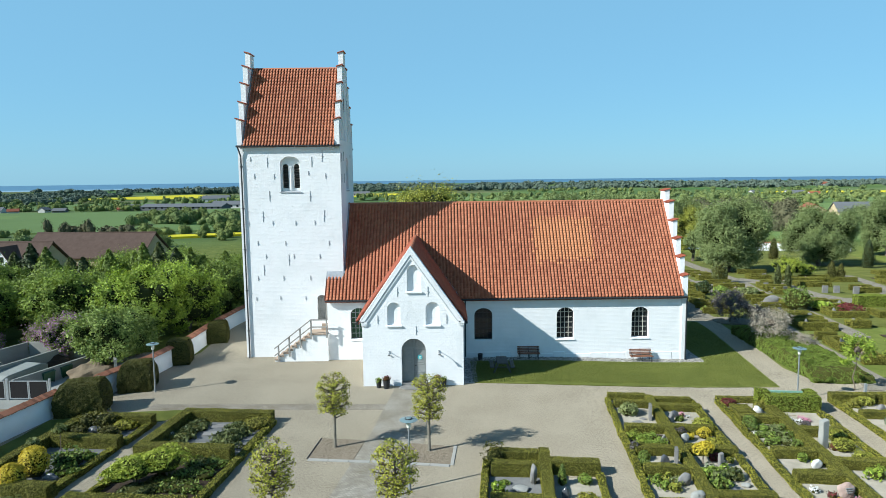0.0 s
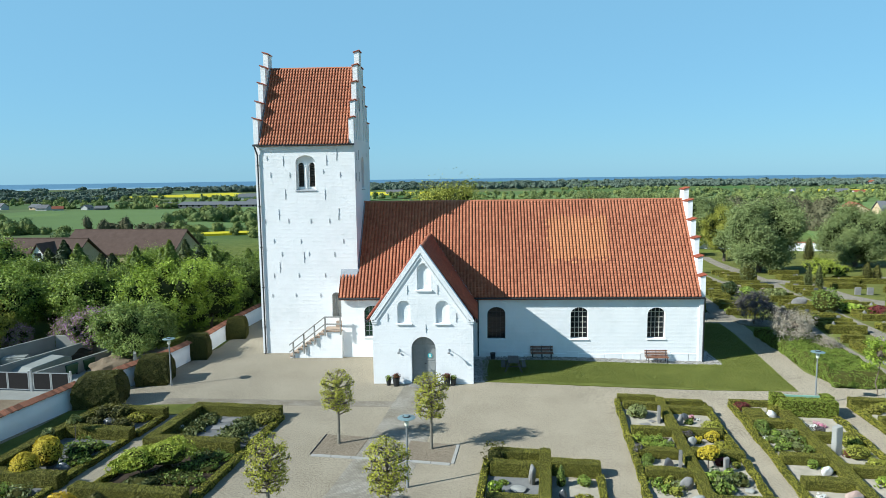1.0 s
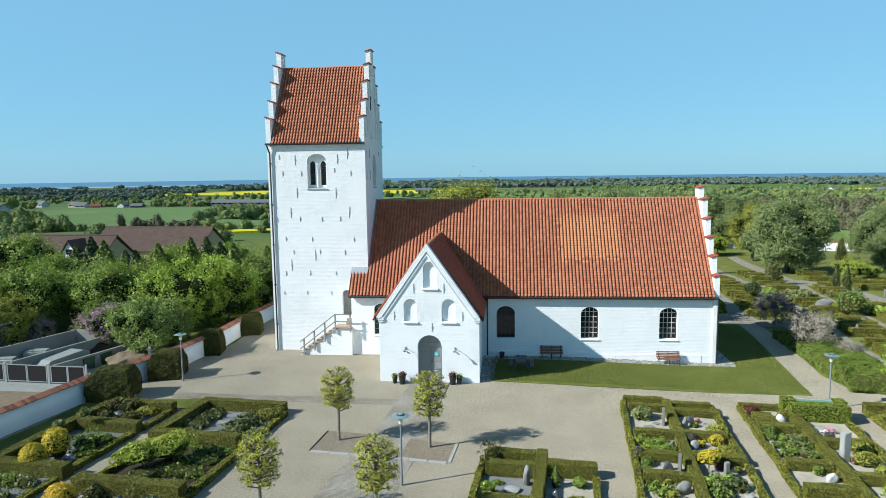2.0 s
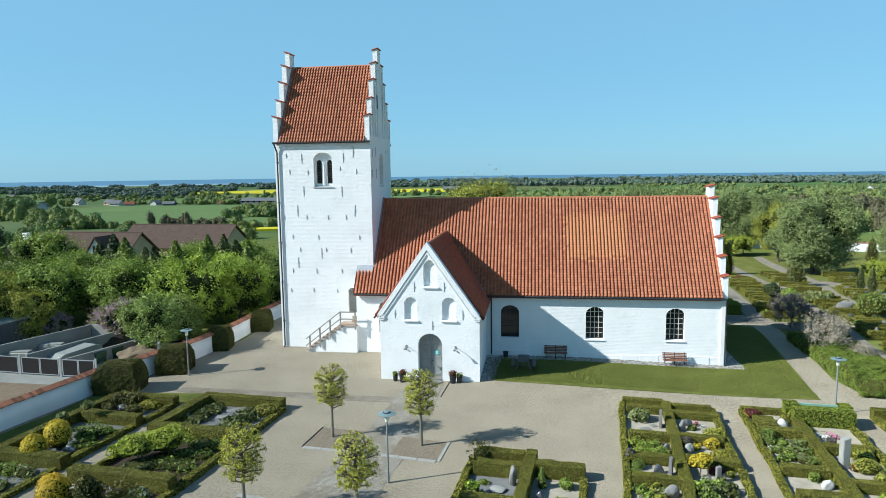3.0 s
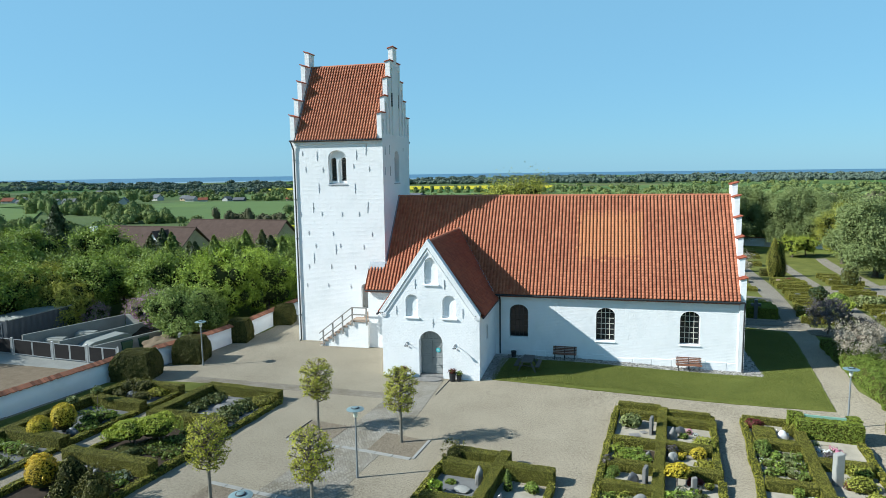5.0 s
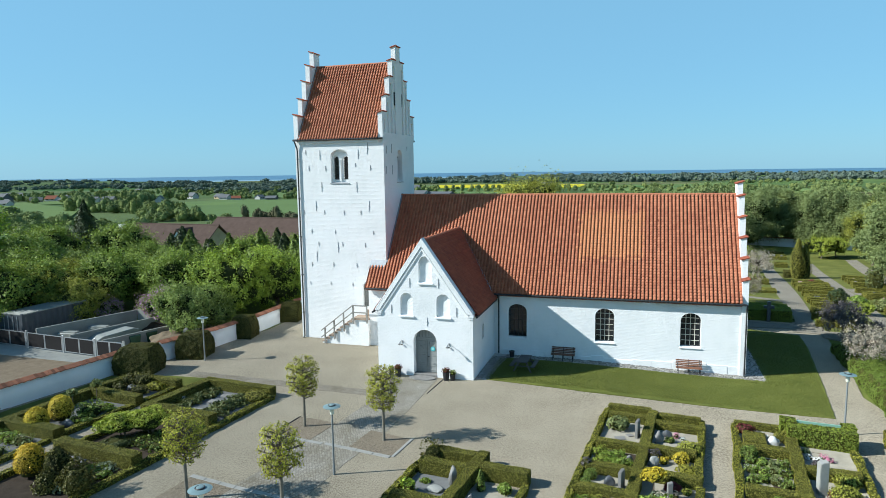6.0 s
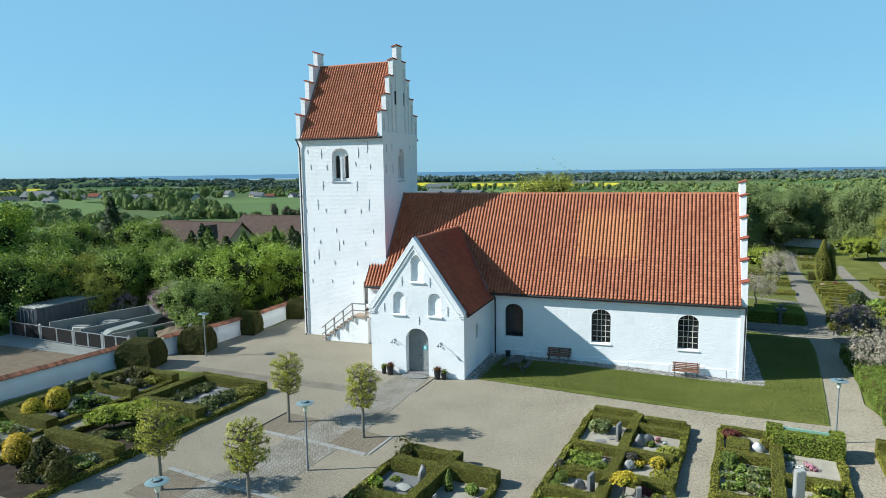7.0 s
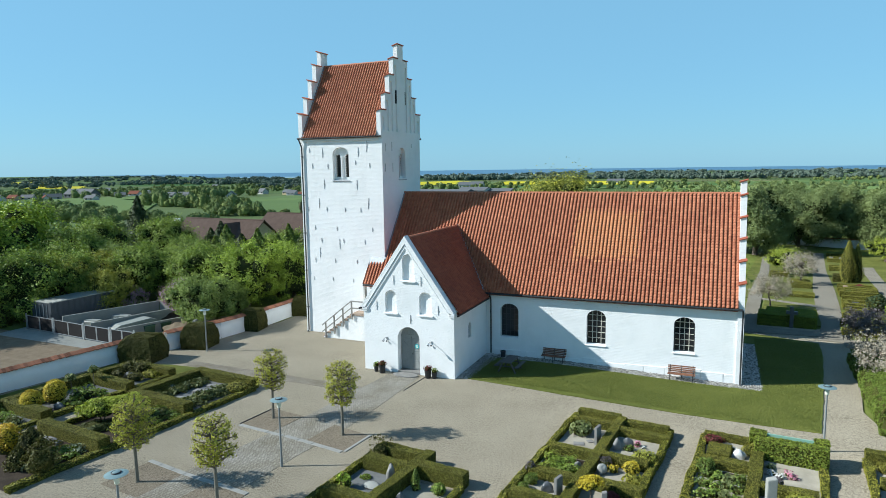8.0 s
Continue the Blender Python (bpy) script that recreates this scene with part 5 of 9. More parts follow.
build_ground()
sheet("gravel_yard", [(-26, 2), (-23.4, 25), (-22.6, 30), (-21.4, 36), (-20.6, 38.2), (-19.2, 44), (-18.4, 48), (-18.9, 62), (22.0, 62), (25.7, 62), (24.2, 47), (23.6, 43), (24.0, 40.5),
                      (44, 39.0), (44, 35.0), (30, 2)], 0.0, GRAVEL, "raked pale gravel of the churchyard forecourt and paths", "gravel yard")
sheet("lawn", [(2.05, 39.75), (7.7, 39.15), (11.4, 38.95), (21.1, 38.75), (22.0, 45.0), (23.1, 53.5), (23.3, 57.2), (18.0, 58.9), (18.0, 60.0), (-6.0, 60.0), (-6.0, 55.0), (18.9, 55.4), (18.8, 44.7), (10.4, 44.45), (4.0, 44.6), (2.5, 44.6)], 0.045, LAWN, "mown green lawn along the nave", "lawn", rough=0.05)
sheet("pebble_strip", [(1.38, 39.7), (2.1, 39.7), (2.55, 44.55), (10.4, 44.42), (18.85, 44.62), (18.95, 55.5), (17.71, 55.5), (17.71, 45.39), (1.38, 45.39)], 0.03, PEBBLE, "strip of rounded pebbles at the foot of the wall", "pebbles", rough=0.02)
sheet("sett_path", [(-2.95, 39.2), (-0.9, 39.2), (-0.85, 34.0), (-0.95, 29.9), (-1.4, 27.0), (-2.2, 18.0), (-6.4, 18.0), (-4.75, 25.1), (-3.75, 31.5)], 0.012, SETTS, "path of grey granite setts leading to the porch door", "paved path")
sheet("sett_strip", [(-17.0, 36.55), (-3.1, 36.1), (-3.1, 35.2), (-17.0, 35.6)], 0.010, SETTS_DARK, "band of worn setts across the gravel", "paved band")
sheet("tree_bed", [(-6.15, 31.25), (-3.9, 30.95), (-4.2, 28.7), (-6.4, 28.85)], 0.016, GRAVEL_BROWN, "square bed of brown gravel round a clipped tree", "tree bed")
sheet("tree_bed", [(-1.75, 30.55), (0.55, 30.05), (0.32, 28.05), (-2.0, 28.5)], 0.016, GRAVEL_BROWN, "square bed of brown gravel round a clipped tree", "tree bed")
sheet("tree_bed", [(-7.3, 24.0), (-4.95, 23.7), (-5.2, 21.3), (-7.6, 21.6)], 0.016, GRAVEL_BROWN, "square bed of brown gravel round a clipped tree", "tree bed")
sheet("tree_bed", [(-3.4, 23.6), (-1.2, 23.2), (-1.4, 21.0), (-3.6, 21.3)], 0.016, GRAVEL_BROWN, "square bed of brown gravel round a clipped tree", "tree bed")
sheet("grass_verge", [(-21.7, 34.2), (-17.9, 35.3), (-14.2, 35.6), (-15.2, 33.9), (-18.5, 33.0), (-21.9, 31.5)], 0.02, LAWN, "small patch of grass beside the clipped hedge", "grass", rough=0.05)
sheet("grass_verge", [(-24.2, 14.0), (-22.6, 28.0), (-21.4, 34.3), (-19.6, 33.0), (-20.6, 28.0), (-22.6, 14.0)], 0.028, LAWN, "strip of grass along the white boundary wall", "grass", rough=0.05)
sheet("car_park", [(-60, 10), (-24.8, 10), (-22.9, 28.5), (-22.0, 35.2), (-24.2, 37.4), (-60, 38.2)], 0.01, SANDPILE, "sandy lot outside the churchyard wall", "yard")
sheet("concrete_strip", [(-38, 36.4), (-23.2, 36.0), (-23.8, 37.5), (-38, 38.1)], 0.02, CONCRETE, "pale concrete strip before the gates", "paving")
sheet("compost_floor", [(-38, 38.1), (-23.8, 37.5), (-21.6, 38.4), (-21.6, 48), (-38, 48)], 0.015, CONCRETE, "concrete floor of the compost yard", "paving")


def kerb_line(pts, w=0.16, h=0.03, label="granite kerb slab laid flush in the gravel", name="kerb_slab", step=1.0, dark=False):
    """Flat slabs laid end to end."""
    for a, b in zip(pts, pts[1:]):
        a, b = Vector((*a, 0)), Vector((*b, 0))
        n = max(1, round((b - a).length / step))
        d = (b - a) / n
        ang = math.atan2(d.y, d.x)
        for i in range(n):
            c = a + d * (i + 0.5)
            bm = bmesh.new()
            soft_box(bm, -d.length / 2 + 0.008, d.length / 2 - 0.008, -w / 2, w / 2, -0.1, h, 0.012)
            alone(name, bm, IRON if dark else KERBSTONE, label, "kerb", group="kerb slabs", m=Matrix.Translation((c.x, c.y, gz(c.x, c.y))) @ Matrix.Rotation(ang, 4, "Z"))


kerb_line([(-6.15, 31.25), (-6.4, 28.85)], 0.05, 0.05, "dark steel edge of a tree bed", "bed_edging", 2.4, True)
kerb_line([(-6.35, 28.8), (-3.4, 28.45)], 0.24)
kerb_line([(-3.3, 28.5), (0.3, 27.95)], 0.24)
kerb_line([(0.62, 30.1), (0.4, 28.0)], 0.16)
kerb_line([(-0.50, 39.50), (-0.70, 36.40)], 0.06, 0.025, "narrow steel edge beside the setts", "path_edging", 3.0, True)
kerb_line([(-7.4, 24.0), (-4.9, 23.6), (-1.2, 23.2)], 0.24)


def door_slab():
    bm = bmesh.new()
    pts = [(math.cos(2 * math.pi * i / 24) * 0.86, math.sin(2 * math.pi * i / 24) * 0.42) for i in range(24)]
    a = [bm.verts.new((x, y, 0.07)) for x, y in pts]
    b = [bm.verts.new((x * 1.02, y * 1.02, -0.05)) for x, y in pts]
    bm.faces.new(a)
    for i in range(24):
        bm.faces.new((b[i], b[(i + 1) % 24], a[(i + 1) % 24], a[i]))
    alone("door_slab", bm, GRANITE, "large flat oval millstone before the porch door", "stone slab", m=pose(-1.85, 38.95, 0.0))


door_slab()


def grass_blades(name, n, seed, boxes, keep, label):
    """Short grass standing on the lawn."""
    rng = np.random.RandomState(seed)
    pts = []
    for x0, x1, y0, y1, share in boxes:
        k = int(n * share)
        pts.append(np.stack([rng.uniform(x0, x1, k), rng.uniform(y0, y1, k)], 1))
    p = np.concatenate(pts)
    p = p[[keep(x, y) for x, y in p]]
    z = np.array([gz(x, y) for x, y in p]) + 0.045
    a = rng.uniform(0, 2 * np.pi, len(p))
    w, h = rng.uniform(0.010, 0.022, len(p)), rng.uniform(0.02, 0.05, len(p))
    lean = rng.normal(0, 0.03, (len(p), 2))
    b = np.concatenate([p, z[:, None]], 1)
    s = np.stack([np.cos(a) * w, np.sin(a) * w, np.zeros(len(p))], 1)
    u = np.concatenate([lean, h[:, None]], 1)
    v = np.stack([b - s, b + s, b + u + s * 0.3, b + u - s * 0.3], 1)
    alone_mesh(name, quads(name, v.reshape(-1, 3), np.arange(4 * len(p)).reshape(-1, 4)), GRASSBLADE, label, "grass", "stuff")


GRASSBLADE = leafy("lawn grass blades", (0.10, 0.122, 0.020), (0.205, 0.222, 0.048), 0.3, scale=0.4)
grass_blades("lawn_grass", 90000, 5, [(2.0, 22.6, 38.9, 44.6, 0.75), (18.9, 23.2, 44.6, 57.0, 0.25)], lambda x, y: y > 39.85 - 0.055 * (x - 2) and x < 21.1 + 0.13 * (y - 39) and not (x < 18.9 and y > 44.4), "short mown grass of the lawn")


def pebbles():
    """Rounded stones along the foot of the nave wall."""
    rng = np.random.RandomState(4)
    n = 3600
    k = rng.rand(n)
    x = np.where(k < 0.68, rng.uniform(2.3, 18.8, n), np.where(k < 0.85, rng.uniform(17.75, 18.9, n), rng.uniform(1.42, 2.3, n)))
    y = np.where(k < 0.68, rng.uniform(44.55, 45.36, n), np.where(k < 0.85, rng.uniform(45.0, 55.3, n), rng.uniform(39.8, 44.8, n)))
    r = rng.uniform(0.03, 0.07, n)
    c = np.stack([x, y, np.array([gz(a, b) for a, b in zip(x, y)]) + 0.035], 1)
    base, face = ball_body(1, 1, 0.7, 3, 0, 0.0)
    v = c[:, None, :] + base[None] * r[:, None, None]
    f = face[None] + (np.arange(n) * len(base))[:, None, None]
    alone_mesh("wall_pebbles", quads("wall_pebbles", v.reshape(-1, 3), f.reshape(-1, 4)), surface("round pebbles", (0.14, 0.13, 0.115), (0.42, 0.40, 0.36), 8.0, 26.0, 0.85, 0.3, 0.01, per="island", spread=0.7), "rounded grey pebbles along the wall", "pebbles", "stuff")


pebbles()


# ---- walls, lamps, benches ----
def boundary_wall(pts, h, thick=0.42, label="whitewashed churchyard wall with red tile coping"):
    """A whitewashed wall in one run, with coping tiles laid one by one across its top."""
    a = Vector((*pts[0], 0))
    root = thing("boundary_wall", a.x, a.y, gz(a.x, a.y), label, "wall", "boundary walls", kind="structure")
    loc = root.location
    me = None
    for p, q in zip(pts, pts[1:]):
        p, q = Vector((*p, 0)), Vector((*q, 0))
        d = (q - p).normalized()
        n = Vector((-d.y, d.x, 0))
        length = (q - p).length
        k = max(2, int(length / 0.5))
        v, f = [], []
        for j, (off, z) in enumerate(((-0.5, -0.4), (-0.47, 0.5), (-0.43, h), (0.43, h), (0.47, 0.5), (0.5, -0.4))):
            for i in range(k + 1):
                c = p + d * (length * i / k) + n * off * thick
                v.append(c + Vector((0, 0, gz(c.x, c.y) + z)) - loc)
        v = np.array([tuple(c) for c in v])
        v += wobble(v, 0.022, 1.6)
        for j in range(5):
            for i in range(k):
                f.append((j * (k + 1) + i, j * (k + 1) + i + 1, (j + 1) * (k + 1) + i + 1, (j + 1) * (k + 1) + i))
        under_mesh("wall_run", quads("wall_run", v, f), WHITE, root)
        if me is None:
            bm = bmesh.new()
            t = 0.045
            prof = [(-0.34, 0.0), (0.0, 0.17), (0.34, 0.0), (0.34, t), (0.0, 0.17 + t), (-0.34, t)]
            ra = [bm.verts.new((-0.10, y, z)) for y, z in prof]
            rb = [bm.verts.new((0.085, y * 0.97, z + 0.012)) for y, z in prof]
            bm.faces.new(ra), bm.faces.new(rb[::-1])
            for i in range(6):
                bm.faces.new((ra[i], rb[i], rb[(i + 1) % 6], ra[(i + 1) % 6]))
            bmesh.ops.recalc_face_normals(bm, faces=bm.faces[:])
            me = bpy.data.meshes.new("coping_tile")
            bm.to_mesh(me)
            bm.free()
            me.materials.append(COPING)
        m = max(1, int(length / 0.2))
        rng = random.Random(int(length * 100))
        for i in range(m):
            c = p + d * (length * (i + 0.5) / m)
            ob = new("coping_tile", me)
            ob.parent = root
            ob.location = c + Vector((0, 0, gz(c.x, c.y) + h - 0.02 + rng.uniform(-0.01, 0.012))) - loc
            ob.rotation_euler = (rng.uniform(-0.03, 0.03), rng.uniform(-0.03, 0.03), math.atan2(d.y, d.x) + rng.uniform(-0.03, 0.03))


COPING = surface("weathered coping tiles", (0.20, 0.09, 0.055), (0.44, 0.19, 0.11), 1.5, 18.0, 0.85, 0.4, 0.008, per="object", spread=0.6)
boundary_wall([(-26.6, 12.0), (-24.9, 20.0), (-23.2, 27.8), (-21.9, 35.3)], 1.25)
boundary_wall([(-20.9, 37.9), (-19.6, 42.0), (-19.0, 46.5), (-19.0, 52.2), (-18.6, 57.5), (-17.5, 64.0)], 1.3)


LAMPPOLE = plain("grey lamp pole paint", (0.20, 0.215, 0.215), 0.5)


def street_lamp(x, y):
    e = thing("park_lamp", x, y, gz(x, y), "slender grey lamp post with flat blue green disc shade", "lamp post", "churchyard lamps")
    bm = bmesh.new()
    lathe(bm, [(0.06, -0.1), (0.06, 0.35), (0.045, 0.45), (0.038, 2.72)], 14)
    under("pole", bm, LAMPPOLE, e)
    bm = bmesh.new()
    lathe(bm, [(0.05, 2.70), (0.085, 2.74), (0.105, 3.04), (0.10, 3.06)], 18)
    under("diffuser", bm, LAMPWHITE, e, "yellowish opal glass cylinder")
    bm = bmesh.new()
    lathe(bm, [(0.10, 3.05), (0.28, 3.072), (0.375, 3.06), (0.38, 3.070), (0.28, 3.098), (0.13, 3.118), (0.12, 3.15), (0.08, 3.165), (0.02, 3.17)], 36)
    under("shade", bm, LAMPBLUE, e, "blue green enamelled disc")
    bm = bmesh.new()
    for i in range(24):
        a, b = 2 * math.pi * i / 24, 2 * math.pi * (i + 1) / 24
        rod(bm, (0.145 * math.cos(a), 0.145 * math.sin(a), 3.128), (0.145 * math.cos(b), 0.145 * math.sin(b), 3.128), 0.022, 0.022, 6, False)
    under("ring", bm, IRON, e)


for x, y in ((-1.42, 25.75), (20.85, 36.35), (-17.85, 38.75), (-2.2, 18.1)):
    street_lamp(x, y)


def bench(x, y, turn, label):
    e = thing("bench", x, y, gz(x, y), label, "bench", "benches by the nave", turn)
    for i in range(5):
        bm = bmesh.new()
        soft_box(bm, -0.80, 0.80, -0.26 + i * 0.095, -0.185 + i * 0.095, 0.42, 0.455, 0.01)
        under("seat_slat", bm, BENCHWOOD, e)
    for i in range(4):
        bm = bmesh.new()
        soft_box(bm, -0.80, 0.80, -0.018, 0.018, -0.04, 0.04, 0.01)
        bmesh.ops.transform(bm, matrix=pose(0, 0.24 + i * 0.035, 0.52 + i * 0.1, -14, 0, 0), verts=bm.verts[:])
        under("back_slat", bm, BENCHWOOD, e)
    for sx in (-0.66, 0.0, 0.66):
        bm = bmesh.new()
        pipe(bm, [(sx, -0.24, -0.05), (sx, -0.22, 0.41), (sx, 0.20, 0.41), (sx, 0.36, 0.88)], 0.022)
        pipe(bm, [(sx, 0.18, 0.41), (sx, 0.26, -0.05)], 0.022)
        under("leg_frame", bm, IRON, e)
    for sx in (-0.70, 0.70):
        bm = bmesh.new()
        pipe(bm, [(sx, -0.22, 0.41), (sx, -0.22, 0.62), (sx, 0.28, 0.64)], 0.018)
        under("armrest", bm, IRON, e)


bench(6.25, 44.95, 0, "dark brown slatted bench in the shade of the porch")
bench(14.3, 44.75, 0, "red brown slatted bench in the sun beside the wall")


def picnic_table(x, y, turn):
    e = thing("picnic_table", x, y, gz(x, y) + 0.045, "dark weathered wooden picnic table with fixed benches on the lawn", "picnic table", "", turn)
    for i in range(5):
        bm = bmesh.new()
        soft_box(bm, -0.85, 0.85, -0.36 + i * 0.146, -0.225 + i * 0.146, 0.70, 0.74, 0.01)
        under("top_board", bm, DARKWOOD, e)
    for s in (-1, 1):
        for k in (0, 1):
            bm = bmesh.new()
            yy = s * (0.62 + k * 0.135)
            soft_box(bm, -0.85, 0.85, yy - 0.06, yy + 0.06, 0.42, 0.455, 0.01)
            under("bench_board", bm, DARKWOOD, e)
    for sx in (-0.6, 0.6):
        for s in (-1, 1):
            bm = bmesh.new()
            tmp = bmesh.new()
            box(tmp, sx - 0.03, sx + 0.03, -0.045, 0.045, 0, 0.78)
            join(bm, tmp, Matrix.Translation((0, s * 0.58, -0.03)) @ Matrix.Rotation(radians(s * 24), 4, "X"))
            under("leg", bm, DARKWOOD, e)
        bm = bmesh.new()
        soft_box(bm, sx + 0.032, sx + 0.075, -0.82, 0.82, 0.36, 0.42, 0.008)
        under("cross_beam", bm, DARKWOOD, e)


picnic_table(4.05, 42.2, 88)


def pot(x, y, r, h, flowers):
    e = thing("flower_pot", x, y, gz(x, y), "black plastic pot with small plants at the porch wall", "flower pot", "pots at the porch")
    bm = bmesh.new()
    lathe(bm, [(r * 0.78, 0.0), (r, h), (r * 1.06, h), (r * 1.06, h + 0.03), (r * 0.9, h + 0.03), (r * 0.88, h - 0.03)], 18)
    under("pot", bm, POTBLACK, e)
    me = shrub_mesh("plant", r * 1.1, r * 1.1, 0.3, 0.035, 160, int(x * 100) % 97, 0.3)
    for v in me.vertices:
        v.co.z += h - 0.02
    under_mesh("plant", me, [HEDGE_CORE, flowers], e)


pot(-3.98, 39.05, 0.16, 0.34, LEAF_MID)
pot(-3.48, 38.92, 0.22, 0.50, LEAF_RED)
pot(-0.30, 39.02, 0.22, 0.50, LEAF_RED)
pot(0.10, 39.08, 0.17, 0.34, LEAF_MID)


def litter_bin(x, y):
    e = thing("litter_bin", x, y, gz(x, y), "small dark round bin by the nave wall", "bin")
    bm = bmesh.new()
    lathe(bm, [(0.15, 0.0), (0.18, 0.42), (0.195, 0.42), (0.195, 0.46), (0.16, 0.46), (0.15, 0.40)], 18)
    under("drum", bm, IRON, e)


litter_bin(2.75, 44.85)


# ---- hedges and graves ----
def bed_pose(u, v, z=0.0, turn=0.0):
    return Matrix.Translation(bed(u, v, z)) @ Matrix.Rotation(BED + radians(turn), 4, "Z")


HEDGE_SEED = [0]
LEAF_BEECH = leafy("fresh beech leaves", (0.09, 0.13, 0.014), (0.29, 0.34, 0.045), 0.3)
LEAF_MAPLE = leafy("yellow green maple leaves", (0.16, 0.20, 0.020), (0.46, 0.52, 0.070), 0.3)


def hedge(u0, u1, v0, v1, h=0.46, style="box", label=""):
    HEDGE_SEED[0] += 1
    k = HEDGE_SEED[0]
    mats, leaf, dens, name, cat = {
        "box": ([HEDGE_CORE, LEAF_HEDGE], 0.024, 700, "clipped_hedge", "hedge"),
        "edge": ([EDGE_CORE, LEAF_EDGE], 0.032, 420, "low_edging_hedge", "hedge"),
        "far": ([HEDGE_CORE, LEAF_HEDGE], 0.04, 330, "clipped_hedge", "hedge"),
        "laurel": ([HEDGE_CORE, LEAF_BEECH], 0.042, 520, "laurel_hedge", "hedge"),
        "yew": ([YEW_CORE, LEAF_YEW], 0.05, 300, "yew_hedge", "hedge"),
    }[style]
    uc, vc = (u0 + u1) / 2, (v0 + v1) / 2
    far = style == "far"
    me = leafy_box(name, u1 - u0, v1 - v0, h, 0.16 if far else 0.10, leaf, dens, 0.014 if style != "edge" else 0.028, k, shift=(u0 * 3.1, v0 * 2.7))
    words = {"box": "clipped box hedge between graves", "edge": "low yellow green edging hedge along the gravel path", "far": "clipped box hedge in the far churchyard",
             "laurel": "tall glossy beech hedge round a green board", "yew": "dark clipped yew hedge"}
    return alone_mesh(name, me, mats, label or words[style], cat, group="grave hedges" if style != "edge" else "edging hedges", m=bed_pose(uc, vc, -0.02))


def patch(u0, u1, v0, v1, material, label="gravel surface of a grave", cat="grave bed"):
    bm = bmesh.new()
    nu, nv = max(1, int((u1 - u0) / 0.3)), max(1, int((v1 - v0) / 0.3))
    v, f = grid_face((u0 - (u0 + u1) / 2, -(v1 - v0) / 2, 0.035), (u1 - u0, 0, 0), (0, v1 - v0, 0), nu, nv)
    v = v + wobble(v + np.array([u0 * 5, v0 * 5, 0]), 0.012, 3.0) * np.array([0, 0, 1.0])
    bm.free()
    return alone_mesh("grave_bed", quads("grave_bed", v, f), material, label, cat, "structure", m=bed_pose((u0 + u1) / 2, (v0 + v1) / 2))


def stone(kind, u, v, w, h, t, material, turn=0.0, text=False, lean=0.0, label=""):
    """Gravestones: upright slab, rough stone, boulder, post or lying plate."""
    rng = random.Random(int(u * 131 + v * 17))
    bm = bmesh.new()
    if kind in ("slab", "post", "plate"):
        soft_box(bm, -w / 2, w / 2, -t / 2, t / 2, -0.08, h, 0.02 if kind != "plate" else 0.01, 2)
        if kind == "post":
            for q in bm.verts:
                if q.co.z > h * 0.5:
                    q.co.z += q.co.x * 0.25
    else:
        bmesh.ops.create_icosphere(bm, subdivisions=3, radius=1.0)
        sh = Vector((rng.uniform(0, 9), rng.uniform(0, 9), rng.uniform(0, 9)))
        for q in bm.verts:
            p = q.co.copy()
            q.co = p * (1 + 0.30 * noise.noise(p * 1.1 + sh) + 0.10 * noise.noise(p * 3.0 + sh))
            q.co = Vector((q.co.x * w / 2, q.co.y * t / 2, max(-0.06, q.co.z * h * 0.55 + h * 0.45)))
            if kind == "rough":
                q.co.x *= 1.05 - 0.45 * max(0, q.co.z / h)
    name = {"slab": "headstone", "post": "stone_post", "plate": "stone_plate", "rough": "rough_headstone", "boulder": "boulder_headstone"}[kind]
    words = label or {"slab": "upright polished granite headstone", "post": "tall pale stone post on a grave", "plate": "flat stone plate lying on a grave", "rough": "upright rough field stone on a grave", "boulder": "rounded grey boulder on a grave"}[kind]
    e = alone(name, bm, material, words, "headstone", group="headstones", m=bed_pose(u, v, 0.03, turn) @ Matrix.Rotation(radians(lean), 4, "X"))
    if text:
        for i in range(3):
            b = bmesh.new()
            ww = w * (0.5 - 0.1 * i)
            yy = -t / 2 - 0.004
            box(b, -ww / 2, ww / 2, yy - 0.006, yy + 0.02, h * (0.68 - 0.14 * i), h * (0.68 - 0.14 * i) + 0.035)
            under("text_bar", b, SLATE if material in (PALESTONE, GRANITE) else PALESTONE, e)
    return e


def shrub(u, v, rx, ry, h, leaf_mat, leaf=0.05, count=500, label="small clipped shrub on a grave", name="shrub", core=None, lump=0.15, spread=0.7, z=0.0, turn=0.0, group="grave shrubs"):
    me = shrub_mesh(name, rx, ry, h, leaf, count, int(abs(u) * 37 + abs(v) * 91) % 9973, lump, spread)
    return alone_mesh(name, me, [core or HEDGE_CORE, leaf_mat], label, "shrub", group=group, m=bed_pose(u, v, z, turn))


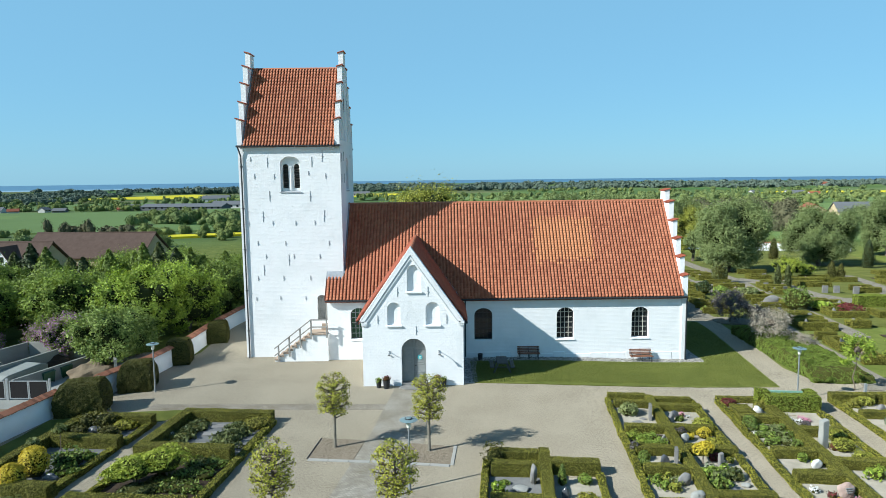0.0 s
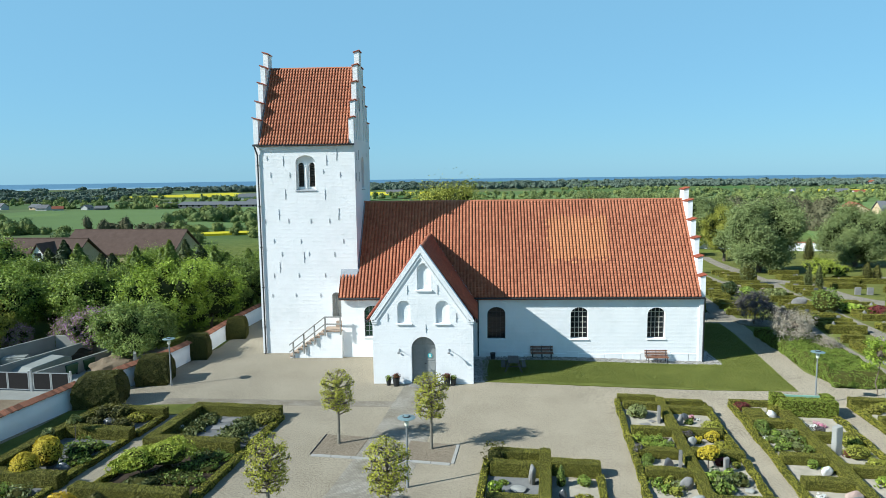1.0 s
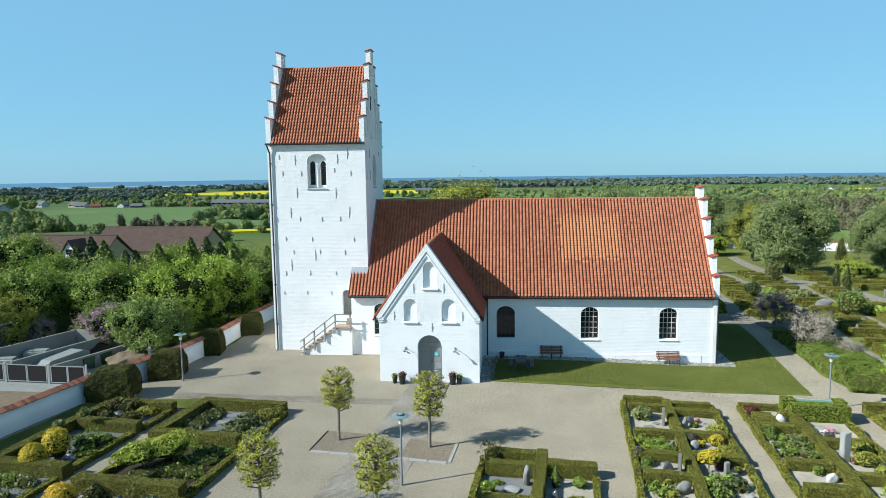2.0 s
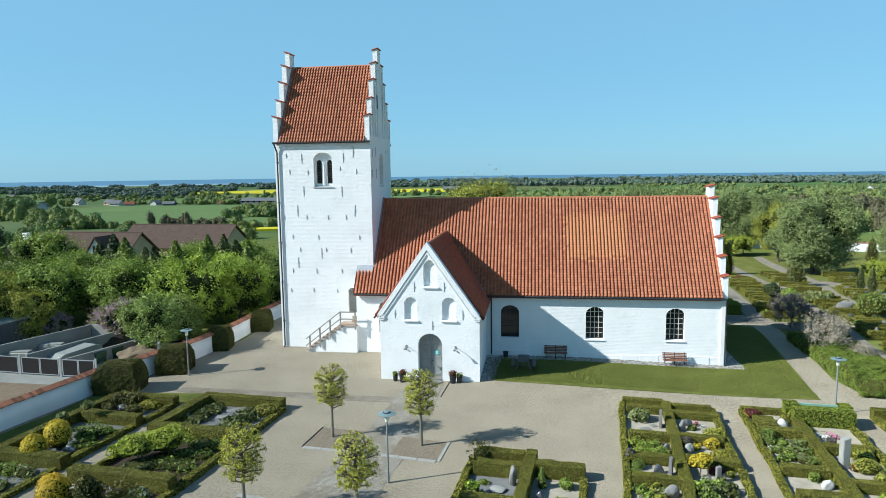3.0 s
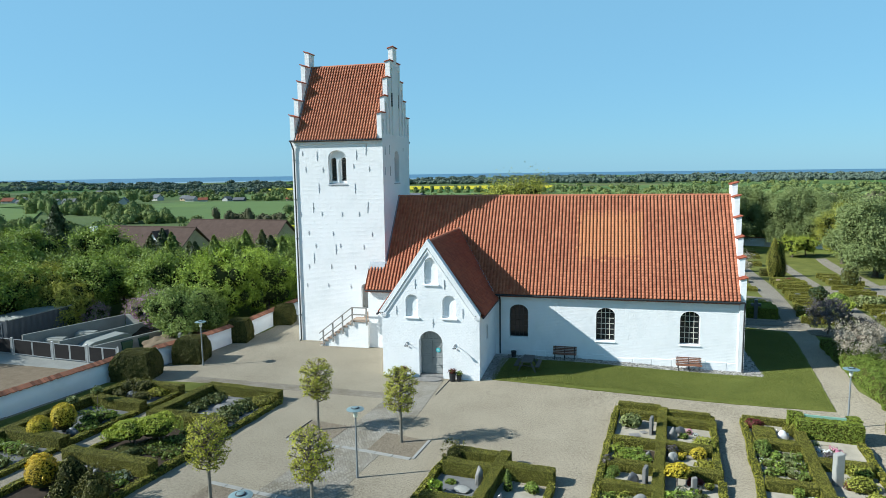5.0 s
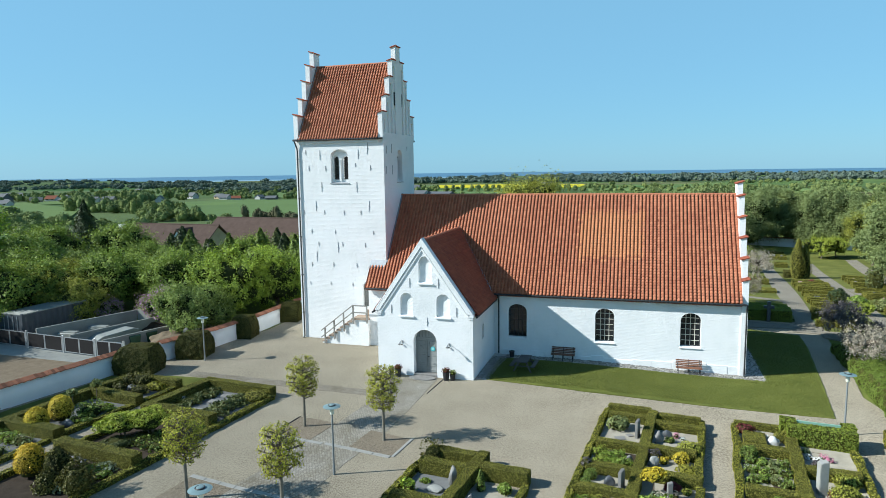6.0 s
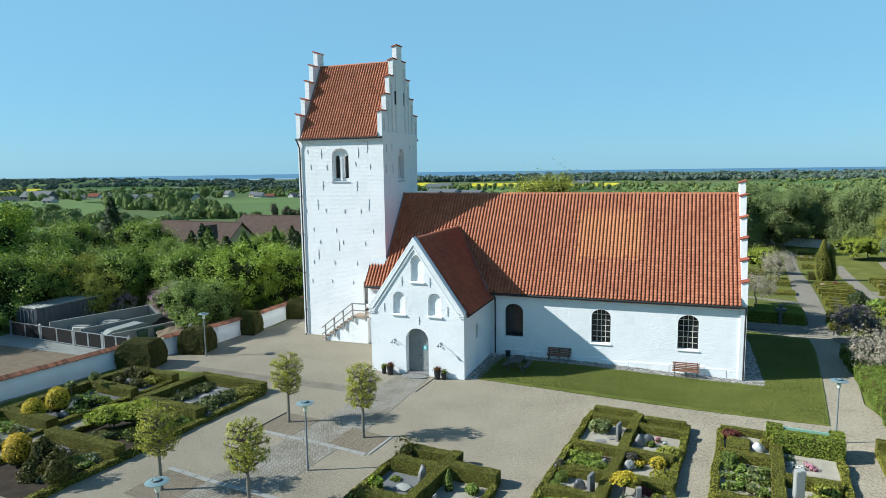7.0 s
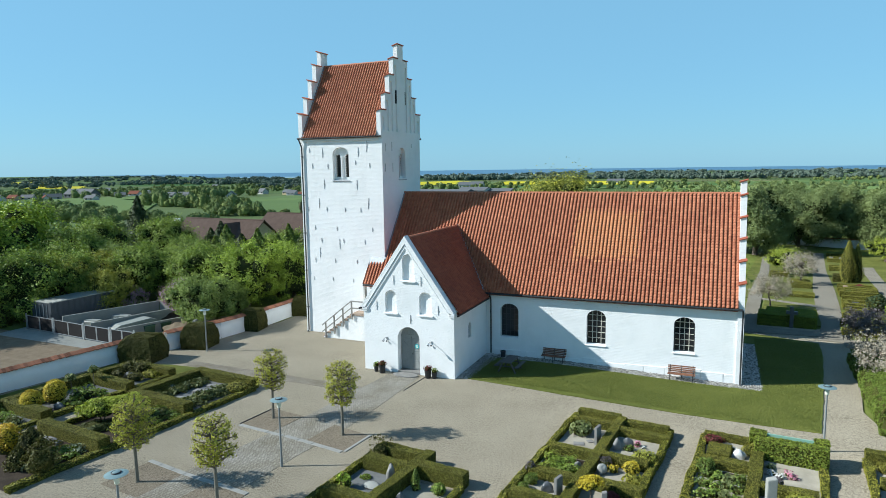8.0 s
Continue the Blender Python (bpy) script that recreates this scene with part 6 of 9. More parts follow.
def column(u, v, r, h, leaf_mat, label="slim columnar thuja", name="thuja", count=900, leaf=0.05, core=None, z=0.0):
    """A columnar conifer: tapered, with upright sprays."""
    rng = np.random.RandomState(int(abs(u) * 57 + abs(v) * 13) % 9973)
    count = int(max(count, 3.2 * r * h / leaf ** 2))
    t = rng.rand(count)
    a = rng.uniform(0, 2 * np.pi, count)
    prof = np.sin(np.pi * (0.12 + 0.88 * t) ** 0.8) ** 0.6 * (1 - 0.35 * t)
    rr = r * prof * (1 + 0.18 * np.sin(3 * a + 9 * t)) * rng.uniform(0.85, 1.06, count)
    p = np.stack([rr * np.cos(a), rr * np.sin(a), h * t], 1)
    n = np.stack([np.cos(a), np.sin(a), np.full(count, 0.25)], 1)
    cv, cf = cards(p, n, leaf, rng, 0.6, 2.2)
    ring, step = np.meshgrid(np.linspace(0, 2 * np.pi, 15), np.linspace(0, 0.985, 13), indexing="ij")
    core_r = r * 0.8 * np.sin(np.pi * (0.12 + 0.88 * step) ** 0.8) ** 0.6 * (1 - 0.35 * step) * (1 + 0.18 * np.sin(3 * ring + 9 * step))
    bv = np.stack([core_r * np.cos(ring), core_r * np.sin(ring), h * step], -1).reshape(-1, 3)
    k = np.arange(15 * 13).reshape(15, 13)
    bf = np.stack([k[:-1, :-1], k[1:, :-1], k[1:, 1:], k[:-1, 1:]], -1).reshape(-1, 4)
    return alone_mesh(name, heap(name, [(bv, bf, 0), (cv, cf, 1)]), [core or YEW_CORE, leaf_mat], label, "conifer", group="columnar conifers", m=bed_pose(u, v, z))


def golden_standard():
    e = thing("golden_standard_shrub", *bed(2.95, 8.5), "bright yellow leafed shrub grafted on a short stem", "shrub")
    bm = bmesh.new()
    rod(bm, (0, 0, -0.05), (0.02, 0.01, 0.75), 0.03, 0.022, 8)
    under("stem", bm, BARK, e)
    me = shrub_mesh("crown", 0.46, 0.44, 0.5, 0.045, 900, 77, 0.2, 0.8)
    for q in me.vertices:
        q.co.z += 0.5
    under_mesh("crown", me, [EDGE_CORE, LEAF_YELLOW], e)


# first plot on the sunny side: two columns of graves either side of a spine hedge
patch(0.05, 4.6, 0.3, 13.6, PALEGRAVEL)
hedge(-0.25, 0.02, 0.5, 14.0, 0.26, "edge")
hedge(-0.05, 2.1, 0.0, 0.42)
hedge(0.15, 2.1, 1.15, 1.60)
hedge(0.10, 2.05, 4.80, 5.25)
hedge(0.10, 2.05, 7.35, 7.85)
hedge(0.10, 2.05, 9.45, 9.95)
hedge(0.10, 2.0, 12.6, 13.1)
hedge(2.02, 2.45, 0.35, 14.0)
hedge(2.45, 4.55, 0.40, 0.82)
hedge(2.47, 4.75, 1.55, 2.02)
hedge(2.47, 4.45, 4.75, 5.20)
hedge(2.47, 4.75, 7.25, 7.75)
hedge(2.47, 4.8, 11.7, 12.2)
hedge(4.50, 4.74, 0.5, 1.6, 0.30, "edge")
hedge(4.48, 4.75, 2.0, 7.2, 0.32, "edge")
hedge(4.55, 4.82, 7.9, 14.0, 0.26, "edge")
patch(0.15, 2.0, 5.3, 7.3, SOIL, "planted soil of a grave")
shrub(0.75, 2.55, 0.55, 0.50, 0.62, LEAF_GREY, 0.075, 420, "variegated pale green shrub on a grave")
stone("slab", 1.75, 3.2, 0.52, 0.85, 0.14, GRANITE, 84)
stone("plate", 1.0, 3.7, 0.5, 0.05, 0.35, GRANITE, 20)
stone("plate", 1.4, 3.2, 0.3, 0.05, 0.3, GRANITE, 40)
for i, (uu, vv) in enumerate(((0.4, 5.8), (0.8, 6.3), (1.2, 5.9), (0.6, 6.8), (1.0, 6.9), (1.5, 6.5))):
    shrub(uu, vv, 0.34, 0.32, 0.30, LEAF_MID if i % 3 else LEAF_BEECH, 0.045, 420, "low green ground cover on a grave", "ground_cover", lump=0.4)
stone("rough", 1.75, 6.3, 0.42, 0.42, 0.18, GRANITE, 40)
shrub(0.42, 8.3, 0.28, 0.28, 0.42, LEAF_DARK, 0.04, 380, "dark green clipped ball on a grave")
shrub(0.30, 8.9, 0.24, 0.24, 0.3, LEAF_DARK, 0.04, 300, "dark green clipped ball on a grave")
shrub(0.1, 7.6, 0.22, 0.22, 0.62, LEAF_PURPLE, 0.04, 240, "brownish heather bush in the hedge")
stone("rough", 1.25, 8.7, 0.56, 0.45, 0.20, SLATE, 30, lean=-14)
stone("slab", 1.72, 8.75, 0.48, 0.80, 0.15, GRANITE, 80)
for i, (uu, vv) in enumerate(((0.4, 10.5), (0.9, 10.3), (1.3, 10.6), (0.7, 11.0), (1.1, 11.2))):
    shrub(uu, vv, 0.28, 0.26, 0.3, (LEAF_MID, LEAF_LIME, LEAF_GREY)[i % 3], 0.05, 220, "low mixed planting on a grave", "ground_cover", lump=0.4)
stone("boulder", 1.6, 10.6, 0.62, 0.5, 0.32, GRANITE, 20)
stone("boulder", 1.75, 12.1, 0.66, 0.5, 0.36, PALESTONE, 10)
stone("rough", 2.75, 3.6, 0.44, 0.62, 0.18, GRANITE, 30)
stone("boulder", 3.1, 2.8, 0.42, 0.4, 0.26, SLATE, 10)
shrub(3.25, 3.35, 0.24, 0.22, 0.3, LEAF_DARK, 0.04, 220, "dark little shrub before a gravestone")
shrub(3.5, 2.75, 0.14, 0.14, 0.34, PINKFLOWER, 0.035, 130, "pink flowers in a vase on a grave", "flower_clump", lump=0.4)
shrub(3.8, 2.85, 0.10, 0.10, 0.18, WHITEFLOWER, 0.03, 70, "white flowers on a grave", "flower_clump", lump=0.4)
shrub(4.15, 4.35, 0.55, 0.45, 0.55, LEAF_LIME, 0.05, 520, "yellowish green rounded shrub on a grave")
shrub(2.75, 5.55, 0.30, 0.26, 0.52, LEAF_PURPLE, 0.04, 280, "brownish dwarf shrub on a grave")
stone("boulder", 2.75, 6.2, 0.44, 0.5, 0.3, PALESTONE, 30)
shrub(3.15, 5.8, 0.2, 0.18, 0.32, LEAF_YELLOW, 0.045, 150, "yellow flowers on a grave", "flower_clump", lump=0.4)
shrub(3.85, 5.55, 0.34, 0.32, 0.55, LEAF_YELLOW, 0.04, 420, "golden dwarf conifer on a grave")
shrub(4.15, 6.4, 0.42, 0.36, 0.34, LEAF_EDGE, 0.05, 360, "spreading golden shrub on a grave")
golden_standard()
shrub(3.65, 8.15, 0.30, 0.26, 0.36, LEAF_RED, 0.045, 460, "rust brown heather on a grave")
shrub(3.1, 9.0, 0.24, 0.2, 0.24, LEAF_BLUE, 0.045, 160, "grey green edging plants on a grave", lump=0.4)
shrub(3.75, 8.8, 0.22, 0.2, 0.28, BLOSSOM, 0.04, 150, "pale lilac flowers on a grave", "flower_clump", lump=0.4)
shrub(4.2, 8.3, 0.2, 0.2, 0.28, LEAF_LIME, 0.04, 160, "small yellow green ball on a grave")
stone("post", 3.6, 8.9, 0.2, 0.7, 0.18, GRANITE, 20)
for i, (uu, vv) in enumerate(((2.8, 9.9), (3.2, 10.3), (3.0, 10.9), (3.5, 9.8), (3.9, 10.0))):
    shrub(uu, vv, 0.36, 0.34, 0.42, (LEAF_MID, LEAF_JUNIPER, LEAF_DARK)[i % 3], 0.07, 300, "sword leaved perennials on a grave", "perennial_clump", lump=0.5, spread=1.2)
stone("plate", 3.6, 11.0, 0.55, 0.07, 0.4, GRANITE, 15)
stone("boulder", 4.1, 10.6, 0.4, 0.16, 0.3, PALESTONE)

# second plot, with the tall hedge round a green board
patch(6.2, 10.9, 0.3, 13.6, PALEGRAVEL)
hedge(6.0, 6.28, 0.3, 14.0, 0.26, "edge")
hedge(6.1, 8.5, 0.0, 0.4)
hedge(6.35, 8.35, 2.95, 3.5)
hedge(6.35, 8.2, 7.2, 7.75)
hedge(6.35, 8.2, 9.6, 10.15)
hedge(6.35, 8.2, 12.2, 12.7)
hedge(8.25, 8.72, 1.7, 14.0)
hedge(8.75, 10.75, 4.55, 5.05)
hedge(8.75, 10.95, 8.2, 8.7)
hedge(8.75, 10.9, 12.0, 12.5)
hedge(10.85, 11.12, 1.9, 14.0, 0.27, "edge")
hedge(8.35, 11.15, 0.95, 1.65, 0.97, "laurel")
hedge(8.10, 8.75, 0.35, 1.0, 1.04, "laurel")
hedge(10.65, 11.20, 0.30, 0.96, 1.04, "laurel")


def notice_board():
    e = thing("garden_board", *bed(9.7, 0.6), "green painted board framed by the tall hedge", "board", "", math.degrees(BED))
    bm = bmesh.new()
    soft_box(bm, -0.95, 0.95, -0.03, 0.03, 0.65, 1.00, 0.01)
    under("panel", bm, plain("pale green board", (0.20, 0.36, 0.28), 0.5), e)
    for s in (-0.85, 0.85):
        bm = bmesh.new()
        soft_box(bm, s - 0.04, s + 0.04, 0.035, 0.105, -0.2, 1.05, 0.008)
        under("post", bm, GREYWOOD, e)


notice_board()
patch(6.35, 8.2, 3.6, 7.1, SOIL, "planted soil of a grave")
patch(8.8, 10.8, 1.75, 4.5, SANDPILE, "bare sandy soil of a new grave")
shrub(6.55, 0.75, 0.45, 0.36, 0.5, LEAF_RED, 0.045, 400, "dark red barberry shrub on a grave")
hedge(6.45, 7.4, 1.3, 2.6, 0.42, "box", "broad low clipped cushion on a grave")
stone("boulder", 7.75, 1.9, 0.55, 0.45, 0.36, WHITESTONE, 10)
shrub(8.3, 1.25, 0.5, 0.42, 0.6, LEAF_HEDGE, 0.045, 420, "dull green rounded shrub on a grave")
shrub(7.35, 1.1, 0.16, 0.14, 0.3, WHITEFLOWER, 0.035, 110, "white flowers on a grave", "flower_clump", lump=0.4)
shrub(6.65, 3.95, 0.36, 0.32, 0.62, LEAF_DARK, 0.045, 420, "dark dwarf conifer on a grave")
for i in range(12):
    uu, vv = 6.7 + (i % 4) * 0.42, 4.3 + (i // 4) * 0.85 + 0.1 * (i % 3)
    shrub(uu, vv, 0.28, 0.26, 0.32, (LEAF_DARK, LEAF_MID, LEAF_GREY, LEAF_DARK)[i % 4], 0.05, 220, "low evergreen ground cover on a grave", "ground_cover", lump=0.45)
for uu, vv in ((6.5, 4.9), (7.2, 5.4), (7.6, 6.0), (7.9, 5.0)):
    shrub(uu, vv, 0.11, 0.1, 0.2, WHITEFLOWER, 0.03, 70, "white flowers on a grave", "flower_clump", lump=0.4)
stone("post", 9.15, 6.25, 0.34, 1.35, 0.3, PALESTONE, 20)
shrub(10.2, 5.35, 0.52, 0.42, 0.5, LEAF_LIME, 0.04, 640, "bright green cushion shrub on a grave")
shrub(9.95, 6.55, 0.60, 0.48, 0.55, LEAF_LIME, 0.04, 720, "bright green cushion shrub on a grave")
shrub(10.3, 7.5, 0.45, 0.36, 0.36, LEAF_LIME, 0.04, 520, "bright green cushion shrub on a grave")
shrub(9.3, 4.1, 0.26, 0.22, 0.5, LEAF_PURPLE, 0.04, 240, "brown dwarf shrub on a grave")
shrub(9.5, 6.6, 0.14, 0.12, 0.3, LEAF_RED, 0.035, 120, "red flowers on a grave", "flower_clump", lump=0.4)
for uu, vv, m in ((9.0, 2.3, LEAF_GREY), (9.1, 2.9, WHITEFLOWER), (9.7, 2.7, PINKFLOWER), (9.4, 3.1, WHITEFLOWER), (9.9, 3.0, PINKFLOWER)):
    shrub(uu, vv, 0.17, 0.15, 0.22, m, 0.04, 110, "small flowers on fresh soil", "flower_clump", lump=0.4)
stone("rough", 7.8, 8.6, 0.62, 0.42, 0.3, WHITESTONE, 20, label="white quartz stone on a grave")
stone("boulder", 7.75, 11.2, 0.8, 0.66, 0.4, REDSTONE, 15, True)
shrub(7.5, 7.95, 0.22, 0.2, 0.4, LEAF_MID, 0.045, 200, "small green shrub on a grave")
for uu, vv, m in ((6.7, 10.9, WHITEFLOWER), (7.2, 11.3, LEAF_RED), (8.0, 11.7, PINKFLOWER), (7.3, 11.8, LEAF_YELLOW), (8.0, 8.3, LEAF_LIGHT)):
    shrub(uu, vv, 0.18, 0.16, 0.26, m, 0.04, 130, "flowers laid at a gravestone", "flower_clump", lump=0.4)
shrub(9.9, 9.4, 0.40, 0.34, 0.42, LEAF_LIGHT, 0.06, 320, "fresh green perennials on a grave", lump=0.4)

# third plot further along
patch(12.9, 18.5, 0.2, 12.0, PALEGRAVEL)
hedge(12.55, 12.82, 0.0, 13.0, 0.27, "edge")
hedge(12.6, 14.9, -0.75, -0.2, 0.6)
hedge(14.9, 20.0, -0.9, -0.35, 0.6)
hedge(12.95, 15.4, 1.9, 2.4)
hedge(12.95, 15.4, 4.6, 5.1)
hedge(15.4, 15.85, -0.3, 12.0)
shrub(13.4, 0.5, 0.5, 0.42, 0.5, LEAF_HEDGE, 0.05, 420, "rounded olive shrub on a grave")
shrub(14.2, 0.1, 0.5, 0.42, 0.55, LEAF_LIME, 0.05, 420, "yellowish shrub on a grave")
stone("rough", 14.6, 1.0, 0.62, 0.42, 0.3, GRANITE, 10)
shrub(14.2, 3.3, 0.62, 0.5, 0.4, LEAF_BLUE, 0.06, 420, "blue green juniper cushion on a grave")
shrub(15.0, 3.9, 0.4, 0.36, 0.45, LEAF_MID, 0.05, 320, "green shrub on a grave")

# small plot before the porch path
patch(-6.6, -4.3, 10.2, 14.5, DARKGRAVEL, "blue grey gravel of a grave")
patch(-4.0, -1.9, 10.4, 14.5, PALEGRAVEL)
hedge(-6.95, -6.68, 9.3, 15.0, 0.27, "edge")
hedge(-6.7, -4.5, 8.75, 9.25, 0.62)
hedge(-6.55, -4.45, 9.95, 10.45, 0.62)
hedge(-4.45, -3.98, 8.6, 15.0, 0.64)
hedge(-3.98, -1.85, 9.55, 10.1, 0.64)
hedge(-6.5, -4.5, 12.9, 13.4, 0.58)
hedge(-2.02, -1.76, 10.2, 15.0, 0.27, "edge")
shrub(-6.45, 9.3, 0.42, 0.36, 0.85, LEAF_YEW, 0.05, 420, "dark knobbly dwarf conifer in the hedge corner", core=YEW_CORE, lump=0.5)
stone("rough", -4.75, 11.0, 0.46, 0.85, 0.28, GRANITE, 60)
stone("boulder", -5.3, 11.6, 0.7, 0.14, 0.6, PALESTONE)
shrub(-6.0, 11.1, 0.26, 0.2, 0.14, LEAF_MID, 0.04, 160, "low green cushion on gravel")
shrub(-6.2, 12.2, 0.3, 0.26, 0.55, LEAF_LIGHT, 0.06, 240, "light green shrub on a grave", lump=0.3)
column(-3.55, 11.0, 0.2, 0.95, LEAF_DARK, "small dark thuja on a grave", count=420, leaf=0.045)
shrub(-2.55, 10.85, 0.28, 0.28, 0.42, LEAF_MID, 0.04, 420, "green clipped ball on a grave")
stone("rough", -3.5, 12.2, 0.4, 0.5, 0.2, SLATE, 20)
shrub(-2.6, 12.3, 0.42, 0.32, 0.3, LEAF_EDGE, 0.05, 300, "yellow green shrub on a grave")

# shaded plots along the white wall
patch(-23.0, -18.5, 5.3, 9.0, DARKGRAVEL, "gravel of a grave")
patch(-23.0, -18.5, 10.0, 19.0, SOIL, "planted soil of graves")
shrub(-18.75, 17.35, 0.62, 0.62, 1.35, LEAF_YEW, 0.045, 2600, "bushy dark green conifer at the corner of a grave", "dwarf_conifer", lump=0.3)
shrub(-21.3, 13.3, 0.75, 0.6, 0.34, LEAF_JUNIPER, 0.045, 1300, "low dark evergreen cover under the maple", lump=0.3)
shrub(-20.7, 12.3, 0.55, 0.75, 0.30, LEAF_YEW, 0.045, 1200, "low dark evergreen cover under the maple", lump=0.3)
shrub(-19.9, 16.0, 0.6, 0.55, 0.36, LEAF_CARPET, 0.045, 1200, "low spreading juniper on a grave", lump=0.3)
hedge(-23.5, -18.5, 4.75, 5.3, 0.62)
hedge(-23.55, -23.0, 5.3, 9.35, 0.62)
hedge(-23.5, -18.75, 9.35, 9.95, 0.66)
hedge(-18.55, -18.22, 5.3, 19.0, 0.26, "edge")
hedge(-23.5, -18.5, 14.35, 14.95, 0.66)
hedge(-23.4, -23.05, 10.3, 14.3, 0.26, "edge")
hedge(-23.4, -23.05, 15.2, 19.0, 0.26, "edge")
shrub(-18.95, 5.9, 0.75, 0.7, 0.62, LEAF_HEDGE, 0.045, 700, "rounded corner of a clipped hedge", "hedge_corner")
for i in range(7):
    shrub(-22.3 + 0.1 * (i % 2), 5.9 + i * 0.5, 0.55, 0.40, 0.30, LEAF_JUNIPER, 0.075, 300, "spreading dark juniper on a grave", "juniper", lump=0.45, spread=1.0)
    shrub(-19.9 + 0.12 * (i % 3), 6.1 + i * 0.46, 0.62, 0.42, 0.34, LEAF_JUNIPER, 0.075, 340, "spreading dark juniper on a grave", "juniper", lump=0.45, spread=1.0)
for vv in (5.9, 6.9, 8.3):
    stone("plate", -21.15, vv, 0.75, 0.06, 0.5, GRANITE, 12)
shrub(-22.6, 8.7, 0.2, 0.18, 0.24, LEAF_RED, 0.04, 120, "small red leafed plant on a grave", lump=0.4)
shrub(-23.0, 7.4, 0.24, 0.2, 0.3, WHITEFLOWER, 0.035, 110, "white spring flowers on a grave", "flower_clump", lump=0.4)
for i, (uu, vv, r, h) in enumerate(((-21.9, 12.5, 0.95, 1.2), (-20.95, 11.8, 0.95, 1.3), (-22.3, 12.9, 0.6, 0.95))):
    me = shrub_mesh("japanese_maple", r, r * 0.85, h * 0.75, 0.042, 3000, 40 + i, 0.34, 1.0)
    alone_mesh("japanese_maple", me, [EDGE_CORE, LEAF_MAPLE], "fresh yellow green spreading maple over a grave", "maple", group="maples", m=bed_pose(uu, vv, 0.35))
for i, (uu, vv) in enumerate(((-21.7, 12.6), (-20.6, 11.9))):
    bm = bmesh.new()
    for k in range(3):
        rod(bm, (0, 0, -0.05), (0.25 * math.cos(k * 2.1), 0.25 * math.sin(k * 2.1), 0.75), 0.04, 0.022, 7)
    alone("maple_stem", bm, BARK, "thin pale stems under the spreading maple", "tree trunk", m=bed_pose(uu, vv))
for i in range(9):
    shrub(-19.2 - 0.5 * (i % 3), 10.4 + (i // 3) * 1.2, 0.5, 0.42, 0.34, (LEAF_DARK, LEAF_JUNIPER, LEAF_DARK)[i % 3], 0.06, 260, "dark evergreen ground cover on a grave", "ground_cover", lump=0.4)
stone("boulder", -22.0, 15.5, 1.5, 0.36, 0.42, GRANITE, 25, label="long weathered log shaped stone on a grave")
shrub(-22.1, 17.0, 0.62, 0.62, 1.5, LEAF_GOLD, 0.036, 2800, "golden dome shaped conifer on a grave", core=EDGE_CORE, lump=0.05, spread=0.45)
for uu, vv, r, h in ((-20.9, 16.6, 0.8, 1.45), (-20.3, 17.5, 0.6, 1.0)):
    column(uu, vv, r, h, LEAF_YEW, "dark bushy conifer on a grave", "bushy_conifer", 900, 0.06)
for i in range(5):
    shrub(-19.6 + 0.25 * (i % 2), 15.4 + i * 0.45, 0.5, 0.4, 0.32, LEAF_DARK if i % 2 else LEAF_BLUE, 0.06, 300, "low spreading juniper on a grave", "juniper", lump=0.4)
stone("rough", -20.9, 15.4, 0.4, 0.35, 0.25, SLATE, 10)

patch(-28.4, -25.0, 6.4, 18.5, DARKGRAVEL, "gravel of shaded graves")
hedge(-28.6, -24.75, 5.7, 6.2, 0.62)
hedge(-28.9, -28.4, 6.2, 18.5, 0.6)
hedge(-28.3, -24.85, 8.55, 9.1, 0.62)
hedge(-28.3, -24.7, 13.5, 14.1, 0.62)
hedge(-25.05, -24.72, 6.2, 8.5, 0.26, "edge")
hedge(-25.15, -24.8, 9.2, 13.4, 0.24, "edge")
hedge(-25.15, -24.8, 14.2, 18.5, 0.24, "edge")
stone("boulder", -27.3, 7.2, 0.66, 0.36, 0.42, SLATE, 15)
shrub(-26.0, 6.55, 0.62, 0.5, 0.5, LEAF_EDGE, 0.05, 480, "golden green cushion shrub on a grave")
for uu, vv, r, h in ((-28.0, 6.7, 0.5, 0.8), (-27.2, 6.4, 0.62, 0.85), (-26.4, 7.4, 0.6, 0.45), (-27.9, 7.6, 0.5, 0.5)):
    shrub(uu, vv, r, r * 0.8, h, LEAF_YEW, 0.055, 460, "drooping dark conifer on a grave", "dwarf_conifer", core=YEW_CORE, lump=0.5)


def standard(u, v, h):
    """A small variegated bush grafted on a stem."""
    e = thing("standard_shrub", *bed(u, v), "little pale leafed shrub on a thin stem", "shrub", "standard shrubs")
    bm = bmesh.new()
    rod(bm, (0, 0, -0.05), (0.02, 0, h), 0.025, 0.018, 8)
    under("stem", bm, BARK, e)
    me = shrub_mesh("crown", 0.24, 0.24, 0.4, 0.06, 260, int(v * 10), 0.4, 1.0)
    for q in me.vertices:
        q.co.z += h - 0.12
    under_mesh("crown", me, [HEDGE_CORE, LEAF_GREY], e)


standard(-28.2, 10.4, 0.75)
standard(-27.6, 9.35, 1.0)
shrub(-26.75, 12.15, 0.60, 0.60, 1.45, LEAF_YELLOW, 0.04, 2600, "large yellow rounded shrub by the wall", core=EDGE_CORE, lump=0.05, spread=0.5)
shrub(-26.8, 13.45, 0.54, 0.54, 1.25, LEAF_YELLOW, 0.04, 2000, "yellow rounded shrub by the wall", core=EDGE_CORE, lump=0.05, spread=0.5)
shrub(-25.9, 13.1, 0.28, 0.24, 0.30, PINKFLOWER, 0.045, 180, "pink flowering cushion on a grave", "flower_clump", lump=0.4)
stone("boulder", -25.7, 12.6, 0.66, 0.42, 0.42, SLATE, 10)
